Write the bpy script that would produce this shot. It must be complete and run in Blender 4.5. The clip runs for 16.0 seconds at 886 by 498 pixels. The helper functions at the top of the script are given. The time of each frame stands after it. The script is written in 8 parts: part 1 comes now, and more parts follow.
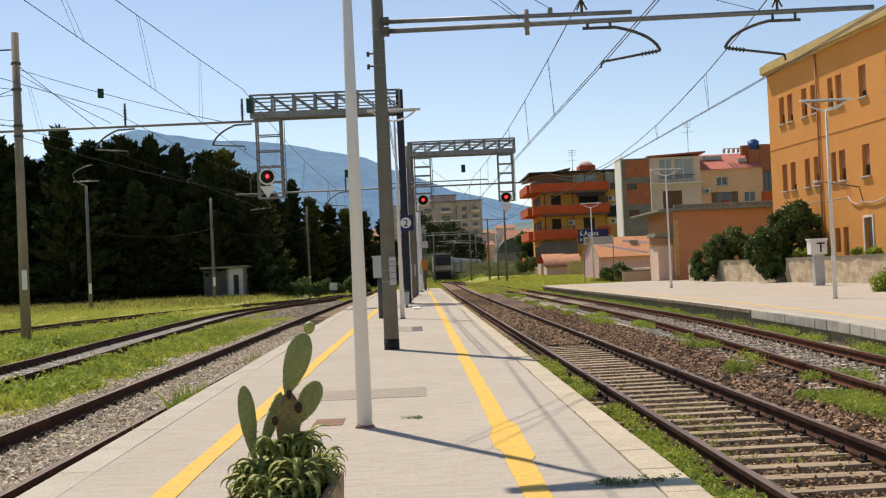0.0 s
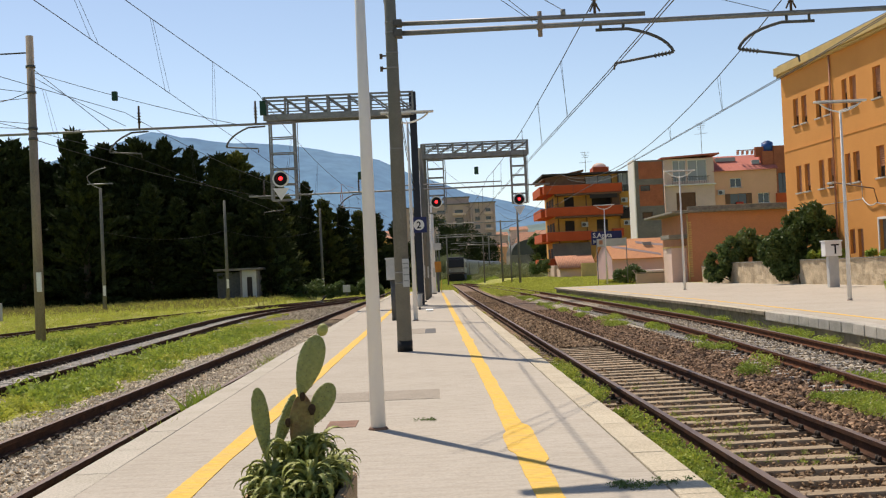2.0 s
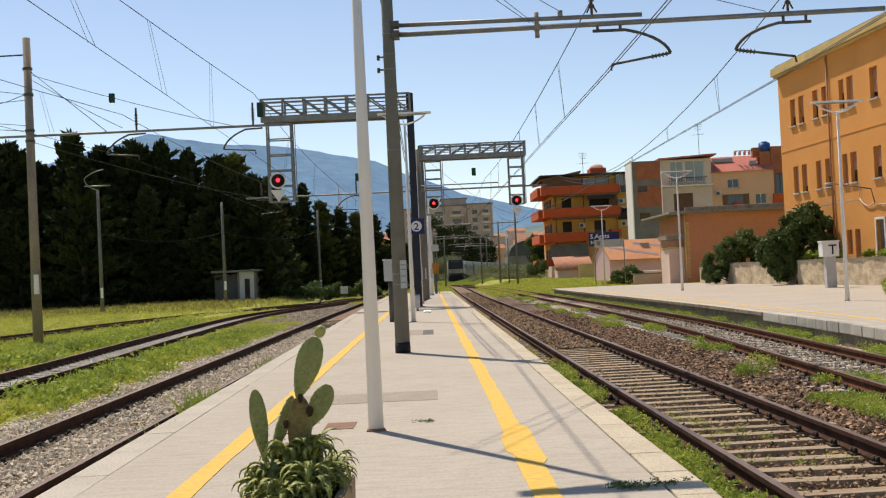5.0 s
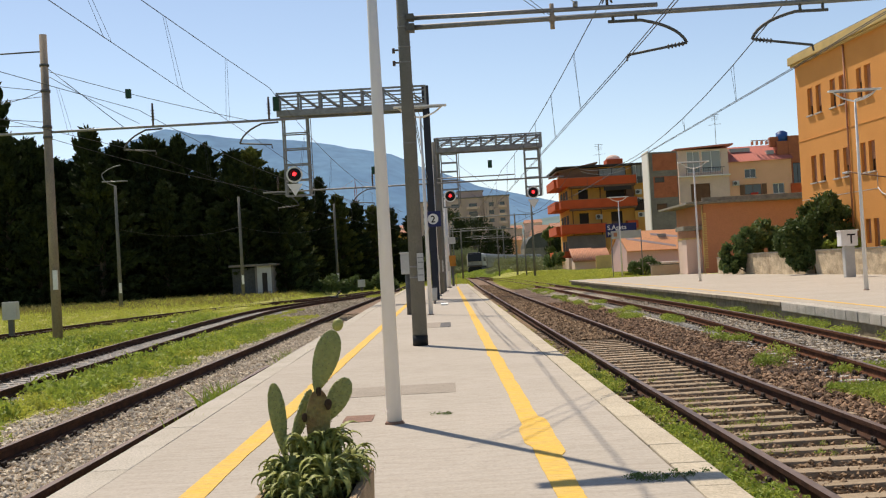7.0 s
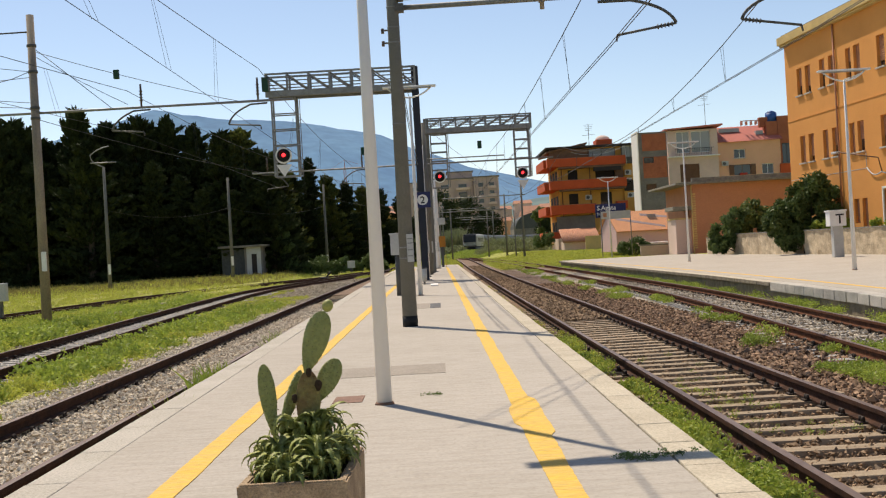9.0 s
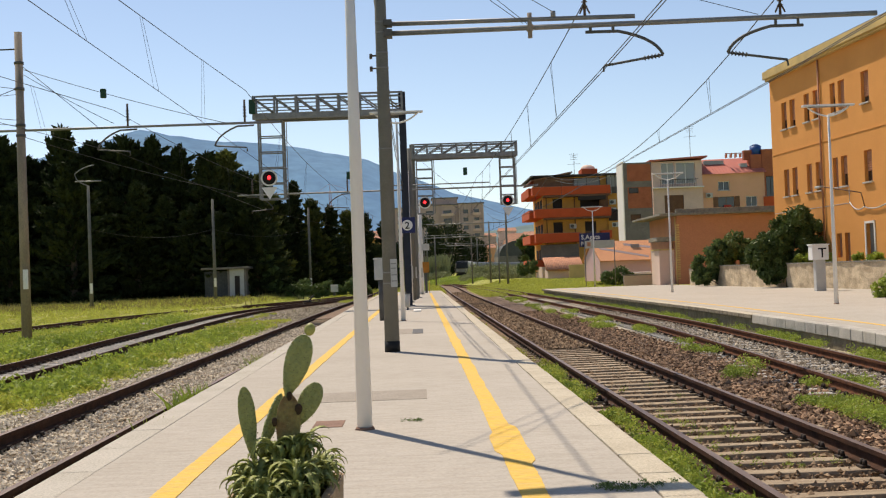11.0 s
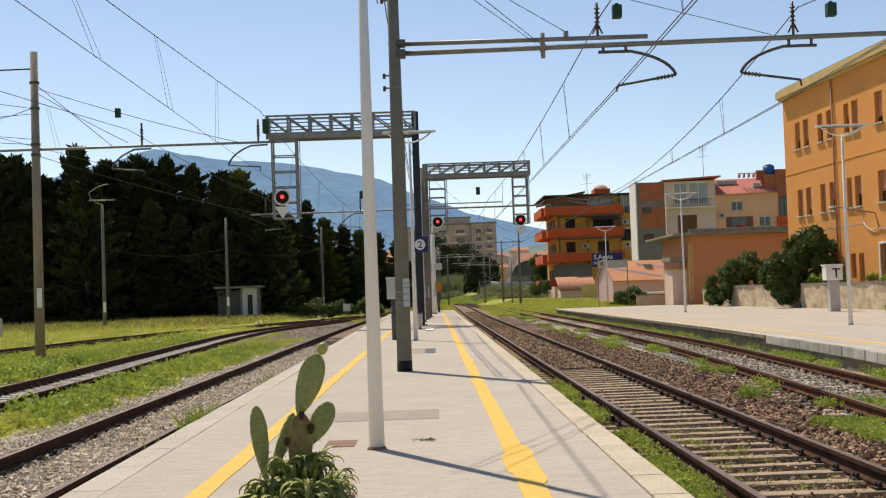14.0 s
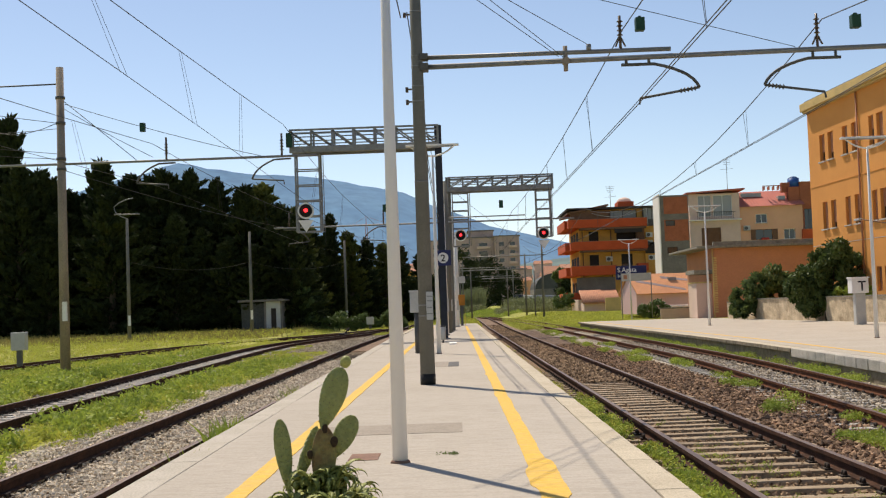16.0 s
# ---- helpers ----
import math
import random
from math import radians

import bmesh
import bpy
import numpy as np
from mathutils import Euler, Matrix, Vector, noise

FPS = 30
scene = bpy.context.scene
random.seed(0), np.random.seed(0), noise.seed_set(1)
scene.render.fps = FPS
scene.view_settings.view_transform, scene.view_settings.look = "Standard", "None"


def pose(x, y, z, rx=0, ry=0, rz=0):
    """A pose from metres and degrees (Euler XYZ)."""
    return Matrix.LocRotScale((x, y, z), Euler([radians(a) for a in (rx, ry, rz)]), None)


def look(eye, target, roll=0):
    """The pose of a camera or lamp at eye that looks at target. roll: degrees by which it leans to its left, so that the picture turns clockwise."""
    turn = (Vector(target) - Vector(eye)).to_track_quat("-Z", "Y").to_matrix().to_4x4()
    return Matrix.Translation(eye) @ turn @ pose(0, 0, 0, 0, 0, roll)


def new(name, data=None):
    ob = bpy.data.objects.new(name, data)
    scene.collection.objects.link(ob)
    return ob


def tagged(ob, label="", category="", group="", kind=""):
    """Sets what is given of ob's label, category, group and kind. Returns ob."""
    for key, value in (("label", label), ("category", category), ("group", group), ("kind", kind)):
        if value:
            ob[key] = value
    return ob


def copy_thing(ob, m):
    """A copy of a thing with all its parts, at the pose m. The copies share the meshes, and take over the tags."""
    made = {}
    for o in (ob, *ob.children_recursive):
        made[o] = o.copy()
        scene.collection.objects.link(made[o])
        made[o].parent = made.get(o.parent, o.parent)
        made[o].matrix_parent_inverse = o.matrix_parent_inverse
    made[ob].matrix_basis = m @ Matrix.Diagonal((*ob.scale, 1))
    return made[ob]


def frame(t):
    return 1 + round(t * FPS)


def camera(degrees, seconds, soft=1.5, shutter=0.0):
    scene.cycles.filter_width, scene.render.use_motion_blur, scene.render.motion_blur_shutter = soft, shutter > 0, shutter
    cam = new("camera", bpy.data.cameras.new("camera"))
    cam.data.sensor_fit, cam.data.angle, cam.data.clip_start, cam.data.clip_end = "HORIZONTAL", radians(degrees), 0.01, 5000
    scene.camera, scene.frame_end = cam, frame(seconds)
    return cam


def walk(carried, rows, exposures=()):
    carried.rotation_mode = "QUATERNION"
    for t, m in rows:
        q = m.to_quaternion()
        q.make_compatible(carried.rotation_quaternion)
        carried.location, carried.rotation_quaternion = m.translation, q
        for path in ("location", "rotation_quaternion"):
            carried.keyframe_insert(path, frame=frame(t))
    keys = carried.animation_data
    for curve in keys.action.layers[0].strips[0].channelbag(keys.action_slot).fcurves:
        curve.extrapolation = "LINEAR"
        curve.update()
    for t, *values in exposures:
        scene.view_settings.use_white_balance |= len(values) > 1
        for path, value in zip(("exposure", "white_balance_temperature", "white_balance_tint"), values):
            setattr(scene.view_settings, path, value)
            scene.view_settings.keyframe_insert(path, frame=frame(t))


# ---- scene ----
# ---- camera and walk ----
EYE = (0.0, 0.0, 1.49)
cam = camera(40.0, 16.0, soft=1.2)
TURNS = [  # seconds, yaw, pitch, roll of a camera held in one place
    (0.0, -1.097, 1.054, 2.550), (0.5, -1.217, 1.173, 2.416), (1.0, -1.388, 1.300, 2.500), (1.5, -0.820, 1.358, 2.460),
    (2.0, -0.478, 1.175, 2.585), (2.5, -0.535, 1.158, 2.494), (3.0, -0.851, 1.263, 2.910), (3.5, -0.560, 1.085, 2.697),
    (3.7, -0.409, 1.296, 2.582), (5.8, -0.707, 1.036, 2.805), (6.0, -0.579, 0.874, 2.946), (6.5, 0.041, 0.670, 2.807),
    (7.0, 0.211, 0.923, 3.167), (7.5, 0.093, 0.386, 3.289), (8.0, 0.232, 0.107, 3.690), (8.5, -0.125, 0.381, 3.581),
    (9.0, -0.275, -0.009, 3.280), (11.5, -1.199, 1.367, 1.745), (12.0, -1.200, 1.424, 1.401), (12.5, -0.728, 1.744, 1.601),
    (13.0, -0.576, 1.419, 1.687), (13.5, -0.319, 1.840, 1.953), (14.0, -0.452, 2.115, 1.980), (14.5, 0.218, 2.879, 1.975),
    (15.0, 0.251, 2.950, 2.076), (15.5, 0.961, 3.181, 2.204), (16.0, 0.638, 2.776, 2.023),
]
walk(cam, [(t, pose(*EYE, 90 + pitch, roll, yaw)) for t, yaw, pitch, roll in TURNS], [(0.0, 0.08, 7350, 13), (16.0, 0.08, 7350, 13)])

# ---- world, sun, exposure ----
SUN_EL, SUN_AZ = radians(57), radians(-28)          # azimuth clockwise from +y
world = bpy.data.worlds.new("sky")
scene.world = world
world.use_nodes = True
wn, wl = world.node_tree.nodes, world.node_tree.links
sky = wn.new("ShaderNodeTexSky")
sky.sky_type, sky.sun_disc, sky.sun_elevation, sky.sun_rotation = "NISHITA", False, SUN_EL, SUN_AZ
sky.air_density, sky.dust_density, sky.ozone_density = 0.82, 0.3, 2.0
wl.new(sky.outputs[0], wn["Background"].inputs[0])
wn["Background"].inputs[1].default_value = 0.134
sun_data = bpy.data.lights.new("sun", "SUN")
sun_data.energy, sun_data.angle, sun_data.color = 4.6, radians(0.55), (1.0, 0.95, 0.87)
sun = new("sun", sun_data)
to_sun = Vector((math.sin(SUN_AZ) * math.cos(SUN_EL), math.cos(SUN_AZ) * math.cos(SUN_EL), math.sin(SUN_EL)))
sun.matrix_world = look(to_sun * 200, (0, 0, 0))


# ---- materials ----
def mat(name, base, second=None, scale=2.0, fine=40.0, rough=0.8, bump=0.15, metal=0.0, contrast=0.5, grain=0.25, spec=0.3, emit=None, power=0.0,
        stretch=(1, 1, 1), trans=0.0, wobble=0.0):
    """Two colours mixed by a coarse noise, with a fine grain and relief; each object is shifted by its own random value."""
    m = bpy.data.materials.new(name)
    m.use_nodes = True
    n, l = m.node_tree.nodes, m.node_tree.links
    b = n["Principled BSDF"]
    second = second or tuple(c * 0.72 for c in base)
    tc, mp, info = n.new("ShaderNodeTexCoord"), n.new("ShaderNodeMapping"), n.new("ShaderNodeObjectInfo")
    mp.inputs["Scale"].default_value = stretch
    sc = n.new("ShaderNodeMath"); sc.operation = "MULTIPLY"; sc.inputs[1].default_value = 37.0
    l.new(info.outputs["Random"], sc.inputs[0])
    l.new(sc.outputs[0], mp.inputs["Location"])
    l.new(tc.outputs["Object"], mp.inputs["Vector"])
    a, f = n.new("ShaderNodeTexNoise"), n.new("ShaderNodeTexNoise")
    a.inputs["Scale"].default_value, a.inputs["Detail"].default_value, a.inputs["Roughness"].default_value = scale, 5, 0.6
    f.inputs["Scale"].default_value, f.inputs["Detail"].default_value = fine, 3
    l.new(mp.outputs[0], a.inputs["Vector"]); l.new(mp.outputs[0], f.inputs["Vector"])
    ramp = n.new("ShaderNodeValToRGB")
    ramp.color_ramp.elements[0].position, ramp.color_ramp.elements[1].position = 0.5 - 0.3 * (1 - contrast) - 0.05, 0.5 + 0.3 * (1 - contrast) + 0.05
    ramp.color_ramp.elements[0].color, ramp.color_ramp.elements[1].color = (*second, 1), (*base, 1)
    l.new(a.outputs["Fac"], ramp.inputs[0])
    hs = n.new("ShaderNodeHueSaturation")
    mr = n.new("ShaderNodeMapRange")
    mr.inputs["From Min"].default_value, mr.inputs["From Max"].default_value = 0.25, 0.75
    mr.inputs["To Min"].default_value, mr.inputs["To Max"].default_value = 1 - grain, 1 + grain
    l.new(f.outputs["Fac"], mr.inputs["Value"])
    l.new(mr.outputs[0], hs.inputs["Value"])
    l.new(ramp.outputs[0], hs.inputs["Color"])
    l.new(hs.outputs[0], b.inputs["Base Color"])
    b.inputs["Roughness"].default_value, b.inputs["Metallic"].default_value = rough, metal
    b.inputs["Specular IOR Level"].default_value = spec
    if trans:
        b.inputs["Subsurface Weight"].default_value = 0.0
        b.inputs["Transmission Weight"].default_value = 0.0
        tl, mix = n.new("ShaderNodeBsdfTranslucent"), n.new("ShaderNodeMixShader")
        l.new(hs.outputs[0], tl.inputs[0])
        mix.inputs[0].default_value = trans
        l.new(b.outputs[0], mix.inputs[1]); l.new(tl.outputs[0], mix.inputs[2])
        l.new(mix.outputs[0], n["Material Output"].inputs["Surface"])
    if bump:
        bp = n.new("ShaderNodeBump")
        bp.inputs["Strength"].default_value, bp.inputs["Distance"].default_value = bump, 0.02
        l.new(f.outputs["Fac"], bp.inputs["Height"])
        l.new(bp.outputs[0], b.inputs["Normal"])
    if emit:
        b.inputs["Emission Color"].default_value, b.inputs["Emission Strength"].default_value = (*emit, 1), power
    return m


M = {}
M["concrete"] = mat("concrete", (0.40, 0.385, 0.34), (0.27, 0.26, 0.235), 3, 60, 0.9, 0.2)
M["mast_brown"] = mat("brown_mast_concrete", (0.340, 0.280, 0.220), (0.205, 0.172, 0.138), 2.5, 50, 0.85, 0.2, stretch=(1, 1, 0.3))
M["kerb_white"] = mat("kerb_white", (0.52, 0.48, 0.41), (0.36, 0.33, 0.275), 1.6, 50, 0.9, 0.3)
M["edge_dark"] = mat("darker_edge", (0.27, 0.225, 0.16), (0.13, 0.108, 0.075), 2.5, 40, 0.95, 0.3)
M["pole_concrete"] = mat("pole_concrete", (0.18, 0.176, 0.153), (0.135, 0.132, 0.114), 1.6, 60, 0.88, 0.15)
M["old_concrete"] = mat("old_concrete", (0.30, 0.275, 0.22), (0.17, 0.155, 0.12), 4, 50, 0.95, 0.4)
M["coping_grey"] = mat("coping_grey", (0.475, 0.435, 0.37), (0.40, 0.365, 0.30), 1.2, 50, 0.95, 0.3, spec=0.05)
M["coping"] = mat("coping", (0.52, 0.455, 0.34), (0.42, 0.36, 0.265), 1.6, 50, 0.9, 0.3)
M["coping_side"] = mat("coping_side", (0.40, 0.38, 0.33), (0.24, 0.22, 0.19), 2.5, 40, 0.9, 0.4)
M["yellow"] = mat("yellow_paint", (0.74, 0.445, 0.05), (0.60, 0.40, 0.13), 7, 30, 0.85, 0.5, grain=0.2, contrast=0.35, stretch=(0.5, 1.6, 1))
M["white_paint"] = mat("white_paint", (0.82, 0.81, 0.78), (0.72, 0.71, 0.68), 1.5, 30, 0.5, 0.05, grain=0.08)
M["post_white"] = mat("post_white", (0.74, 0.72, 0.69), (0.71, 0.69, 0.655), 0.7, 30, 0.42, 0.0, grain=0.015)
M["navy"] = mat("navy_paint", (0.022, 0.027, 0.042), (0.014, 0.017, 0.027), 2, 30, 0.5, 0.05, grain=0.2)
M["galv"] = mat("galvanised_steel", (0.27, 0.275, 0.27), (0.19, 0.19, 0.185), 3, 40, 0.55, 0.08, metal=0.5)
M["grey_steel"] = mat("grey_steel", (0.12, 0.12, 0.115), (0.08, 0.08, 0.075), 3, 40, 0.6, 0.08, metal=0.3)
M["wire"] = mat("wire", (0.075, 0.075, 0.072), None, 3, 40, 0.6, 0, metal=0.3)
M["brown_spot"] = mat("brown_scar", (0.05, 0.03, 0.015), None, 20, 90, 0.9, 0.3)
M["insulator"] = mat("insulator", (0.10, 0.07, 0.05), None, 3, 40, 0.3, 0)
M["green_box"] = mat("green_box", (0.012, 0.06, 0.035), None, 3, 40, 0.6, 0)
M["rust"] = mat("rail_rust", (0.15, 0.064, 0.034), (0.065, 0.030, 0.018), 6, 70, 0.9, 0.25, grain=0.3, spec=0.06)
M["rust_dark"] = mat("dark_rail_rust", (0.088, 0.042, 0.025), (0.034, 0.018, 0.012), 5, 70, 0.85, 0.25, grain=0.35, spec=0.1)
M["rail_top"] = mat("rail_top", (0.20, 0.14, 0.105), (0.10, 0.062, 0.045), 3, 60, 0.5, 0.05, metal=0.35, stretch=(1, 0.1, 1))
M["sleeper_wood"] = mat("sleeper", (0.40, 0.31, 0.205), (0.24, 0.175, 0.115), 3, 60, 0.95, 0.4, stretch=(0.4, 2, 1))
M["sleeper_concrete"] = mat("concrete_sleeper", (0.42, 0.40, 0.36), (0.30, 0.28, 0.25), 3, 60, 0.9, 0.3)
M["planter"] = mat("planter_aggregate", (0.52, 0.38, 0.235), (0.29, 0.20, 0.12), 6, 110, 0.95, 0.8, grain=0.3)
M["shed_grey"] = mat("shed_grey", (0.085, 0.09, 0.09), (0.06, 0.062, 0.06), 0.5, 8, 0.8, 0.05)
M["dark_iron"] = mat("dark_iron", (0.05, 0.034, 0.024), None, 6, 60, 0.7, 0.2)
M["black"] = mat("black_metal", (0.012, 0.012, 0.012), None, 6, 60, 0.6, 0.05)
M["red_light"] = mat("red_light", (0.6, 0.02, 0.02), None, 6, 60, 0.3, 0, emit=(1.0, 0.03, 0.04), power=3.0)
M["blue_sign"] = mat("blue_sign", (0.018, 0.025, 0.11), (0.014, 0.02, 0.09), 2, 30, 0.4, 0)
M["orange_box"] = mat("orange_box", (0.50, 0.20, 0.02), None, 3, 30, 0.5, 0.05)
M["cabinet"] = mat("cabinet_grey", (0.52, 0.52, 0.49), (0.42, 0.42, 0.40), 2, 30, 0.55, 0.05, grain=0.1)
M["stain"] = mat("platform_patch", (0.33, 0.285, 0.23), (0.29, 0.25, 0.20), 3, 40, 0.95, 0.2)
M["grate"] = mat("drain_cover", (0.12, 0.115, 0.11), None, 5, 60, 0.8, 0.3)
M["rusty_cover"] = mat("rusty_cover", (0.26, 0.15, 0.10), (0.18, 0.10, 0.07), 6, 60, 0.85, 0.3)
M["bark"] = mat("bark", (0.10, 0.075, 0.05), None, 4, 30, 0.95, 0.5, stretch=(1, 1, 0.3))
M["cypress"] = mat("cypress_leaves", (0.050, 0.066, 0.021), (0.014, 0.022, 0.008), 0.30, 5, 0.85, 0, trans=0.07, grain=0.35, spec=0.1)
# paler copy of cypress: yellowish foliage with sunlight put into the colour
M["cypress_light"] = mat("yellowish_sunlit_cypress_leaves", (0.135, 0.145, 0.032), (0.045, 0.062, 0.017), 0.35, 5, 0.8, 0, trans=0.18, grain=0.35, spec=0.15)
M["bush"] = mat("bush_leaves", (0.15, 0.205, 0.065), (0.08, 0.125, 0.038), 0.8, 9, 0.6, 0, trans=0.3, grain=0.35)
M["bush_dark"] = mat("dark_bush_leaves", (0.115, 0.16, 0.042), (0.055, 0.09, 0.024), 0.9, 9, 0.6, 0, trans=0.2, grain=0.35)
M["grass"] = mat("grass_blades", (0.50, 0.50, 0.09), (0.33, 0.37, 0.065), 0.25, 3, 0.7, 0, trans=0.4, grain=0.35)
M["weed"] = mat("weed_leaves", (0.40, 0.47, 0.075), (0.20, 0.27, 0.045), 0.9, 9, 0.65, 0, trans=0.35, grain=0.35)
M["dry_grass"] = mat("dry_grass", (0.30, 0.24, 0.085), (0.22, 0.21, 0.06), 0.4, 5, 0.8, 0, trans=0.3, grain=0.3)
M["reed"] = mat("reeds", (0.27, 0.28, 0.13), (0.17, 0.19, 0.085), 0.5, 6, 0.8, 0, trans=0.2, grain=0.3)
M["stone_brown"] = mat("ballast_brown", (0.25, 0.165, 0.105), (0.13, 0.085, 0.055), 3, 60, 0.95, 0.2, grain=0.4)
M["cactus"] = mat("cactus_skin", (0.31, 0.325, 0.105), (0.215, 0.245, 0.075), 22, 60, 0.5, 0.9, grain=0.12, spec=0.4)
M["cactus_old"] = mat("old_cactus_skin", (0.25, 0.225, 0.07), (0.17, 0.085, 0.04), 9, 60, 0.75, 0.4, grain=0.25)
M["cactus_bud"] = mat("cactus_bud", (0.38, 0.37, 0.10), (0.28, 0.29, 0.08), 14, 90, 0.5, 0.1)
M["spine"] = mat("cactus_spines", (0.20, 0.19, 0.09), None, 14, 90, 0.7, 0)
M["aloe"] = mat("aloe_leaf", (0.40, 0.41, 0.11), (0.17, 0.215, 0.06), 7, 60, 0.5, 0.1, trans=0.22, spec=0.3)
M["soil"] = mat("soil", (0.045, 0.032, 0.022), None, 8, 60, 1, 0.5)
M["orange_wall"] = mat("orange_plaster", (0.74, 0.325, 0.085), (0.66, 0.28, 0.07), 0.35, 14, 0.9, 0.1, grain=0.06)
M["cornice"] = mat("cornice", (0.66, 0.47, 0.19), (0.50, 0.36, 0.15), 0.8, 12, 0.9, 0.2, grain=0.15)
M["yellow_wall"] = mat("yellow_plaster", (0.66, 0.345, 0.085), (0.56, 0.29, 0.07), 0.5, 12, 0.9, 0.1, grain=0.08)
M["red_balcony"] = mat("red_balcony", (0.60, 0.105, 0.032), (0.50, 0.085, 0.026), 0.7, 12, 0.85, 0.1, grain=0.08)
M["peach_wall"] = mat("peach_plaster", (0.80, 0.45, 0.28), (0.70, 0.385, 0.235), 0.5, 12, 0.9, 0.1, grain=0.08)
M["white_wall"] = mat("pale_plaster", (0.74, 0.555, 0.455), (0.64, 0.475, 0.385), 0.5, 12, 0.9, 0.1, grain=0.08)
M["bright_wall"] = mat("white_plaster", (0.88, 0.84, 0.77), (0.80, 0.76, 0.69), 0.5, 12, 0.9, 0.1, grain=0.06)
M["pink_wall"] = mat("pink_plaster", (0.82, 0.55, 0.53), (0.74, 0.48, 0.47), 0.5, 12, 0.9, 0.1, grain=0.06)
M["garage_wall"] = mat("brown_orange_plaster", (0.56, 0.255, 0.135), (0.47, 0.21, 0.115), 0.5, 12, 0.9, 0.1, grain=0.08)
M["brick"] = mat("hollow_brick", (0.42, 0.14, 0.07), (0.32, 0.105, 0.055), 1.2, 10, 0.95, 0.2, grain=0.2)
M["bare_concrete"] = mat("bare_concrete", (0.22, 0.20, 0.175), (0.15, 0.135, 0.12), 0.8, 12, 0.95, 0.2)
M["flat_wall"] = mat("flat_plaster", (0.56, 0.42, 0.37), (0.46, 0.345, 0.305), 0.12, 2, 0.9, 0.05, grain=0.06)
M["red_roof"] = mat("red_metal_roof", (0.55, 0.17, 0.12), (0.46, 0.14, 0.10), 0.6, 12, 0.6, 0.05)
M["orange_roof"] = mat("orange_roof", (0.78, 0.36, 0.17), (0.66, 0.29, 0.14), 0.6, 12, 0.8, 0.05)
M["roof_stripe"] = mat("roof_stripe", (0.42, 0.32, 0.30), None, 0.6, 12, 0.8, 0.05)
M["tile_roof"] = mat("clay_tile", (0.47, 0.23, 0.14), (0.33, 0.16, 0.10), 2.5, 12, 0.9, 0.2, grain=0.2)
M["shutter_red"] = mat("roller_shutter", (0.46, 0.21, 0.115), (0.38, 0.17, 0.095), 1, 14, 0.7, 0.1)
M["shutter_dark"] = mat("dark_shutter", (0.045, 0.035, 0.03), None, 1, 14, 0.7, 0.1)
M["wood_brown"] = mat("brown_wood", (0.20, 0.10, 0.055), None, 2, 20, 0.7, 0.15)
M["sill"] = mat("stone_sill", (0.55, 0.50, 0.43), None, 2, 20, 0.85, 0.1)
M["tank_blue"] = mat("blue_plastic", (0.02, 0.10, 0.33), None, 2, 20, 0.45, 0)
M["stone_wall"] = mat("rubble_wall", (0.66, 0.53, 0.36), (0.34, 0.26, 0.17), 1.3, 18, 0.95, 0.6, grain=0.3)
# distance haze is painted into the hills' bluish base and emission colours
M["hill"] = mat("haze_painted_hill", (0.060, 0.125, 0.165), (0.028, 0.072, 0.120), 0.006, 0.035, 1, 0, grain=0.35, emit=(0.18, 0.36, 0.66), power=0.40)
M["hill_near"] = mat("haze_painted_hill_foot", (0.12, 0.16, 0.12), (0.06, 0.09, 0.075), 0.010, 0.05, 1, 0, grain=0.3, emit=(0.20, 0.33, 0.46), power=0.22)
M["train_grey"] = mat("train_pale_grey", (0.40, 0.37, 0.31), (0.26, 0.235, 0.195), 0.6, 10, 0.5, 0.02, grain=0.1)
M["train_silver"] = mat("train_silver", (0.095, 0.09, 0.078), (0.05, 0.047, 0.04), 0.6, 10, 0.5, 0.02, grain=0.1)
M["train_blue"] = mat("train_dark_blue", (0.018, 0.023, 0.038), None, 0.6, 10, 0.4, 0)
M["train_brown"] = mat("train_brown_skirt", (0.11, 0.085, 0.065), None, 0.6, 10, 0.7, 0)
M["red_flower"] = mat("red_laundry", (0.55, 0.05, 0.03), None, 2, 20, 0.8, 0)
M["crane_red"] = mat("crane_red", (0.42, 0.20, 0.18), None, 2, 20, 0.7, 0)
M["umbrella"] = mat("aircon_white", (0.62, 0.61, 0.58), None, 2, 20, 0.6, 0)


def glass(name, tint, rough=0.08):
    m = bpy.data.materials.new(name)
    m.use_nodes = True
    b = m.node_tree.nodes["Principled BSDF"]
    b.inputs["Base Color"].default_value, b.inputs["Roughness"].default_value = (*tint, 1), rough
    b.inputs["Specular IOR Level"].default_value = 0.6
    return m


M["pane"] = glass("window_pane", (0.03, 0.035, 0.04))
M["curtain_pane"] = glass("curtained_pane", (0.28, 0.29, 0.28), 0.2)


# ---- mesh helpers ----
def mesh_of(name, bm, materials):
    me = bpy.data.meshes.new(name)
    bm.normal_update()
    bm.to_mesh(me)
    bm.free()
    for m in materials if isinstance(materials, (list, tuple)) else [materials]:
        me.materials.append(M[m])
    return me


def part(name, bm, material, parent, label="", smooth=False, at=None):
    me = mesh_of(name, bm, material)
    if smooth:
        for p in me.polygons:
            p.use_smooth = True
    ob = new(name, me)
    ob.parent = parent
    if at is not None:
        ob.matrix_basis = at
    return tagged(ob, label)


def thing(name, m, label, category, group="", kind=""):
    ob = new(name)
    ob.empty_display_size = 0.2
    ob.matrix_basis = m
    return tagged(ob, label, category, group, kind)


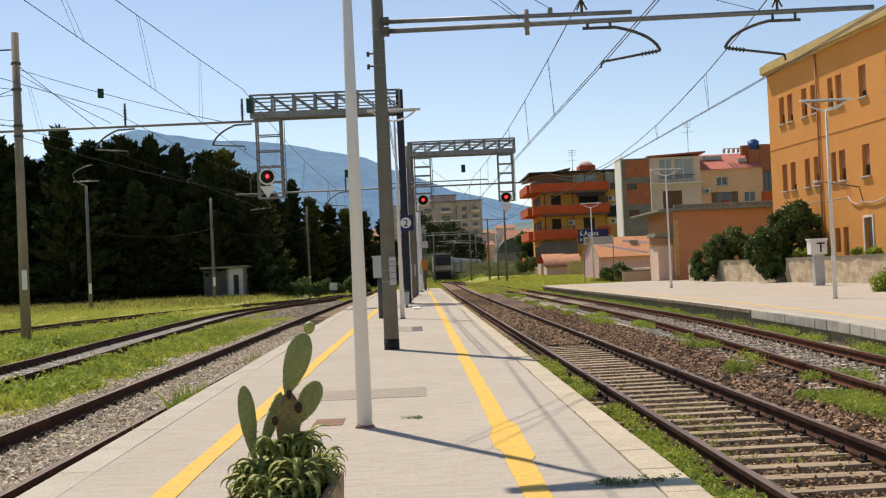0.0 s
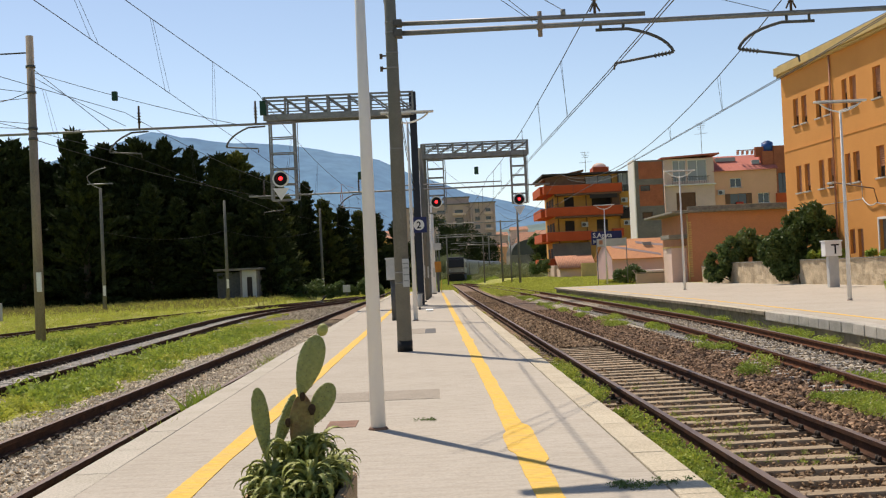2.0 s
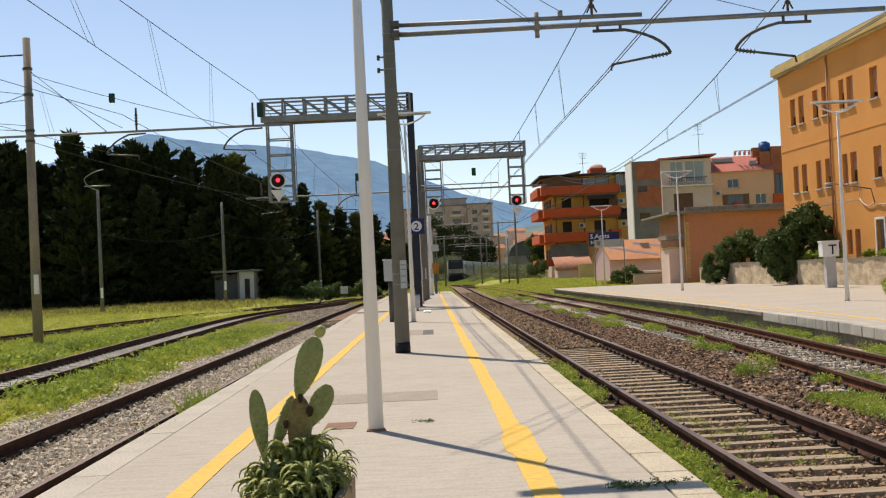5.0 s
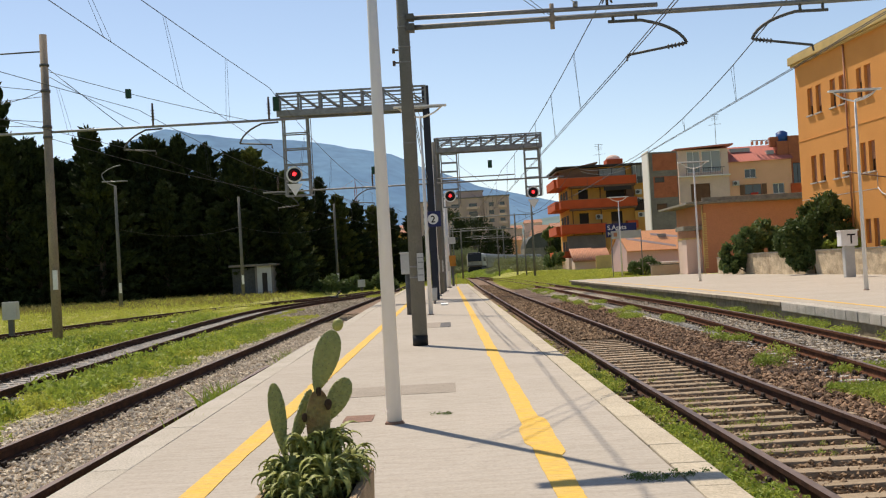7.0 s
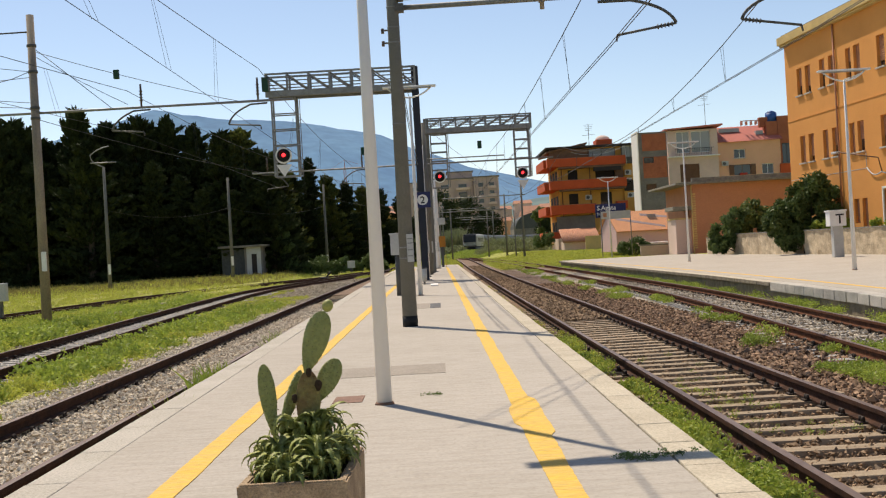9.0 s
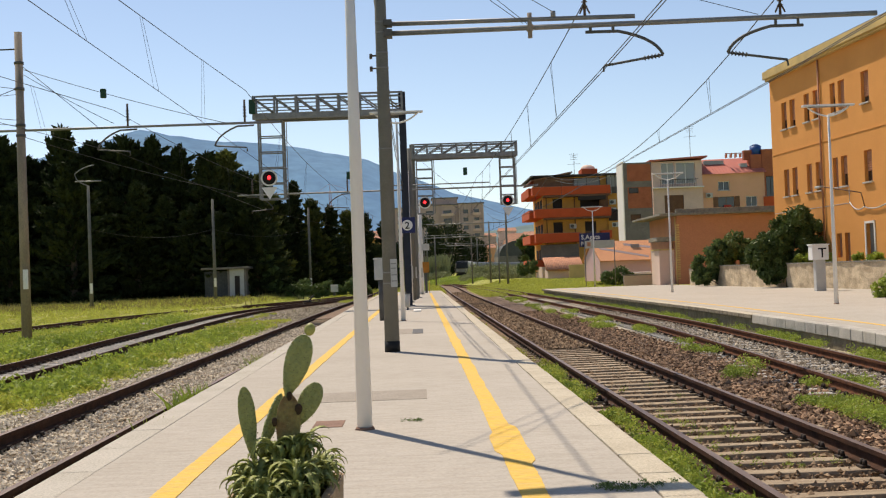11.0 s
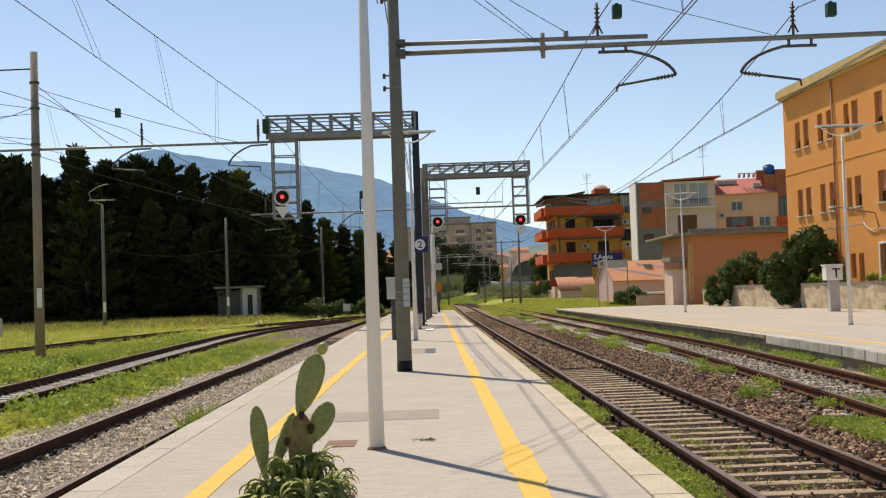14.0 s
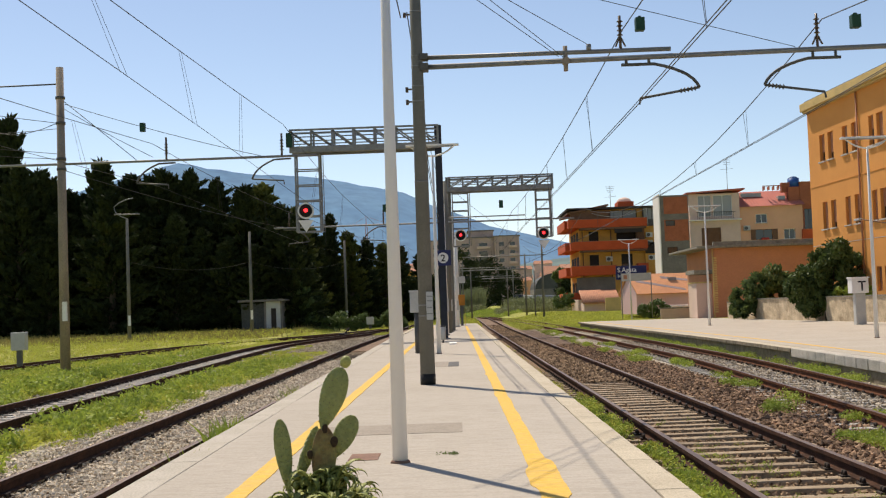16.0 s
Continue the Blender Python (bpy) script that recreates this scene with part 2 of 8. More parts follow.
def solo(name, bm, material, label, category, m=None, group="", kind="", smooth=False):
    me = mesh_of(name, bm, material)
    if smooth:
        for p in me.polygons:
            p.use_smooth = True
    ob = new(name, me)
    if m is not None:
        ob.matrix_basis = m
    return tagged(ob, label, category, group, kind)


def box(bm, x0, y0, z0, x1, y1, z1, bevel=0.0, mi=0):
    v = [bm.verts.new(p) for p in ((x0, y0, z0), (x1, y0, z0), (x1, y1, z0), (x0, y1, z0), (x0, y0, z1), (x1, y0, z1), (x1, y1, z1), (x0, y1, z1))]
    fs = [bm.faces.new([v[i] for i in q]) for q in ((0, 3, 2, 1), (4, 5, 6, 7), (0, 1, 5, 4), (1, 2, 6, 5), (2, 3, 7, 6), (3, 0, 4, 7))]
    for f in fs:
        f.material_index = mi
    if bevel:
        es = list({e for f in fs for e in f.edges})
        bmesh.ops.bevel(bm, geom=es, offset=bevel, segments=2, affect="EDGES", profile=0.6)
    return bm


def rod(bm, p, q, r, r2=None, n=8, mi=0, caps=True):
    p, q = Vector(p), Vector(q)
    r2 = r if r2 is None else r2
    d = (q - p).normalized()
    s = d.orthogonal().normalized()
    t = d.cross(s)
    a = [bm.verts.new(p + (s * math.cos(i * 2 * math.pi / n) + t * math.sin(i * 2 * math.pi / n)) * r) for i in range(n)]
    b = [bm.verts.new(q + (s * math.cos(i * 2 * math.pi / n) + t * math.sin(i * 2 * math.pi / n)) * r2) for i in range(n)]
    for i in range(n):
        f = bm.faces.new((a[i], a[(i + 1) % n], b[(i + 1) % n], b[i]))
        f.material_index, f.smooth = mi, n > 5
    if caps:
        bm.faces.new(a[::-1]).material_index = mi
        bm.faces.new(b).material_index = mi
    return bm


def tube(bm, pts, r, n=5, mi=0):
    """One continuous tube along the points."""
    pts = [Vector(p) for p in pts]
    pts = [p for i, p in enumerate(pts) if i == 0 or (p - pts[i - 1]).length > 1e-6]
    prev, s = None, None
    for i, p in enumerate(pts):
        d = (pts[min(i + 1, len(pts) - 1)] - pts[max(i - 1, 0)]).normalized()
        s = d.orthogonal().normalized() if s is None else (s - d * s.dot(d)).normalized()
        t = d.cross(s)
        ring = [bm.verts.new(p + (s * math.cos(k * 2 * math.pi / n) + t * math.sin(k * 2 * math.pi / n)) * r) for k in range(n)]
        if prev:
            for k in range(n):
                f = bm.faces.new((prev[k], prev[(k + 1) % n], ring[(k + 1) % n], ring[k]))
                f.material_index, f.smooth = mi, True
        else:
            bm.faces.new(ring[::-1])
        prev = ring
    bm.faces.new(prev)
    return bm


def curve(p, c, q, n=8):
    """Points of a quadratic arc from p to q with the control point c."""
    p, c, q = Vector(p), Vector(c), Vector(q)
    return [p * (1 - t) ** 2 + c * 2 * t * (1 - t) + q * t * t for t in (i / n for i in range(n + 1))]


def B():
    return bmesh.new()


def poly(name, verts, faces, materials, smooth=False):
    me = bpy.data.meshes.new(name)
    me.from_pydata(verts, [], faces)
    for m in materials if isinstance(materials, (list, tuple)) else [materials]:
        me.materials.append(M[m])
    if smooth:
        me.polygons.foreach_set("use_smooth", [True] * len(me.polygons))
    me.update()
    return me


RNG = np.random.default_rng(7)


# ---- lie of the land ----
def smooth(t):
    t = min(1.0, max(0.0, t))
    return t * t * (3 - 2 * t)


def rail_z(y):
    return -0.30 + 0.36 * smooth((y - 90) / 85) + 0.14 * smooth((y - 175) / 60)


def ground_z(x, y):
    z = rail_z(y) - 0.245 + 0.03 * min(280.0, max(0.0, y - 420))
    z += 0.40 * smooth((-11.5 - x) / 3) * smooth((y - 50) / 65)
    z += 0.62 * smooth((x - 8.5 + max(0.0, (y - 120) * 0.06)) / 4) * smooth((y - 98) / 32)
    z -= 0.30 * smooth((y - 170) / 40) * smooth((x - 14) / 6)
    return z


def through_points(knots, y):
    """A smooth line x(y) through the knots."""
    n = len(knots)
    i = max(0, min(n - 2, sum(1 for k in knots if k[0] <= y) - 1))
    (y0, x0), (y1, x1) = knots[i], knots[i + 1]
    s0 = (x1 - knots[i - 1][1]) / (y1 - knots[i - 1][0]) if i else (x1 - x0) / (y1 - y0)
    s1 = (knots[i + 2][1] - x0) / (knots[i + 2][0] - y0) if i + 2 < n else (x1 - x0) / (y1 - y0)
    h = y1 - y0
    t = (y - y0) / h
    return (2 * t**3 - 3 * t**2 + 1) * x0 + (t**3 - 2 * t**2 + t) * h * s0 + (-2 * t**3 + 3 * t**2) * x1 + (t**3 - t**2) * h * s1


LINE_MAIN = [(-12, 3.44), (60, 3.44), (130, 3.40), (160, 3.22), (180, 3.4), (197, 4.0), (218, 4.85), (232, 5.7), (242, 6.6), (262, 9.15), (272, 10.4), (285, 12.2),
             (302, 15), (330, 21.5), (370, 36), (420, 57)]
LINE_THREE = [(2, 5.7), (12, 6.6), (20, 7.1), (24, 7.3), (30, 7.6), (36, 7.85), (43, 7.98), (59, 8.0), (80, 7.95), (97, 7.85), (120, 7.2), (140, 5.9), (160, 4.3), (172, 3.5)]
LINE_L1 = [(-12, -4.52), (30, -4.54), (60, -4.6), (80, -4.5), (120, -4.05), (150, -3.0), (175, 0.5), (190, 2.6)]
LINE_L2 = [(8, -8.5), (25, -9.2), (32, -9.4), (40, -9.8), (48, -10.1), (57, -10.45), (70, -10.6), (80, -9.9), (90, -8.5), (100, -7.1), (115, -5.4), (128, -4.1)]
LINE_L3 = [(38, -20.0), (58, -18.2), (66, -17.6), (77, -16.0), (85, -14.2), (95, -11.2), (105, -8.3), (116, -5.9)]


# ---- ground ----
def ground_material():
    m = bpy.data.materials.new("ground")
    m.use_nodes = True
    n, l = m.node_tree.nodes, m.node_tree.links
    b = n["Principled BSDF"]
    tc, sep = n.new("ShaderNodeTexCoord"), n.new("ShaderNodeSeparateXYZ")
    l.new(tc.outputs["Object"], sep.inputs[0])
    wob = n.new("ShaderNodeTexNoise"); wob.inputs["Scale"].default_value, wob.inputs["Detail"].default_value = 0.7, 4
    l.new(tc.outputs["Object"], wob.inputs["Vector"])
    add = n.new("ShaderNodeMath"); add.operation = "MULTIPLY_ADD"
    l.new(wob.outputs["Fac"], add.inputs[0]); add.inputs[1].default_value = 1.5; l.new(sep.outputs["X"], add.inputs[2])
    mr = n.new("ShaderNodeMapRange")
    mr.inputs["From Min"].default_value, mr.inputs["From Max"].default_value = -24.25, 25.75
    l.new(add.outputs[0], mr.inputs["Value"])

    def ramp(stops):
        r = n.new("ShaderNodeValToRGB")
        e = r.color_ramp.elements
        e[0].position, e[0].color = (stops[0][0] + 25) / 50, (*stops[0][1], 1)
        e[1].position, e[1].color = (stops[-1][0] + 25) / 50, (*stops[-1][1], 1)
        for x, c in stops[1:-1]:
            k = e.new((x + 25) / 50)
            k.color = (*c, 1)
        l.new(mr.outputs[0], r.inputs[0])
        return r

    grass, soil, grey, brown, dark = (0.34, 0.335, 0.09), (0.20, 0.17, 0.085), (0.38, 0.33, 0.26), (0.24, 0.165, 0.11), (0.165, 0.115, 0.085)
    bands = ramp([(-24, grass), (-11.6, grass), (-11.1, grey), (-8.6, grey), (-8.1, grass), (-6.6, grass), (-6.2, grey), (0, grey), (1.9, soil), (2.5, brown), (4.4, brown),
                  (4.8, dark), (6.0, dark), (6.7, grey), (9.0, grey), (9.6, grass), (24, grass)])
    far = n.new("ShaderNodeMapRange")
    far.inputs["From Min"].default_value, far.inputs["From Max"].default_value = 95, 120
    l.new(sep.outputs["Y"], far.inputs["Value"])
    fm = n.new("ShaderNodeMix"); fm.data_type = "RGBA"
    l.new(far.outputs[0], fm.inputs["Factor"]); l.new(bands.outputs[0], fm.inputs["A"])
    fm.inputs["B"].default_value = (0.33, 0.335, 0.085, 1)
    big, fine = n.new("ShaderNodeTexNoise"), n.new("ShaderNodeTexVoronoi")
    big.inputs["Scale"].default_value, big.inputs["Detail"].default_value = 0.35, 6
    fine.inputs["Scale"].default_value = 16
    l.new(tc.outputs["Object"], big.inputs["Vector"]); l.new(tc.outputs["Object"], fine.inputs["Vector"])
    v1, v2, mul = n.new("ShaderNodeMapRange"), n.new("ShaderNodeMapRange"), n.new("ShaderNodeMath")
    v1.inputs["From Min"].default_value, v1.inputs["From Max"].default_value, v1.inputs["To Min"].default_value, v1.inputs["To Max"].default_value = 0.3, 0.7, 0.75, 1.25
    v2.inputs["To Min"].default_value, v2.inputs["To Max"].default_value = 0.55, 1.35
    sepc = n.new("ShaderNodeSeparateColor")
    l.new(big.outputs["Fac"], v1.inputs["Value"]); l.new(fine.outputs["Color"], sepc.inputs[0]); l.new(sepc.outputs[0], v2.inputs["Value"])
    mul.operation = "MULTIPLY"; l.new(v1.outputs[0], mul.inputs[0]); l.new(v2.outputs[0], mul.inputs[1])
    hs = n.new("ShaderNodeHueSaturation"); l.new(fm.outputs["Result"], hs.inputs["Color"]); l.new(mul.outputs[0], hs.inputs["Value"])
    l.new(hs.outputs[0], b.inputs["Base Color"])
    bp = n.new("ShaderNodeBump"); bp.inputs["Strength"].default_value, bp.inputs["Distance"].default_value = 0.9, 0.05
    l.new(fine.outputs["Distance"], bp.inputs["Height"]); l.new(bp.outputs[0], b.inputs["Normal"])
    b.inputs["Roughness"].default_value, b.inputs["Specular IOR Level"].default_value = 0.95, 0.1
    return m


M["ground"] = ground_material()


def ground():
    xs = np.unique(np.concatenate([np.linspace(-25, 25, 101), np.linspace(-120, 120, 41), [-3000, -1200, -500, -250, 250, 500, 1200, 3000]]))
    ys = np.unique(np.concatenate([np.linspace(-8, 60, 69), np.linspace(60, 200, 71), np.linspace(200, 420, 23), [-400, -100, -30, 460, 500, 560, 620, 700, 1200, 2000, 3500]]))
    verts = []
    for y in ys:
        for x in xs:
            near = abs(x) < 120 and -20 < y < 430
            verts.append((x, y, ground_z(x, y) + (0.05 * (noise.noise((x * 0.4, y * 0.4, 0)) + 0.4 * noise.noise((x * 1.7, y * 1.7, 3))) if near and not -3.2 < x < 9.2 else 0.0)))
    w = len(xs)
    faces = [(j * w + i, j * w + i + 1, (j + 1) * w + i + 1, (j + 1) * w + i) for j in range(len(ys) - 1) for i in range(w - 1)]
    tagged(new("ground", poly("ground", verts, faces, "ground", True)), "railway ground of ballast, weeds and rough grass", "ground", kind="structure")


# ---- tracks ----
RAIL = [(-0.036, 0.0), (0.036, 0.0), (0.036, -0.045), (0.012, -0.06), (0.012, -0.135), (0.07, -0.15), (0.07, -0.165), (-0.07, -0.165), (-0.07, -0.15), (-0.012, -0.135), (-0.012, -0.06),
        (-0.036, -0.045)]


def rail(parent, line, side, y0, y1, rust):
    ys = [y0]
    while ys[-1] < y1:
        ys.append(min(y1, ys[-1] + (1.5 if ys[-1] < 130 else 4.0)))
    verts, faces, mats = [], [], []
    k = len(RAIL)
    for j, y in enumerate(ys):
        x = through_points(line, y)
        slope = (through_points(line, min(y + 0.5, y1)) - through_points(line, max(y - 0.5, y0))) / (min(y + 0.5, y1) - max(y - 0.5, y0))
        nx, ny = 1 / math.hypot(1, slope), -slope / math.hypot(1, slope)
        for u, w in RAIL:
            verts.append((x + nx * (side * 0.7535 + u), y + ny * (side * 0.7535 + u), rail_z(y) + w))
        if j:
            for i in range(k):
                faces.append(((j - 1) * k + i, (j - 1) * k + (i + 1) % k, j * k + (i + 1) % k, j * k + i))
                mats.append(1 if i == 0 else 0)
    me = poly("rail", verts, faces, [rust, "rail_top"])
    me.polygons.foreach_set("material_index", mats)
    bm = bmesh.new(); bm.from_mesh(me); bmesh.ops.recalc_face_normals(bm, faces=bm.faces); bm.to_mesh(me); bm.free()
    ob = new("rail", me)
    ob.parent = parent
    return ob


def sleepers(parent, line, y0, y1, step, material, length=2.4, width=0.215, sink=0.0, single_to=45.0):
    shapes = []
    for k in range(5):
        bm = B(); box(bm, -length / 2 - 0.02 * k, -width / 2, -0.14, length / 2 + 0.03 * (k % 3), width / 2 - 0.012 * (k % 2), 0.0, 0.010 + 0.004 * k)
        bmesh.ops.subdivide_edges(bm, edges=[e for e in bm.edges if e.calc_length() > length * 0.8], cuts=5)
        for v in bm.verts:
            v.co.y += 0.012 * noise.noise((v.co.x * 2.3, v.co.y * 20, k)); v.co.z += 0.008 * noise.noise((v.co.x * 3.1, v.co.y * 9, k + 7))
        shapes.append(mesh_of("sleeper", bm, material))
    clip = B()
    y = y0
    rest = B()
    k = 0
    while y < y1:
        x, z = through_points(line, y), rail_z(y) - 0.168 - sink
        if y < single_to:
            ob = new("sleeper", random.choice(shapes))
            ob.parent = parent
            ob.matrix_basis = pose(x + random.uniform(-0.02, 0.02), y + random.uniform(-0.02, 0.02), z, random.uniform(-1, 1), random.uniform(-0.4, 0.4), random.uniform(-0.8, 0.8))
        else:
            box(rest, x - length / 2, y - width / 2, z - 0.14, x + length / 2, y + width / 2, z)
        if y < 60:
            for s in (-0.7535, 0.7535):
                for o in (-0.105, 0.105):
                    box(clip, x + s + o - 0.05, y - 0.075, z + 0.001, x + s + o + 0.05, y + 0.075, z + 0.022)
                    rod(clip, (x + s + o, y - 0.035, z + 0.02), (x + s + o, y - 0.035, z + 0.075), 0.026, 0.018, n=6)
                    rod(clip, (x + s + o, y + 0.035, z + 0.02), (x + s + o, y + 0.035, z + 0.075), 0.026, 0.018, n=6)
        y += step
        k += 1
    tagged(part("sleepers", rest, material, parent), kind="stuff")
    tagged(part("rail_fastenings", clip, "dark_iron", parent), kind="stuff")


def track(name, line, y0, y1, label, rust="rust_dark"):
    t = thing(name, pose(0, 0, 0), label, "railway track", kind="structure")
    rail(t, line, -1, y0, y1, rust)
    rail(t, line, 1, y0, y1, rust)
    return t


def tracks():
    t = track("track_main", LINE_MAIN, -10, 415, "rust-brown railway track on worn sleepers beside the platform")
    sleepers(t, LINE_MAIN, 5.4, 36, 0.6, "sleeper_wood")
    t = track("track_three", LINE_THREE, 4, 170, "rusty railway track along the far platform", "rust")
    sleepers(t, LINE_THREE, 8, 60, 0.6, "sleeper_concrete", sink=0.035, single_to=30)
    t = track("track_left", LINE_L1, -10, 185, "rusty railway track half sunk in pale gravel")
    sleepers(t, LINE_L1, 6, 60, 0.66, "sleeper_wood", sink=0.040, single_to=30)
    t = track("track_siding", LINE_L2, 10, 126, "dark siding track with pale concrete sleepers")
    sleepers(t, LINE_L2, 20, 75, 0.6, "sleeper_concrete", width=0.26, sink=0.02, single_to=75)
    track("track_old_siding", LINE_L3, 40, 114, "old siding track nearly hidden by weeds")


# ---- platforms ----
def platform_material():
    m = mat("platform_concrete", (0.475, 0.43, 0.37), (0.405, 0.365, 0.305), 0.5, 30, 1.0, 0.25, contrast=0.2, grain=0.09, spec=0.03)
    n, l = m.node_tree.nodes, m.node_tree.links
    tc = n.new("ShaderNodeTexCoord")
    w = n.new("ShaderNodeTexWave"); w.bands_direction = "Y"
    w.inputs["Scale"].default_value, w.inputs["Distortion"].default_value, w.inputs["Detail"].default_value = 1.6, 7, 3
    l.new(tc.outputs["Object"], w.inputs["Vector"])
    old = n["Bump"]
    b2 = n.new("ShaderNodeBump"); b2.inputs["Strength"].default_value, b2.inputs["Distance"].default_value = 0.25, 0.01
    l.new(w.outputs["Fac"], b2.inputs["Height"]); l.new(old.outputs[0], b2.inputs["Normal"])
    l.new(b2.outputs[0], n["Principled BSDF"].inputs["Normal"])
    hue = n["Hue/Saturation/Value"]
    grime = n.new("ShaderNodeTexNoise"); grime.inputs["Scale"].default_value, grime.inputs["Detail"].default_value = 2.2, 7
    gm = n.new("ShaderNodeMapping"); gm.inputs["Scale"].default_value = (1.5, 4.6, 1.0)
    l.new(tc.outputs["Object"], gm.inputs["Vector"]); l.new(gm.outputs[0], grime.inputs["Vector"])
    cr = n.new("ShaderNodeValToRGB")
    cr.color_ramp.elements[0].position, cr.color_ramp.elements[1].position = 0.36, 0.56
    cr.color_ramp.elements[0].color, cr.color_ramp.elements[1].color = (0.80, 0.78, 0.76, 1), (1, 1, 1, 1)
    l.new(grime.outputs["Fac"], cr.inputs[0])
    mx = n.new("ShaderNodeMix"); mx.data_type, mx.blend_type = "RGBA", "MULTIPLY"
    mx.inputs["Factor"].default_value = 0.42
    l.new(hue.outputs[0], mx.inputs["A"]); l.new(cr.outputs[0], mx.inputs["B"])
    tile = n.new("ShaderNodeTexBrick")
    tile.inputs["Scale"].default_value, tile.inputs["Brick Width"].default_value, tile.inputs["Row Height"].default_value = 1.0, 0.21, 0.105
    tile.inputs["Mortar Size"].default_value, tile.inputs["Mortar Smooth"].default_value = 0.008, 0.6
    tile.inputs["Color1"].default_value, tile.inputs["Color2"].default_value, tile.inputs["Mortar"].default_value = (1, 1, 1, 1), (0.94, 0.94, 0.94, 1), (0.80, 0.79, 0.77, 1)
    warp = n.new("ShaderNodeTexNoise"); warp.inputs["Scale"].default_value = 3.0
    off = n.new("ShaderNodeVectorMath"); off.operation = "MULTIPLY_ADD"; off.inputs[1].default_value = (0.30, 0.16, 0.0)
    l.new(tc.outputs["Object"], warp.inputs["Vector"]); l.new(warp.outputs["Color"], off.inputs[0]); l.new(tc.outputs["Object"], off.inputs[2]); l.new(off.outputs[0], tile.inputs["Vector"])
    mt = n.new("ShaderNodeMix"); mt.data_type, mt.blend_type = "RGBA", "MULTIPLY"
    mt.inputs["Factor"].default_value = 0.32
    l.new(mx.outputs["Result"], mt.inputs["A"]); l.new(tile.outputs["Color"], mt.inputs["B"])
    l.new(mt.outputs["Result"], n["Principled BSDF"].inputs["Base Color"])
    return m


M["platform"] = platform_material()


def left_edge(y):
    return -2.90 - 0.010 * min(max(y, 0), 60)


def slab(name, line_a, line_b, ys, z0, z1, material):
    """A slab between the lines x = a(y) and x = b(y)."""
    verts, faces = [], []
    for y in ys:
        a, b = line_a(y), line_b(y)
        verts += [(a, y, z0), (b, y, z0), (b, y, z1), (a, y, z1)]
    for j in range(len(ys) - 1):
        o, p = j * 4, j * 4 + 4
        faces += [(o + k, o + (k + 1) % 4, p + (k + 1) % 4, p + k) for k in range(4)]
    e = (len(ys) - 1) * 4
    faces += [(3, 2, 1, 0), (e, e + 1, e + 2, e + 3)]
    me = poly(name, verts, faces, material)
    bm = bmesh.new(); bm.from_mesh(me); bmesh.ops.recalc_face_normals(bm, faces=bm.faces); bm.to_mesh(me); bm.free()
    return me


PLATFORM_END = 111.0


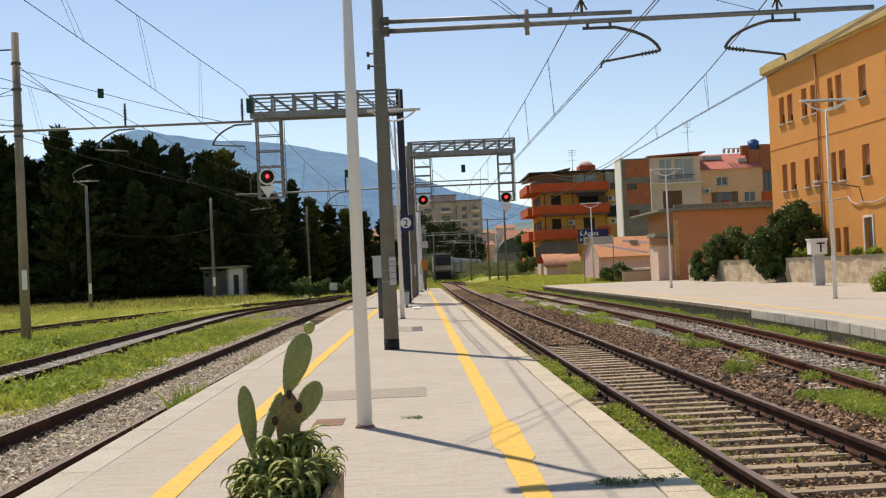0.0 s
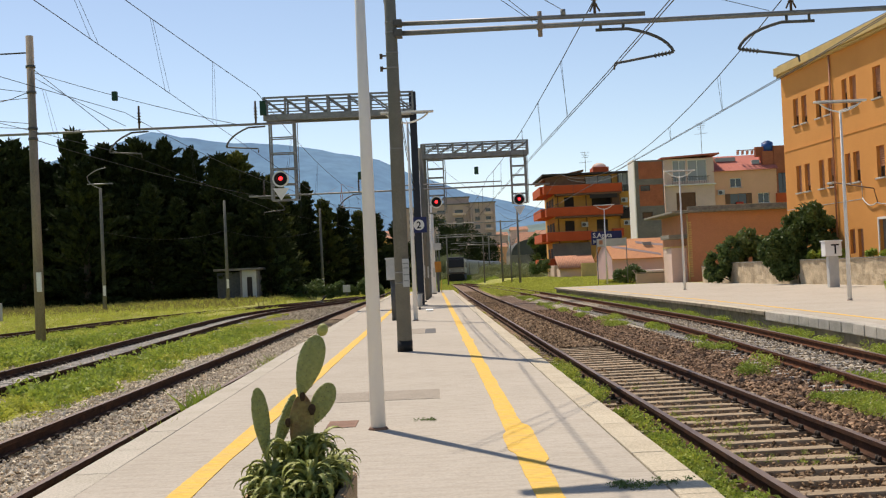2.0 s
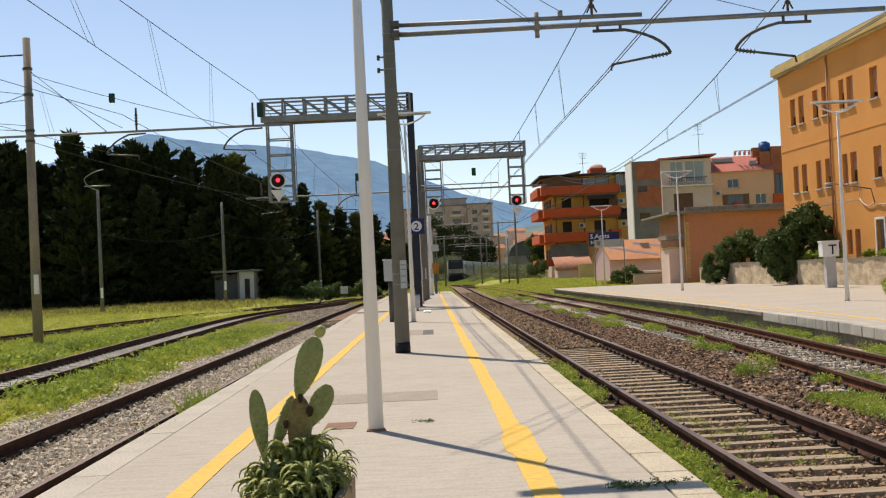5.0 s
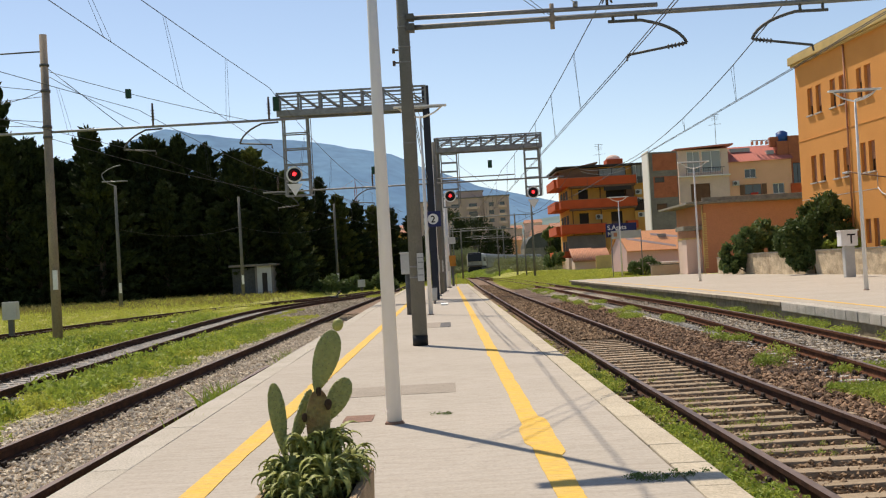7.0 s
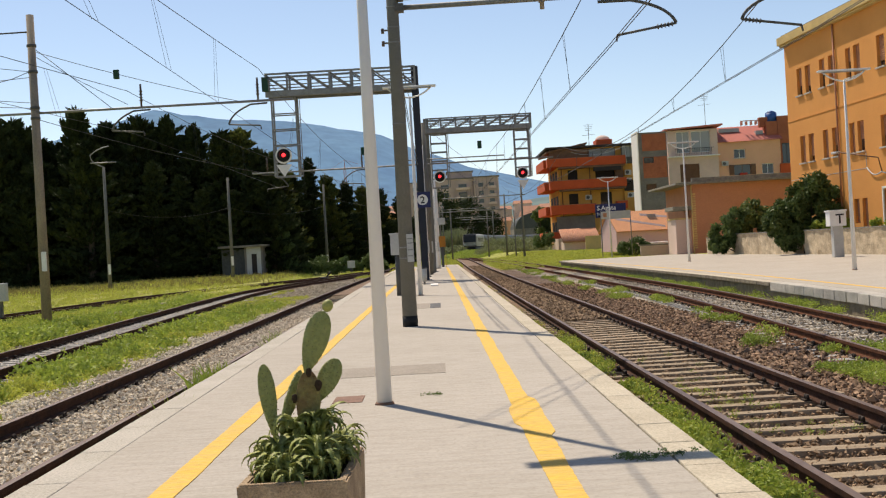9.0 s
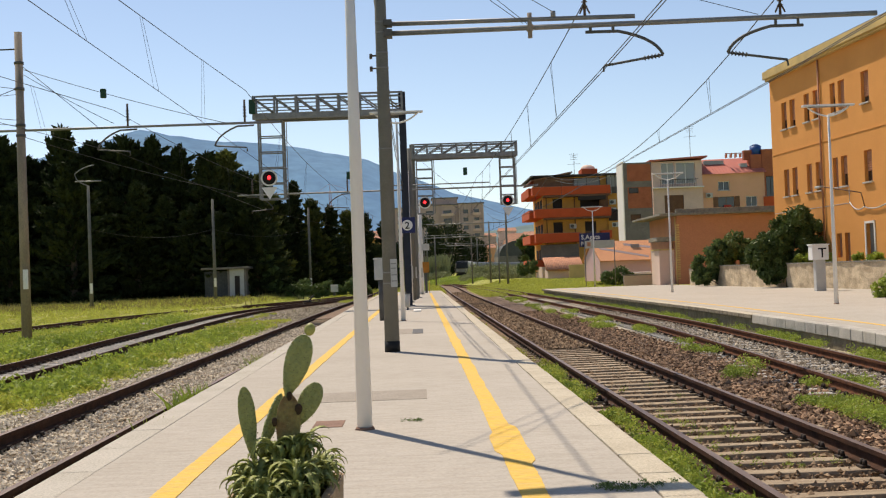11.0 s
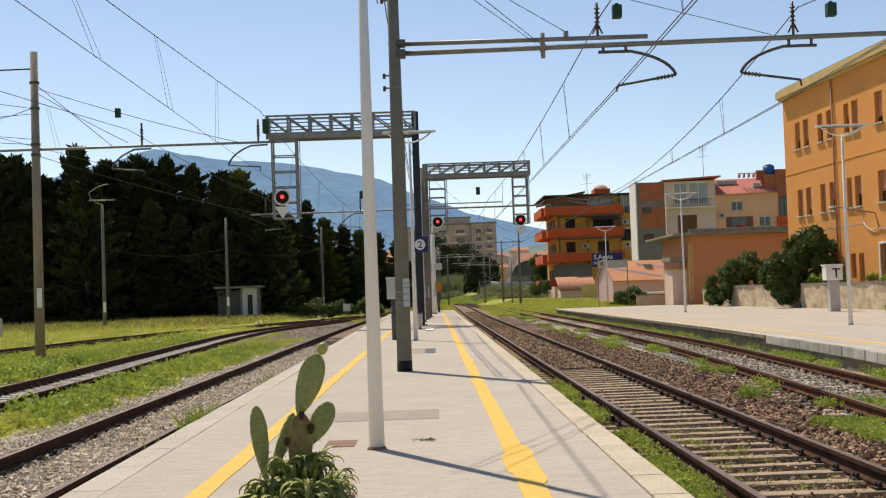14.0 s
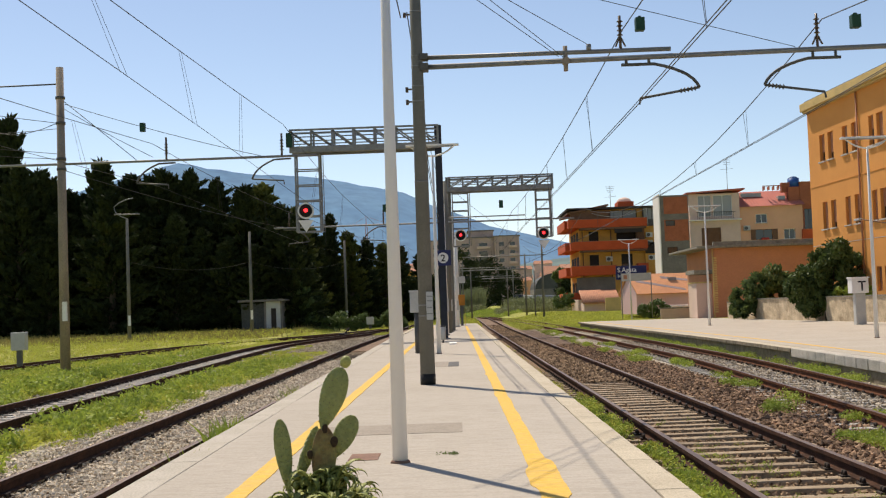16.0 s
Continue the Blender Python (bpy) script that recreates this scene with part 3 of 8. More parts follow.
def platform_one():
    p = thing("platform_1", pose(0, 0, 0), "pale concrete island platform between the tracks", "platform", kind="structure")
    ys = [-9 + i * 3 for i in range(41)]
    deck = new("deck", slab("deck", lambda y: left_edge(y) + 0.325, lambda y: 1.50, ys, -0.6, 0.0, "platform"))
    deck.parent = p
    ramp = B()
    v = [ramp.verts.new(q) for q in ((-3.45, PLATFORM_END, -0.6), (1.78, PLATFORM_END, -0.6), (1.78, PLATFORM_END, -0.004), (-3.45, PLATFORM_END, -0.004), (-2.8, 122, -0.35), (1.2, 122, -0.35))]
    for q in ((3, 2, 5, 4), (1, 2, 3, 0), (1, 5, 2), (0, 3, 4)):
        ramp.faces.new([v[i] for i in q])
    part("end_ramp", ramp, "platform", p)
    for side in (0, 1):
        length = 0.92 if side else 1.35
        meshes = []
        for k in range(3):
            bm = B(); box(bm, 0, 0.004, -0.30, 0.272 if side else 0.318, length - 0.004 - 0.004 * k, 0.0, 0.007 + 0.003 * k)
            meshes.append(mesh_of("coping_stone", bm, "coping" if side else "coping_grey"))
        y, rest = -2.24, B()
        while y < PLATFORM_END - 1:
            x = 1.517 if side else left_edge(y)
            if y < 70:
                ob = new("coping_stone", random.choice(meshes))
                ob.parent = p
                ob.matrix_basis = pose(x + random.uniform(-0.006, 0.006), y, random.uniform(0.0, 0.003), 0, random.uniform(-0.15, 0.15), 0.0 if side else 0.55)
            else:
                box(rest, x, y + 0.004, -0.3, x + 0.27, y + length - 0.004, 0.003)
            y += length
        tagged(part("coping_stones", rest, "coping", p), kind="stuff")
        foot = new("platform_face", slab("platform_face", (lambda y: 1.55) if side else (lambda y: left_edge(y) + 0.06), (lambda y: 1.72) if side else (lambda y: left_edge(y) + 0.30), ys, -0.62, -0.302, "old_concrete"))
        foot.parent = p
    def swell(y, a, b, k):
        """A smear of spilt paint from a to b, k wide."""
        return k * smooth((y - a) / 0.25) * smooth((b - y) / 0.25)

    for x0, wid, smears in ((0.61, 0.19, ((9.9, 11.3, -0.045, 0.0), (9.4, 11.9, 0.0, 0.05), (20.0, 21.2, -0.03, 0.0), (26.5, 27.6, -0.03, 0.03))), (-1.95, 0.18, ((16.2, 17.0, -0.02, 0.0),))):
        low = lambda y: x0 + 0.004 * math.sin(y * 1.9) + 0.012 * noise.noise((y * 0.9, x0, 0)) + 0.008 * noise.noise((y * 7, x0, 3)) + sum(swell(y, a, b, k) for a, b, k, _ in smears)
        high = lambda y: x0 + wid + 0.004 * math.sin(y * 2.3 + 1) + 0.013 * noise.noise((y * 1.1, x0, 5)) + 0.008 * noise.noise((y * 7, x0, 8)) + sum(swell(y, a, b, k) for a, b, _, k in smears)
        ob = new("safety_line", slab("safety_line", low, high, [-8 + i * 0.1 for i in range(380)] + [30 + i * 0.5 for i in range(135)], 0.0005, 0.0062, "yellow"))
        ob.parent = p
        tagged(ob, "worn yellow painted safety line")
    bm = B(); box(bm, -1.9, 14.66, 0.0005, 0.02, 15.84, 0.004)
    part("repair_patch", bm, "stain", p, "darker grey repair strip across the platform")
    bm = B(); box(bm, -0.27, 31.0, 0.0005, 0.01, 33.6, 0.006)
    part("cover_plate", bm, "grate", p, "dark cast-iron cover plate")
    bm = B(); box(bm, -0.68, 31.0, 0.0005, -0.28, 33.9, 0.004)
    part("repair_patch", bm, "stain", p)
    bm = B(); box(bm, -1.14, 12.2, 0.0005, -0.84, 12.75, 0.006)
    part("cover_plate", bm, "rusty_cover", p, "rust-stained small cover plate")
    bm = B(); box(bm, -0.35, 49.5, 0.0005, -0.05, 51.5, 0.05)
    part("step_plate", bm, "bright_wall", p)


EDGE_TWO = [(-8, 5.6), (10, 7.6), (20, 8.6), (24, 8.95), (27, 9.17), (34, 9.42), (41, 9.6), (49, 9.66), (59, 9.62), (80, 9.56), (97, 9.58)]


def platform_two():
    p = thing("platform_2", pose(0, 0, 0), "wide pale concrete platform before the station building", "platform", kind="structure")
    ys = [-8 + i * 3 for i in range(36)]
    edge = lambda y: through_points(EDGE_TWO, min(y, 97))
    deck = new("deck", slab("deck", lambda y: edge(y) + 0.40, lambda y: 24.6 - 0.065 * y + 1.2, ys, -0.6, 0.0, "platform")); deck.parent = p
    # pale kerb blocks near, dark overhanging slabs further on
    y = 6.0
    near, far = [], []
    for k in range(2):
        bm = B(); box(bm, 0, 0.010, -0.25, 0.39, 0.890, 0.0, 0.016 + 0.008 * k); near.append(mesh_of("kerb_block", bm, "kerb_white"))
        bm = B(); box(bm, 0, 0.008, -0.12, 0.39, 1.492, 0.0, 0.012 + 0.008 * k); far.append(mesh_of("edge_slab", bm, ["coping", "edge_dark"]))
    # side and bottom faces take the darker colour, the top stays coping
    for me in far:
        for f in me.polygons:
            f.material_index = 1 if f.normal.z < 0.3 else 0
    while y < 96:
        block = y < 34.2
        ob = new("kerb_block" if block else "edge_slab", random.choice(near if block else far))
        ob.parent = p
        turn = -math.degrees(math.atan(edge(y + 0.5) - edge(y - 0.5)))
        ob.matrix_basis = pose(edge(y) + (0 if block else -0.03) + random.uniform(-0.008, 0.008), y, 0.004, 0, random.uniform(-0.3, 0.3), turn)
        y += 0.9 if block else 1.5
    face = new("platform_face", slab("platform_face", lambda y: edge(y) + 0.10, lambda y: edge(y) + 0.38, [6 + i * 2 for i in range(46)], -0.62, -0.13, "edge_dark")); face.parent = p
    me = slab("safety_line", lambda y: edge(y) + 0.95, lambda y: edge(y) + 1.09, [8 + i for i in range(86)], 0.0005, 0.005, "yellow")
    ob = new("safety_line", me); ob.parent = p
    tagged(ob, "faded yellow painted safety line")


ground()
tracks()
platform_one()
platform_two()


# ---- platform furniture ----
def lamp_post(x, y, height, turn=0.0, z=0.0, label="white tapered steel lamp post with a flat crossbar head", head=True):
    t = thing("lamp_post", pose(x, y, z, 0, 0, turn), label, "lamp post", "platform lamp posts")
    bm = B(); rod(bm, (0, 0, 0), (0, 0, height), 0.076, 0.037, 24)
    part("pole", bm, "post_white", t)
    bm = B(); rod(bm, (0, 0, 0.0), (0, 0, 0.025), 0.10, 0.085, 20)
    part("base_collar", bm, "rusty_cover", t, "rust-stained base collar")
    bm = B()
    for s in (-1, 1):
        tube(bm, curve((0, 0, height - 0.05), (s * 0.48, 0, height + 0.02), (s * 0.72, 0, height + 0.30), 7), 0.028, 8)
    part("bracket", bm, "post_white", t)
    bm = B(); box(bm, -0.88, -0.11, height + 0.28, 0.88, 0.11, height + 0.35, 0.03)
    part("lamp_head", bm, "post_white", t)
    bm = B(); box(bm, -0.70, -0.11, height + 0.262, 0.70, 0.11, height + 0.279)
    part("diffuser", bm, "curtain_pane", t)
    return t


def number_sign(parent, x, y, z):
    bm = B(); box(bm, x - 0.385, y - 0.02, z - 0.385, x + 0.385, y + 0.02, z + 0.385, 0.01)
    s = part("number_sign", bm, "blue_sign", parent, "navy square track sign with a white disc")
    bm = B(); rod(bm, (x, y - 0.026, z), (x, y - 0.021, z), 0.26, n=28)
    part("disc", bm, "white_paint", s)
    lettering("2", 0.48, M["black"], s, pose(x, y - 0.030, z - 0.17, 90, 0, 0))


def lettering(text, size, material, parent, m, align="CENTER", extrude=0.002):
    cu = bpy.data.curves.new("lettering", "FONT")
    cu.body, cu.size, cu.align_x, cu.extrude = text, size, align, extrude
    cu.resolution_u, cu.offset = 3, 0.012 * size
    tmp = bpy.data.objects.new("lettering", cu)
    scene.collection.objects.link(tmp)
    me = bpy.data.meshes.new_from_object(tmp.evaluated_get(bpy.context.evaluated_depsgraph_get()))
    bpy.data.objects.remove(tmp)
    me.materials.clear()
    me.materials.append(material)
    ob = new("lettering", me)
    ob.parent = parent
    ob.matrix_basis = m
    return ob


def catenary_mast():
    """Round concrete mast with the double boom over both tracks on its right."""
    t = thing("catenary_mast", pose(-0.61, 24, 0, 0, 0, 0), "round weathered grey concrete catenary mast on the platform", "mast")
    bm = B(); rod(bm, (0, 0, 0), (0, 0, 10.4), 0.148, 0.095, 28)
    part("shaft", bm, "pole_concrete", t)
    bm = B(); rod(bm, (0, 0, 0.0), (0, 0, 0.21), 0.152, 0.1515, 28)
    part("painted_foot", bm, "black", t, "black painted foot of the mast")
    bm = B(); box(bm, 0.02, -0.165, 1.27, 0.15, -0.14, 1.82, 0.004)
    plate = part("notice_plate", bm, "cabinet", t, "weathered pale notice plate")
    bm = B()
    for z in (1.38, 1.50, 1.63, 1.72):
        box(bm, 0.035, -0.169, z, 0.135, -0.1655, z + 0.02)
    tagged(part("text_bars", bm, "galv", plate), kind="stuff")
    for z in (1.35, 1.56, 4.0, 5.6, 5.9, 6.3, 6.5, 7.4):
        bm = B(); rod(bm, (0, 0, z - 0.012), (0, 0, z + 0.012), 0.1505 - 0.0045 * z, n=24)
        part("strap", bm, "galv", t)
    for z in (5.6, 5.85, 7.35):
        bm = B(); box(bm, -0.22, -0.015, z - 0.015, 0.0, 0.015, z + 0.015); rod(bm, (-0.22, 0, z - 0.06), (-0.22, 0, z + 0.04), 0.03, n=10)
        part("side_insulator", bm, "insulator", t)
    bm = B()
    rod(bm, (0.12, 0, 6.28), (9.88, 0, 6.373), 0.052, n=12)
    part("boom", bm, "galv", t)
    bm = B(); rod(bm, (0.12, 0, 6.47), (5.04, 0, 6.47), 0.045, n=12)
    part("upper_boom", bm, "galv", t)
    bm = B(); rod(bm, (2.95, 0, 6.1), (2.95, 0, 6.6), 0.045, n=8); rod(bm, (2.95, -0.09, 6.3), (2.95, 0.09, 6.3), 0.075, n=10)
    part("boom_clamp", bm, "mast_brown", t)
    bm = B(); rod(bm, (3.42, 0, 6.5), (3.42, 0, 6.62), 0.05, n=8)
    part("wire_anchor", bm, "galv", t)
    bm = B()
    box(bm, 0.05, -0.14, 6.2, 0.22, 0.14, 6.35, 0.01); box(bm, 0.05, -0.14, 6.42, 0.22, 0.14, 6.54, 0.01)
    part("clamp", bm, "grey_steel", t)
    for x, top in ((4.05, 6.55), (7.95, 6.45)):
        bm = B()
        rod(bm, (x, 0, top - 0.1), (x, 0, top + 0.62), 0.028, n=8)
        for k in range(5):
            rod(bm, (x, 0, top + 0.14 + k * 0.09), (x, 0, top + 0.17 + k * 0.09), 0.065, 0.03, 12)
        for s in (-0.1, 0.1):
            rod(bm, (x + s, 0, top), (x, 0, top + 0.2), 0.018, n=6)
        part("insulator", bm, "insulator", t)
    for x0, s in ((4.1, 1), (8.35, -1)):
        bm = B()
        tube(bm, [Vector((x0 - s * 0.05, 0, 6.18)), Vector((x0 + s * 0.6, 0, 6.18))] + curve((x0 + s * 0.6, 0, 6.18), (x0 + s * 1.35, 0, 6.02), (x0 + s * 1.48, 0, 5.68), 7), 0.032, 8)
        rod(bm, (x0 + s * 0.05, 0, 6.18), (x0 + s * 0.05, 0, 6.36), 0.03, n=8); rod(bm, (x0 + s * 0.5, 0, 6.18), (x0 + s * 0.5, 0, 6.36), 0.03, n=8)
        part("curved_bracket", bm, "grey_steel", t)
        bm = B()
        rod(bm, (x0 + s * 1.48, 0, 5.68), (x0 + s * 0.30, 0, 5.50), 0.026, n=8)
        rod(bm, (x0 + s * 0.30, 0, 5.50), (x0 + s * 0.28, 0, 5.38), 0.02, n=6)
        for k in range(5):
            rod(bm, (x0 + s * (1.40 - k * 0.07), 0, 5.668 - k * 0.0107), (x0 + s * (1.37 - k * 0.07), 0, 5.664 - k * 0.0107), 0.055, 0.03, 10)
        part("steady_arm", bm, "grey_steel", t)
    for x, dz in ((4.45, 0.53), (8.72, 0.43)):
        bm = B(); box(bm, x - 0.09, -0.1, 6.48 + dz - 0.16, x + 0.09, 0.1, 6.48 + dz + 0.1, 0.012); box(bm, x - 0.03, -0.03, 6.48 + dz + 0.1, x + 0.03, 0.03, 6.48 + dz + 0.14)
        part("green_tag", bm, "green_box", t, "small dark green box hung on the wire")


def signal_head(parent, x, y, z, triangle=True, r=0.40):
    bm = B(); rod(bm, (x, y - 0.06, z), (x, y, z), r, n=36)
    h = part("signal_disc", bm, "white_paint", parent, "white-rimmed round signal board")
    bm = B(); rod(bm, (x, y - 0.075, z), (x, y - 0.061, z), r * 0.80, n=36)
    rod(bm, (x, y - 0.34, z + 0.02), (x, y - 0.076, z + 0.02), r * 0.42, n=24, caps=False)
    part("black_face", bm, "black", h)
    bm = B(); rod(bm, (x, y - 0.10, z + 0.02), (x, y - 0.077, z + 0.02), r * 0.24, n=24)
    part("red_lens", bm, "red_light", h, "glowing red signal lens")
    if triangle:
        bm = B()
        v = [bm.verts.new(q) for q in ((x - 0.38, y - 0.05, z - 0.45), (x + 0.38, y - 0.05, z - 0.45), (x, y - 0.05, z - 1.05), (x - 0.38, y - 0.03, z - 0.45), (x + 0.38, y - 0.03, z - 0.45), (x, y - 0.03, z - 1.05))]
        for q in ((0, 2, 1), (3, 4, 5), (0, 1, 4, 3), (1, 2, 5, 4), (2, 0, 3, 5)):
            bm.faces.new([v[i] for i in q])
        part("white_triangle", bm, "white_paint", h, "white pointed board below the signal")


def cage(parent, x0, x1, y0, y1, z0, z1, rungs):
    """Hanging ladder cage of steel sections."""
    bm = B()
    for x in (x0, x1):
        for y in (y0, y1):
            box(bm, x - 0.04, y - 0.04, z0, x + 0.04, y + 0.04, z1)
    for k in range(rungs + 1):
        z = z0 + (z1 - z0) * k / rungs
        for y in (y0, y1):
            box(bm, x0, y - 0.025, z - 0.03, x1, y + 0.025, z + 0.03)
        for x in (x0, x1):
            box(bm, x - 0.025, y0, z - 0.03, x + 0.025, y1, z + 0.03)
    for k in range(int((z1 - z0) / 0.3)):
        z = z0 + 0.3 * k
        rod(bm, (x1 + 0.12, y0, z), (x1 + 0.12, y1, z), 0.012, n=5)
    for y in (y0, y1):
        rod(bm, (x1 + 0.12, y, z0), (x1 + 0.12, y, z1), 0.02, n=5)
    part("ladder_cage", bm, "galv", parent, "galvanised hanging ladder cage")


def gantry(m, span, s, z0, z1, bays, column_material, label):
    """Cantilever signal gantry: column at the origin, truss reaching s * span sideways."""
    t = thing("signal_gantry", m, label, "signal gantry", "signal gantries")
    bm = B(); box(bm, -0.17, -0.2, 0, 0.17, 0.2, z1 + 0.02, 0.02)
    part("column", bm, column_material, t, "dark painted steel column")
    bm = B(); box(bm, -0.3, -0.32, 0, 0.3, 0.32, 0.03, 0.005)
    part("base_plate", bm, "grey_steel", t)
    end = s * span
    lo, hi = min(0, end), max(0, end)
    for y in (-0.55, 0.55):
        bm = B()
        box(bm, lo, y - 0.07, z0, hi, y + 0.07, z0 + 0.30, 0.01)
        part("lower_girder", bm, "galv", t)
        bm = B()
        box(bm, lo, y - 0.045, z1 - 0.09, hi, y + 0.045, z1, 0.006)
        part("handrail", bm, "galv", t)
        bm = B(); box(bm, lo, y - 0.025, z0 + 0.55, hi, y + 0.025, z0 + 0.60)
        part("mid_rail", bm, "galv", t)
        bm = B(); box(bm, lo, y - 0.025, z1 - 0.26, hi, y + 0.025, z1 - 0.21)
        part("mid_rail", bm, "galv", t)
        for k in range(bays + 1):
            x = lo + (hi - lo) * k / bays
            bm = B(); box(bm, x - 0.05, y - 0.05, z0, x + 0.05, y + 0.05, z1)
            part("truss_post", bm, "galv", t)
            if k < bays:
                xa, xb = (x, x + (hi - lo) / bays) if s < 0 else (x + (hi - lo) / bays, x)
                bm = B(); rod(bm, (xa, y, z1 - 0.08), (xb, y, z0 + 0.3), 0.04, n=6)
                part("truss_brace", bm, "galv", t)
    for k in range(int((hi - lo) / 0.25)):
        bm = B(); box(bm, lo + k * 0.25, -0.5, z0 + 0.3, lo + k * 0.25 + 0.2, 0.5, z0 + 0.33)
        part("walkway_panel", bm, "galv", t)
    return t


def gantries():
    g = gantry(pose(-0.62, 59.5, 0), 7.2, -1, 9.28, 10.45, 7, "navy", "steel signal gantry cantilevered over the tracks from a navy column")
    cage(g, -7.02, -5.85, -0.3, 0.45, 5.45, 9.25, 5)
    signal_head(g, -6.55, -0.42, 6.45)
    number_sign(g, 0.05, -0.26, 3.93)
    cage(g, -1.02, -0.68, -0.3, 0.3, 0.9, 9.2, 14)
    bm = B(); box(bm, -7.38, -0.8, 9.55, -7.08, -0.6, 10.25, 0.03)
    part("green_box", bm, "green_box", g, "dark green box at the end of the beam")
    g = gantry(pose(-0.28, 80, 0), 6.85, 1, 9.05, 10.05, 7, "pole_concrete", "steel signal gantry cantilevered over the tracks from a grey column")
    cage(g, 5.75, 6.68, -0.3, 0.45, 5.95, 9.0, 5)
    signal_head(g, 6.15, -0.42, 6.15)
    cage(g, 0.25, 1.28, -0.3, 0.45, 5.5, 9.0, 6)
    signal_head(g, 0.72, -0.42, 6.2, False)


def portal(m, left, right, z, label, height, stone="pole_concrete"):
    t = thing("catenary_mast", m, label, "mast", "steel catenary masts")
    bm = B(); rod(bm, (0, 0, 0), (0, 0, height), 0.005 + 0.016 * height, 0.012 * height, 16)
    part("shaft", bm, stone, t)
    bm = B(); rod(bm, (left, 0, z), (right, 0, z), 0.05, n=10)
    part("boom", bm, "galv", t)
    if right - left > 16:
        bm = B(); rod(bm, (-1.0, 0.02, z + 0.28), (right * 0.62, 0.02, z + 0.28), 0.035, n=8)
        part("upper_boom", bm, "galv", t)
    return t


def hanger_arm(t, x0, s, z):
    bm = B()
    tube(bm, [Vector((x0 - s * 0.05, 0, z - 0.1)), Vector((x0 + s * 0.6, 0, z - 0.12))] + curve((x0 + s * 0.6, 0, z - 0.12), (x0 + s * 1.35, 0, z - 0.4), (x0 + s * 1.48, 0, z - 0.85), 6), 0.035, 6)
    tube(bm, [Vector((x0 + s * 1.48, 0, z - 0.85)), Vector((x0 + s * 0.25, 0, z - 0.95)), Vector((x0 + s * 0.24, 0, z - 1.1))], 0.03, 6)
    part("steady_arm", bm, "grey_steel", t)
    bm = B(); rod(bm, (x0 + s * 0.3, 0, z), (x0 + s * 0.3, 0, z + 0.9), 0.04, n=8)
    for k in range(4):
        rod(bm, (x0 + s * 0.3, 0, z + 0.25 + k * 0.12), (x0 + s * 0.3, 0, z + 0.3 + k * 0.12), 0.08, 0.04, 10)
    part("insulator", bm, "insulator", t)


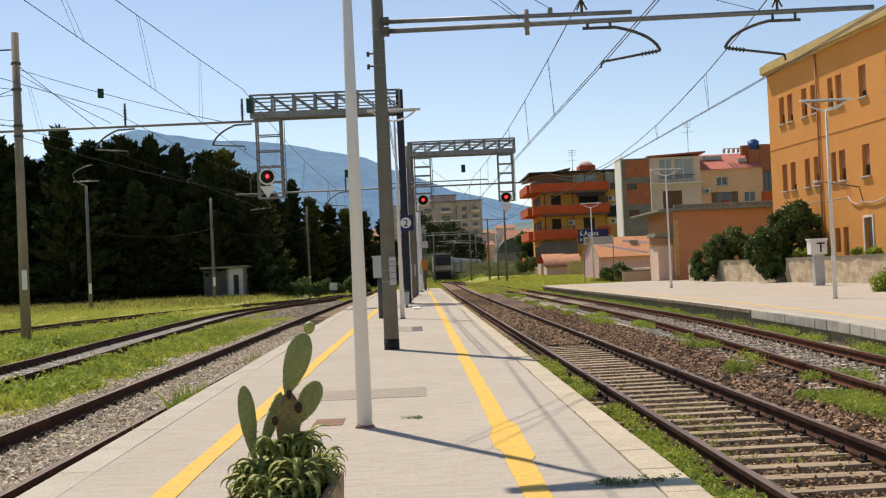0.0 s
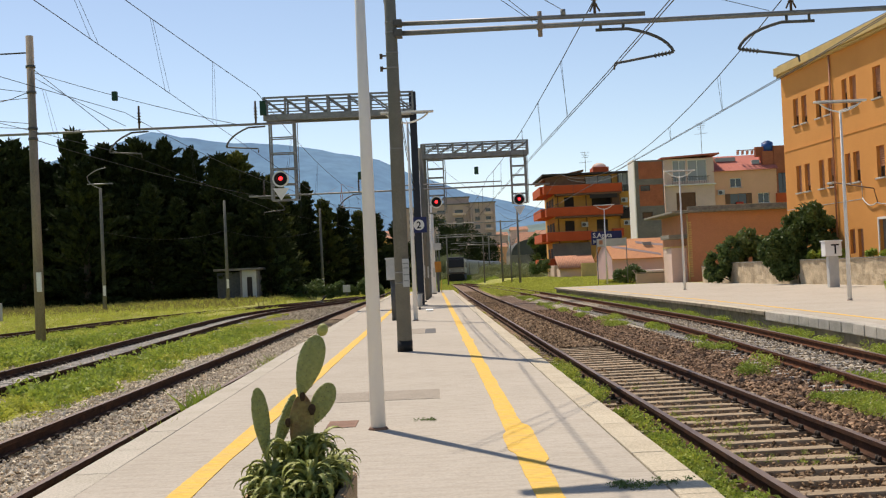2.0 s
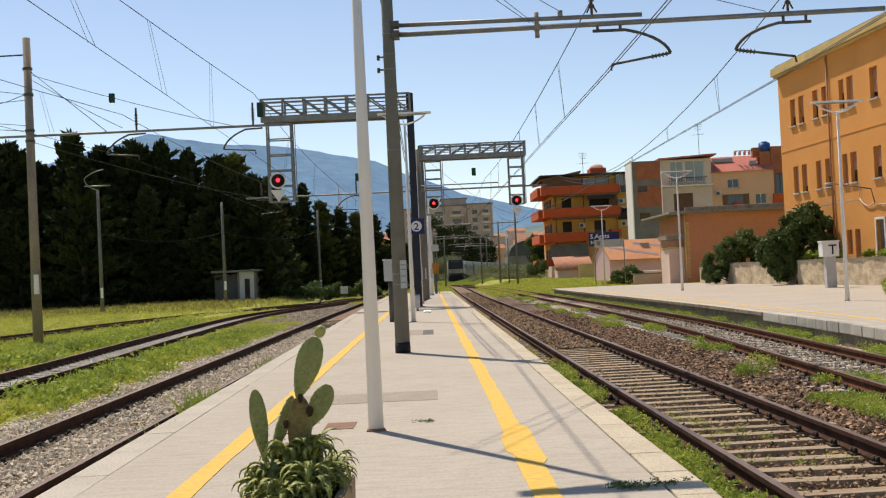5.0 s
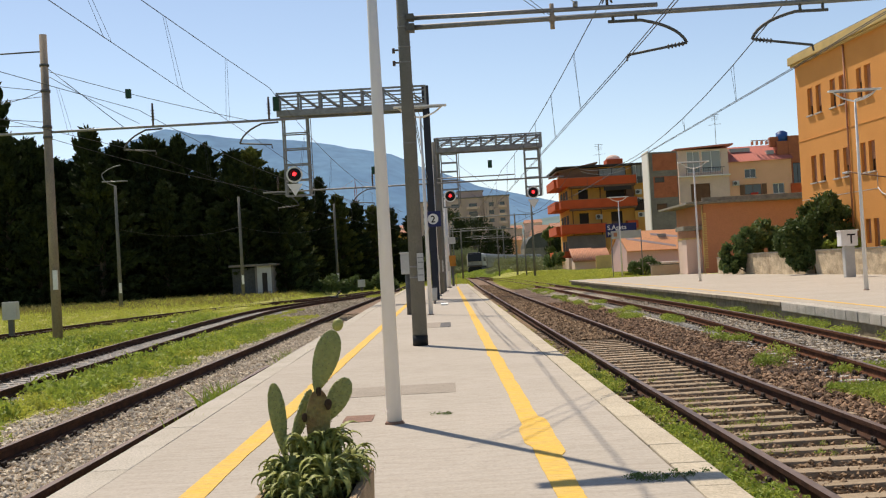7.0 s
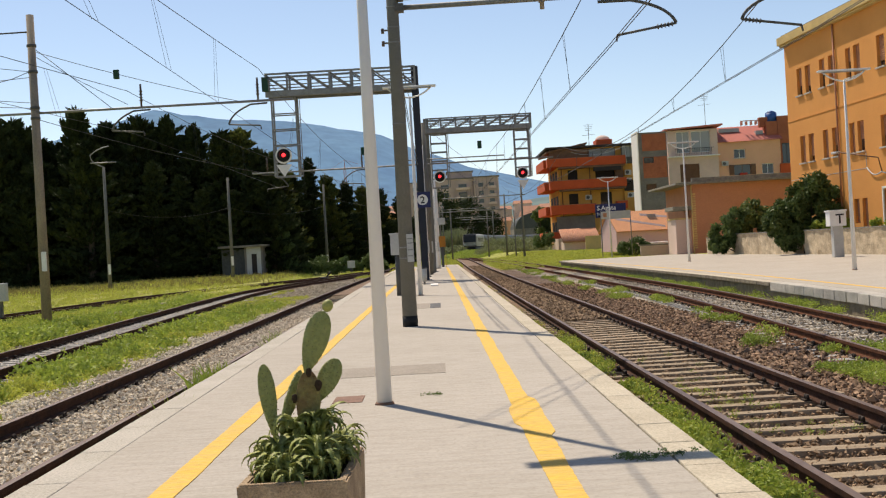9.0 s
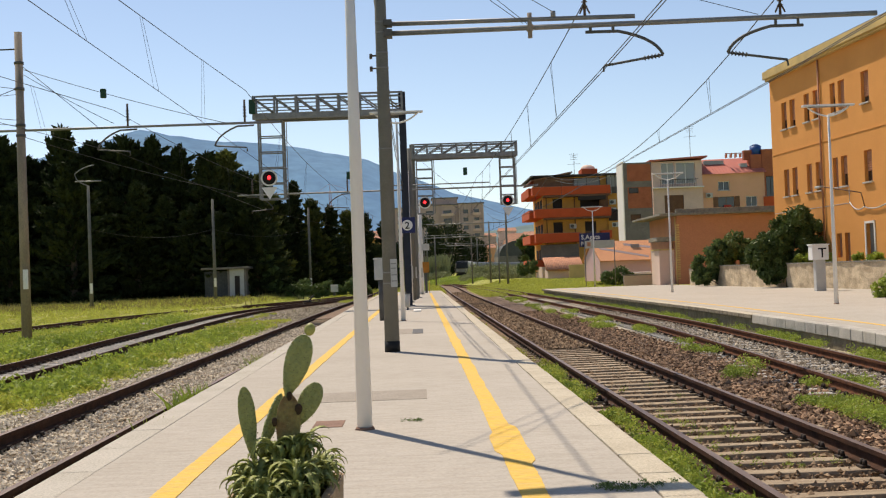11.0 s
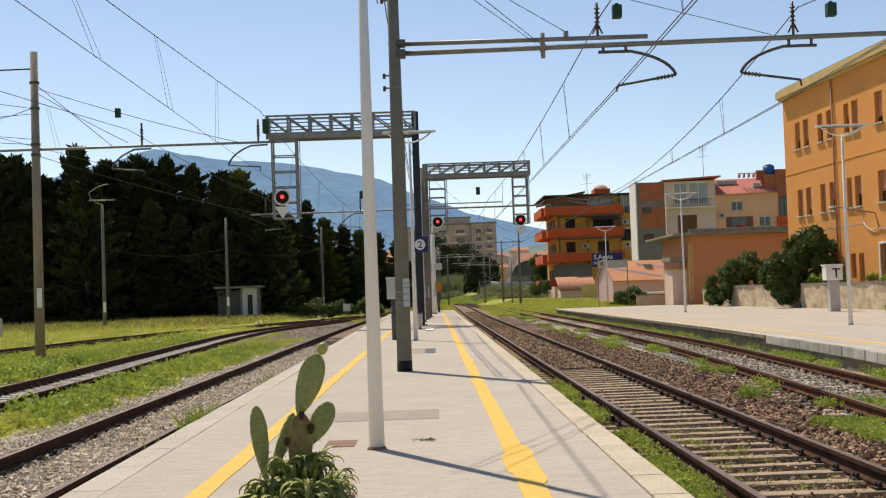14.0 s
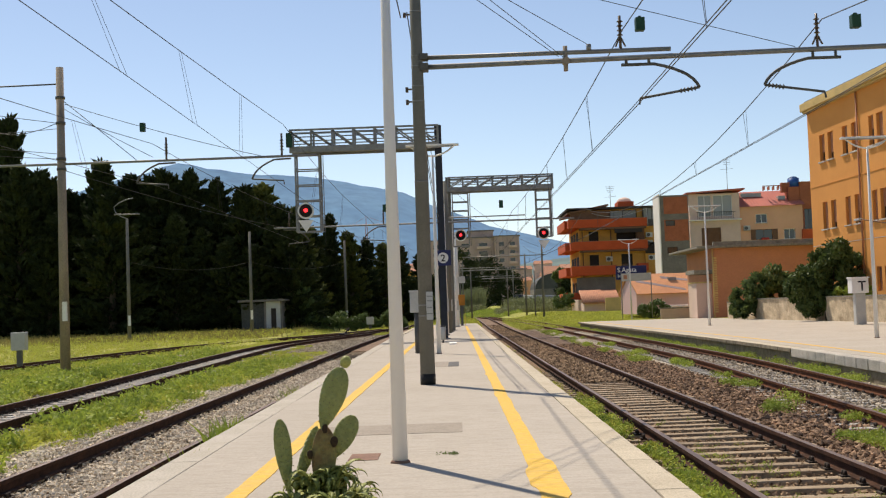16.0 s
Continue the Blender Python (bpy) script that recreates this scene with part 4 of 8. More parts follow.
def left_masts():
    t = portal(pose(-15.17, 47, -0.5), -4.5, 9.95, 8.1, "tall brown-grey concrete catenary mast standing in weeds", 11.9, "mast_brown")
    hanger_arm(t, 4.4, -1, 8.1); hanger_arm(t, 8.9, -1, 8.1)
    bm = B(); box(bm, 0.0, -0.27, 2.0, 0.16, -0.13, 2.75, 0.004)
    part("notice_plate", bm, "white_paint", t)
    bm = B(); box(bm, 3.1, -0.1, 9.25, 3.3, 0.1, 9.6, 0.02)
    part("green_tag", bm, "green_box", t)
    bm = B()
    tube(bm, [Vector((0, 0, 11.25)), Vector((-4.5, 0, 11.2))], 0.03, 6)
    part("top_arm", bm, "wire", t)
    bm = B(); tube(bm, curve((-3.6, 0, 11.2), (-3.2, 0, 8.4), (-0.05, 0, 9.75), 8), 0.015, 5)
    part("jumper", bm, "wire", t)
    bm = B(); tube(bm, [Vector((0.1, 0, 10.6)), Vector((3.0, 0, 8.1))], 0.014, 5)
    part("stay", bm, "wire", t)
    for z in (7.9, 8.3, 9.7, 10.7):
        bm = B(); rod(bm, (0, 0, z - 0.05), (0, 0, z + 0.05), 0.185, n=16)
        part("strap", bm, "grey_steel", t)
    t = portal(pose(-0.45, 72, 0), -10.2, 7.6, 6.55, "grey concrete catenary mast carrying a long boom both ways", 9.0)
    for x, s in ((-9.6, 1), (-3.4, -1)):
        hanger_arm(t, x, s, 6.55)
    for x in (-3.6, 3.3):
        bm = B(); box(bm, x - 0.12, -0.1, 7.3, x + 0.12, 0.1, 7.75, 0.02)
        part("green_tag", bm, "green_box", t)
    # far masts with crossbeams past the platform's end
    for x, y, z, l, r, h, b in ((9.3, 130, 0.2, -8.5, 0.4, 8.0, 6.6), (8.6, 150, 0.2, -6.8, 0.3, 7.6, 5.8), (0.6, 165, -0.2, -0.3, 8.0, 7.4, 6.6), (8.6, 133, 0.3, -0.1, 0.1, 5.0, 4.8),
                                (1.9, 152, 0.1, -0.2, 6.6, 6.2, 5.9), (6.7, 158, 0.1, -3.3, 2.4, 6.0, 5.0), (1.2, 205, 0.2, -0.3, 9.5, 8.6, 7.8), (10.6, 225, 0.0, -7.0, 0.4, 8.0, 7.0)):
        p = portal(pose(x, y, z), l, r, b, "slim grey catenary mast with a crossbeam past the platform end", h)
    for x, y, top, plate in ((-25.6, 95, 9.6, True), (-18.2, 108, 9.0, True), (-11.3, 125, 9.2, True), (-6.3, 130, 8.0, False)):
        z = ground_z(x, y)
        t = thing("yard_lamp", pose(x, y, z), "slim grey concrete lamp pole before the dark trees", "lamp post", "yard lamps")
        bm = B(); rod(bm, (0, 0, 0), (0, 0, top), 0.16, 0.10, 12)
        part("pole", bm, "pole_concrete", t)
        if x < -20:
            bm = B(); tube(bm, curve((0, 0, top), (-1.0, 0, top + 0.3), (-1.0, 0, top + 0.95), 6) + curve((-1.0, 0, top + 0.95), (-0.4, 0, top + 1.5), (0.5, 0, top + 1.6), 5), 0.04, 6); rod(bm, (-1.0, 0, top + 0.35), (1.0, 0, top + 0.33), 0.05, n=6)
            part("bracket", bm, "galv", t)
        if plate:
            bm = B(); box(bm, -0.05, -0.17, 1.2, 0.16, -0.14, 2.0, 0.004)
            part("notice_plate", bm, "white_paint", t)


def platform_clutter():
    lamp_post(-0.60, 11.95, 6.25)
    lamp_post(-0.62, 40.0, 6.55)
    lamp_post(-0.2, 88.0, 6.55)
    for x, y in ((13.86, 40.5), (14.05, 68.0), (14.6, 102.0)):
        lamp_post(x, y, 6.35)
    t = thing("relay_cabinet", pose(-1.36, 41, 0), "pale grey metal cabinet on a steel post on the platform", "cabinet")
    bm = B(); box(bm, -0.2, -0.16, 1.37, 0.2, 0.16, 2.05, 0.02); part("body", bm, "cabinet", t)
    bm = B(); box(bm, -0.23, -0.19, 2.05, 0.23, 0.19, 2.11, 0.02); part("lid", bm, "cabinet", t)
    bm = B(); box(bm, -0.17, -0.172, 1.42, 0.17, -0.161, 2.0, 0.004); part("door", bm, "cabinet", t)
    bm = B(); rod(bm, (0, 0, 0), (0, 0, 1.37), 0.08, n=12); part("post", bm, "grey_steel", t)
    t = thing("litter_bin", pose(-0.62, 52.5, 0), "small pale grey pedestal bin on the platform", "bin")
    bm = B(); rod(bm, (0, 0, 0.12), (0, 0, 0.68), 0.11, 0.13, 16); part("body", bm, "cabinet", t)
    bm = B(); rod(bm, (0, 0, 0), (0, 0, 0.12), 0.04, n=8); part("foot", bm, "grey_steel", t)
    bm = B(); rod(bm, (0, 0, 0.68), (0, 0, 0.72), 0.14, n=16); part("rim", bm, "grey_steel", t)
    # signal mast at the far end with a plate and an orange box
    t = thing("signal_mast", pose(0.05, 100, 0), "pale lattice signal mast with an orange equipment box", "mast")
    bm = B(); box(bm, -0.32, -0.1, 0, -0.12, 0.1, 9.0, 0.01); box(bm, 0.1, -0.06, 0, 0.2, 0.06, 6.5, 0.01)
    for k in range(14):
        box(bm, -0.12, -0.03, 0.6 + k * 0.45, 0.1, 0.03, 0.66 + k * 0.45)
    part("lattice", bm, "post_white", t)
    bm = B(); box(bm, -0.3, -0.14, 3.48, 0.72, -0.10, 4.02, 0.006); part("blank_plate", bm, "cabinet", t)
    bm = B(); box(bm, 0.12, -0.16, 1.65, 0.66, 0.16, 2.52, 0.02); part("equipment_box", bm, "orange_box", t, "orange metal equipment box")
    bm = B(); box(bm, 0.28, -0.1, 0, 0.48, 0.1, 1.65, 0.01); part("pedestal", bm, "grey_steel", t)
    bm = B(); rod(bm, (0.62, -0.05, 0), (0.62, -0.05, 1.0), 0.03, n=8); part("marker_post", bm, "yellow", t)
    for x, y, h, w, ma in ((-0.55, 66.5, 7.2, 0.10, "post_white"), (-0.38, 76.0, 8.6, 0.13, "pole_concrete"), (0.05, 93, 7.0, 0.12, "post_white")):
        t = thing("service_mast", pose(x, y, 0), "slim pale service mast in the row along the platform", "mast", "service masts")
        bm = B(); rod(bm, (0, 0, 0), (0, 0, h), w, w * 0.75, 14); part("shaft", bm, ma, t)
        bm = B(); box(bm, -0.02, -0.16, 1.3, 0.14, -0.13, 2.0, 0.004); part("notice_plate", bm, "cabinet", t)
        bm = B(); rod(bm, (0, 0, 0), (0, 0, 0.06), w * 1.6, n=14); part("base_collar", bm, "grey_steel", t)


def prickly_planter():
    t = thing("planter", pose(-0.687, 5.81, 0, 0, 0, -1.3), "weathered rectangular concrete planter on the platform", "planter")
    w, d, h, th = 0.245, 0.455, 0.50, 0.045
    bm = B()
    outer = [(-w * 0.93, -d * 0.97, 0), (w * 0.93, -d * 0.97, 0), (w * 0.93, d * 0.97, 0), (-w * 0.93, d * 0.97, 0)]
    rim = [(-w, -d, h), (w, -d, h), (w, d, h), (-w, d, h)]
    inn = [(-w + th, -d + th, h), (w - th, -d + th, h), (w - th, d - th, h), (-w + th, d - th, h)]
    low = [(x, y, h - 0.2) for x, y, _ in inn]
    vs = [[bm.verts.new(p) for p in ring] for ring in (outer, rim, inn, low)]
    for a, b in zip(vs, vs[1:]):
        for i in range(4):
            bm.faces.new((a[i], a[(i + 1) % 4], b[(i + 1) % 4], b[i]))
    bm.faces.new(vs[0][::-1])
    bmesh.ops.bevel(bm, geom=[e for e in bm.edges if e.verts[0].co.z > h - 0.01 and e.verts[1].co.z > h - 0.01], offset=0.008, segments=2, affect="EDGES")
    part("trough", bm, "planter", t)
    bm = B(); bmesh.ops.create_grid(bm, x_segments=10, y_segments=24, size=0.5)
    for v in bm.verts:
        v.co = Vector((v.co.x * 2 * (w - th), v.co.y * 2 * (d - th), h - 0.06 + 0.02 * noise.noise(v.co * 14)))
    part("soil", bm, "soil", t)

    plant = thing("prickly_pear", pose(-0.66, 5.98, 0.44), "prickly pear cactus with flat green pads in the planter", "cactus")

    def pad(name, x, y, z, length, width, lean_x, lean_y, turn, material, label="", thick=0.045):
        bm = B(); bmesh.ops.create_uvsphere(bm, u_segments=32, v_segments=24, radius=1)
        spikes = B()
        for v in bm.verts:
            k = 0.5 + 0.5 * v.co.z
            wid = width * (0.42 + 0.98 * k - 0.42 * k * k) * 0.5
            v.co = Vector((v.co.x * wid, v.co.y * thick * 0.5 * (1.15 - 0.45 * k), k * length))
            v.co.y += 0.006 * noise.noise(v.co * 42)
        for r in range(7):
            for c in range(-2, 3):
                k = (r + 0.8 + 0.5 * (c % 2)) / 8.2
                half = width * (0.62 + 0.48 * k - 0.1 * k * k) * 0.5 * math.sqrt(max(0.02, 1 - (2 * k - 1) ** 2))
                u = c * 0.42
                if abs(u) < 0.95:
                    yy = -thick * 0.5 * (1.15 - 0.45 * k) * math.sqrt(max(0.02, 1 - (2 * k - 1) ** 2)) * math.sqrt(1 - u * u)
                    ju, jk = 0.012 * math.sin(r * 7.3 + c * 3.1), 0.008 * math.sin(r * 3.7 + c * 5.9)
                    box(spikes, u * half + ju * 0.4 - 0.0022, yy - 0.0035, k * length + jk - 0.0022, u * half + ju * 0.4 + 0.0022, yy, k * length + jk + 0.0022)
        m = pose(x, y, z, lean_x, lean_y, turn)
        p = part(name, bm, material, plant, label, True, m)
        tagged(part("spines", spikes, "spine", p), kind="stuff")
        return m

    # an old brown pad carries the tall one with a bud at its tip
    pad("pad", -0.012, -0.12, 0.13, 0.375, 0.140, 0, 3, 8, "cactus_old", "brown scarred old pad", 0.06)
    for sx, sz, sr in ((-0.062, 0.375, 0.019), (0.054, 0.432, 0.023), (0.012, 0.495, 0.019)):
        bm = B(); bmesh.ops.create_uvsphere(bm, u_segments=12, v_segments=8, radius=sr)
        for v in bm.verts:
            v.co = Vector((v.co.x * 0.8, v.co.y * 0.4, v.co.z * 1.15)) + Vector((0.35 * sr, 0, 0.3 * sr)) * noise.noise(v.co * 90)
        part("scar", bm, "brown_spot", plant, "dark brown scar", True, pose(sx, -0.152, sz))
    pad("pad", -0.006, -0.12, 0.487, 0.315, 0.150, 0, 19.5, -6, "cactus")
    bm = B(); bmesh.ops.create_uvsphere(bm, u_segments=14, v_segments=10, radius=0.027)
    for v in bm.verts:
        v.co.z *= 1.15
    part("bud", bm, "cactus_bud", plant, "small yellow-green bud", True, pose(0.118, -0.12, 0.808, 0, 18, 0))
    pad("pad", -0.172, -0.13, 0.20, 0.35, 0.100, 0, -6, 22, "cactus")
    pad("pad", 0.028, -0.06, 0.335, 0.24, 0.130, 0, 30, 14, "cactus")
    pad("pad", -0.150, -0.08, 0.20, 0.33, 0.095, 4, 27, 55, "cactus")
    kinds = []
    for k in range(4):
        rng = random.Random(40 + k)
        a = thing("aloe", pose(0, 0, -9), "spiky aloe rosette with recurving green leaves in the planter", "succulent", "aloes in the planter")
        for i in range(15):
            az, length, wd = i * 2.4 + rng.uniform(-0.3, 0.3), rng.uniform(0.11, 0.22), rng.uniform(0.013, 0.025)
            e0, fall = rng.uniform(55, 88), rng.uniform(150, 360)
            d = Vector((math.cos(az), math.sin(az), 0)); sd = Vector((-d.y, d.x, 0))
            bm, prev, p = B(), None, Vector((d.x * 0.012, d.y * 0.012, 0.0))
            for q in range(11):
                f = q / 10
                el = radians(e0 - fall * f ** 1.3)
                way = d * math.cos(el) + Vector((0, 0, math.sin(el)))
                nrm = way.cross(sd)
                w2 = wd * (1 - f ** 1.5) + 0.0005
                ring = [bm.verts.new(p + sd * w2 + nrm * w2 * 0.25), bm.verts.new(p - nrm * w2 * 0.10), bm.verts.new(p - sd * w2 + nrm * w2 * 0.25), bm.verts.new(p - nrm * w2 * 0.55)]
                if prev:
                    for c in range(4):
                        bm.faces.new((prev[c], prev[(c + 1) % 4], ring[(c + 1) % 4], ring[c]))
                prev = ring
                p = p + way * (length / 10)
            for q in range(1, 9):
                for e in (0, 2):
                    v = bm.verts[:][q * 4 + e].co
                    out = (v - bm.verts[:][q * 4 + 1].co).normalized() * 0.006
                    step = (bm.verts[:][q * 4 + 4 + e].co - v) * 0.22
                    bm.faces.new([bm.verts.new(c) for c in (v - step, v + step, v + out + step)])
            bmesh.ops.recalc_face_normals(bm, faces=bm.faces)
            part("leaf", bm, "aloe", a, "", True)
        kinds.append(a)
    rng = random.Random(9)
    for i in range(46):
        x, y = rng.uniform(-0.165, 0.165), -0.50 + 0.0165 * i + rng.uniform(-0.03, 0.03)
        z = 0.46 + rng.uniform(0.02, 0.27) * (1 - (x / 0.26) ** 2) * max(0.3, 1 - abs(y + 0.12) / 0.6)
        c = copy_thing(rng.choice(kinds), pose(-0.685 + x, 5.98 + y, z, rng.uniform(-14, 14) - y * 10, x * 55 + rng.uniform(-12, 12), rng.uniform(0, 360)))
        bm = B(); rod(bm, (0, 0, 0.015), (0, 0, 0.40 - z), 0.012, n=6)
        part("stem", bm, "aloe", c)
    for a in kinds:
        for o in list(a.children_recursive) + [a]:
            bpy.data.objects.remove(o)


gantries()
catenary_mast()
left_masts()
platform_clutter()
prickly_planter()


# ---- buildings ----
def wall_panel(bm, w, h, th, openings):
    """A wall in the plane y = 0 from x = 0 to w, its outer face towards -y, with real openings (x0, x1, z0, z1)."""
    xs = sorted({0.0, w, *[o[0] for o in openings], *[o[1] for o in openings]})
    zs = sorted({0.0, h, *[o[2] for o in openings], *[o[3] for o in openings]})
    grid = {}

    def vert(x, y, z):
        k = (round(x, 4), y, round(z, 4))
        if k not in grid:
            grid[k] = bm.verts.new((x, y, z))
        return grid[k]

    for x0, x1 in zip(xs, xs[1:]):
        for z0, z1 in zip(zs, zs[1:]):
            cx, cz = (x0 + x1) / 2, (z0 + z1) / 2
            if any(o[0] < cx < o[1] and o[2] < cz < o[3] for o in openings):
                continue
            bm.faces.new((vert(x0, 0, z0), vert(x1, 0, z0), vert(x1, 0, z1), vert(x0, 0, z1)))
            bm.faces.new((vert(x0, th, z1), vert(x1, th, z1), vert(x1, th, z0), vert(x0, th, z0)))
    for x0, x1, z0, z1 in [(0.0, w, 0.0, h)] + [tuple(o[:4]) for o in openings]:
        ring = [(x0, z0), (x1, z0), (x1, z1), (x0, z1)]
        for (xa, za), (xb, zb) in zip(ring, ring[1:] + ring[:1]):
            v = [bm.verts.new(q) for q in ((xa, 0, za), (xb, 0, zb), (xb, th, zb), (xa, th, za))]
            bm.faces.new(v)
    bmesh.ops.remove_doubles(bm, verts=bm.verts, dist=1e-4)
    return bm


def window(parent, x0, x1, z0, z1, th, pane="pane", frame="wood_brown", shutter=None, drop=0.0, sill=True, m=None):
    """A recessed window with frame, pane, sill and, where given, a roller shutter let down by a share of its height."""
    bm = B()
    f, y0, y1 = 0.06, th * 0.45, th * 0.45 + 0.07
    for a in ((x0, z0, x0 + f, z1), (x1 - f, z0, x1, z1), (x0 + f, z0, x1 - f, z0 + f), (x0 + f, z1 - f, x1 - f, z1), ((x0 + x1) / 2 - f / 2, z0 + f, (x0 + x1) / 2 + f / 2, z1 - f)):
        box(bm, a[0], y0, a[1], a[2], y1, a[3])
    w = part("window", bm, frame, parent, "", False, m)
    bm = B(); box(bm, x0 + f, y0 + 0.025, z0 + f, x1 - f, y0 + 0.035, z1 - f)
    part("pane", bm, pane, w)
    if sill:
        bm = B(); box(bm, x0 - 0.10, -0.12, z0 - 0.09, x1 + 0.10, y0, z0, 0.01)
        part("sill", bm, "sill", w)
    if shutter:
        bm = B(); zb = z1 - (z1 - z0) * drop
        n, prev = max(3, int((z1 - zb) / 0.12)), None
        for k in range(2 * n + 1):
            zz, yy = zb + (z1 - zb) * k / (2 * n), y0 - (0.05 if k % 2 else 0.02)
            row = [bm.verts.new((x0 + 0.02, yy, zz)), bm.verts.new((x1 - 0.02, yy, zz)), bm.verts.new((x1 - 0.02, y0 - 0.012, zz)), bm.verts.new((x0 + 0.02, y0 - 0.012, zz))]
            if prev:
                for c in range(4):
                    bm.faces.new((prev[c], prev[(c + 1) % 4], row[(c + 1) % 4], row[c]))
            else:
                bm.faces.new(row[::-1])
            prev = row
        bm.faces.new(prev)
        bmesh.ops.recalc_face_normals(bm, faces=bm.faces)
        part("roller_shutter", bm, shutter, w)
    return w


def hull(parent, w, d, h, th, material, openings, sides=True, wall_name="wall", z0=0.0):
    bm = B(); wall_panel(bm, w, h, th, openings)
    part(wall_name, bm, material, parent, "", False, pose(0, 0, z0))
    for x, turn in ((0, 0), (w - th, 0)):
        bm = B(); box(bm, x, th, z0, x + th, d, z0 + h)
        part(wall_name, bm, material, parent)
    bm = B(); box(bm, th, d - th, z0, w - th, d, z0 + h)
    part(wall_name, bm, material, parent)


def station():
    u = Vector((0.065, -1, 0)).normalized()
    m = Matrix(((u.x, -u.y, 0, 22.93), (u.y, u.x, 0, 77.94), (0, 0, 1, 0), (0, 0, 0, 1)))
    t = thing("station_building", m, "orange plastered three-storey station building with brown shutters", "station building")
    k = math.hypot(1, 0.065)
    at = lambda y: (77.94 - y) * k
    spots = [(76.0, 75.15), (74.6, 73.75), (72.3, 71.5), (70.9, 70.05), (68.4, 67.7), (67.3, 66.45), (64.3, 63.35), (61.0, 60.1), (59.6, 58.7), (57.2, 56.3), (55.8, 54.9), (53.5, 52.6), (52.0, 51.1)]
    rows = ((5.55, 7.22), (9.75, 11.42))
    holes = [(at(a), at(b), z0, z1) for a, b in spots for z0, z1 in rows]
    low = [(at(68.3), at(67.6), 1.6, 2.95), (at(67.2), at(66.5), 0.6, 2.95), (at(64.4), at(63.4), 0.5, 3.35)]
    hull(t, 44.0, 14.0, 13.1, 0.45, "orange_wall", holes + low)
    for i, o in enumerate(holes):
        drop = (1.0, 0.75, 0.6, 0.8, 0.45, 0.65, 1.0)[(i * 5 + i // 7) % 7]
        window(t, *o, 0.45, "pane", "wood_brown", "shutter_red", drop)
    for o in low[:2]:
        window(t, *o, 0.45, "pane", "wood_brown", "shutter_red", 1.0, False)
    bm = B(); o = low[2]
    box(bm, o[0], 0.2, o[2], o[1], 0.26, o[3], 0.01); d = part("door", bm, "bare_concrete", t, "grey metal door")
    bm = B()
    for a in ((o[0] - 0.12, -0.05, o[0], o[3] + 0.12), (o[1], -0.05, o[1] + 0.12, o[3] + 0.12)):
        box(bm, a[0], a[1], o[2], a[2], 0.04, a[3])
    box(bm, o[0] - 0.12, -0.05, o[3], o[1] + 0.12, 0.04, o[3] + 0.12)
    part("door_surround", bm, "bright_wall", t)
    bm = B()
    box(bm, -0.08, -0.27, 13.10, 44.5, 14.2, 13.22, 0.02); box(bm, -0.14, -0.42, 13.221, 44.7, 14.4, 13.72, 0.03)
    part("cornice", bm, "cornice", t, "stained pale yellow overhanging cornice")
    bm = B(); box(bm, 0.1, -0.2, 13.72, 44.3, 14.0, 13.85)
    part("roof", bm, "bare_concrete", t)
    bm = B(); box(bm, 0, -0.03, 8.28, 44, -0.002, 8.36, 0.005)
    part("string_course", bm, "orange_wall", t)
    bm = B(); box(bm, 0, -0.05, 0, 44, -0.002, 0.9, 0.01)
    part("plinth", bm, "bare_concrete", t)
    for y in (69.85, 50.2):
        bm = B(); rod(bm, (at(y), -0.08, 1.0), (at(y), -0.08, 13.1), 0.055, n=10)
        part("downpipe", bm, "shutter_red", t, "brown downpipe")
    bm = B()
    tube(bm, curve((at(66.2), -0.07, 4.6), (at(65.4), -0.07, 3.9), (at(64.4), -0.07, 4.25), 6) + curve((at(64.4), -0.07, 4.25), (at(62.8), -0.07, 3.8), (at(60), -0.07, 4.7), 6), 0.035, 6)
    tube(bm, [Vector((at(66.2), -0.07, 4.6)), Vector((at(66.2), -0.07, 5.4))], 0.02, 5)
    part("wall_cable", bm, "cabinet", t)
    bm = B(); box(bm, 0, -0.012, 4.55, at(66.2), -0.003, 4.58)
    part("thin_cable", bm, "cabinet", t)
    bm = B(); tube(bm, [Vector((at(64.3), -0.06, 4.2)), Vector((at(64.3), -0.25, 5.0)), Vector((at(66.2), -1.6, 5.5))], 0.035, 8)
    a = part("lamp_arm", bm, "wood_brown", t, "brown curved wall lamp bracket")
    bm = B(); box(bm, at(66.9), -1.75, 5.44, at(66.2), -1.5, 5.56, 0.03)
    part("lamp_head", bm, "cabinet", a)


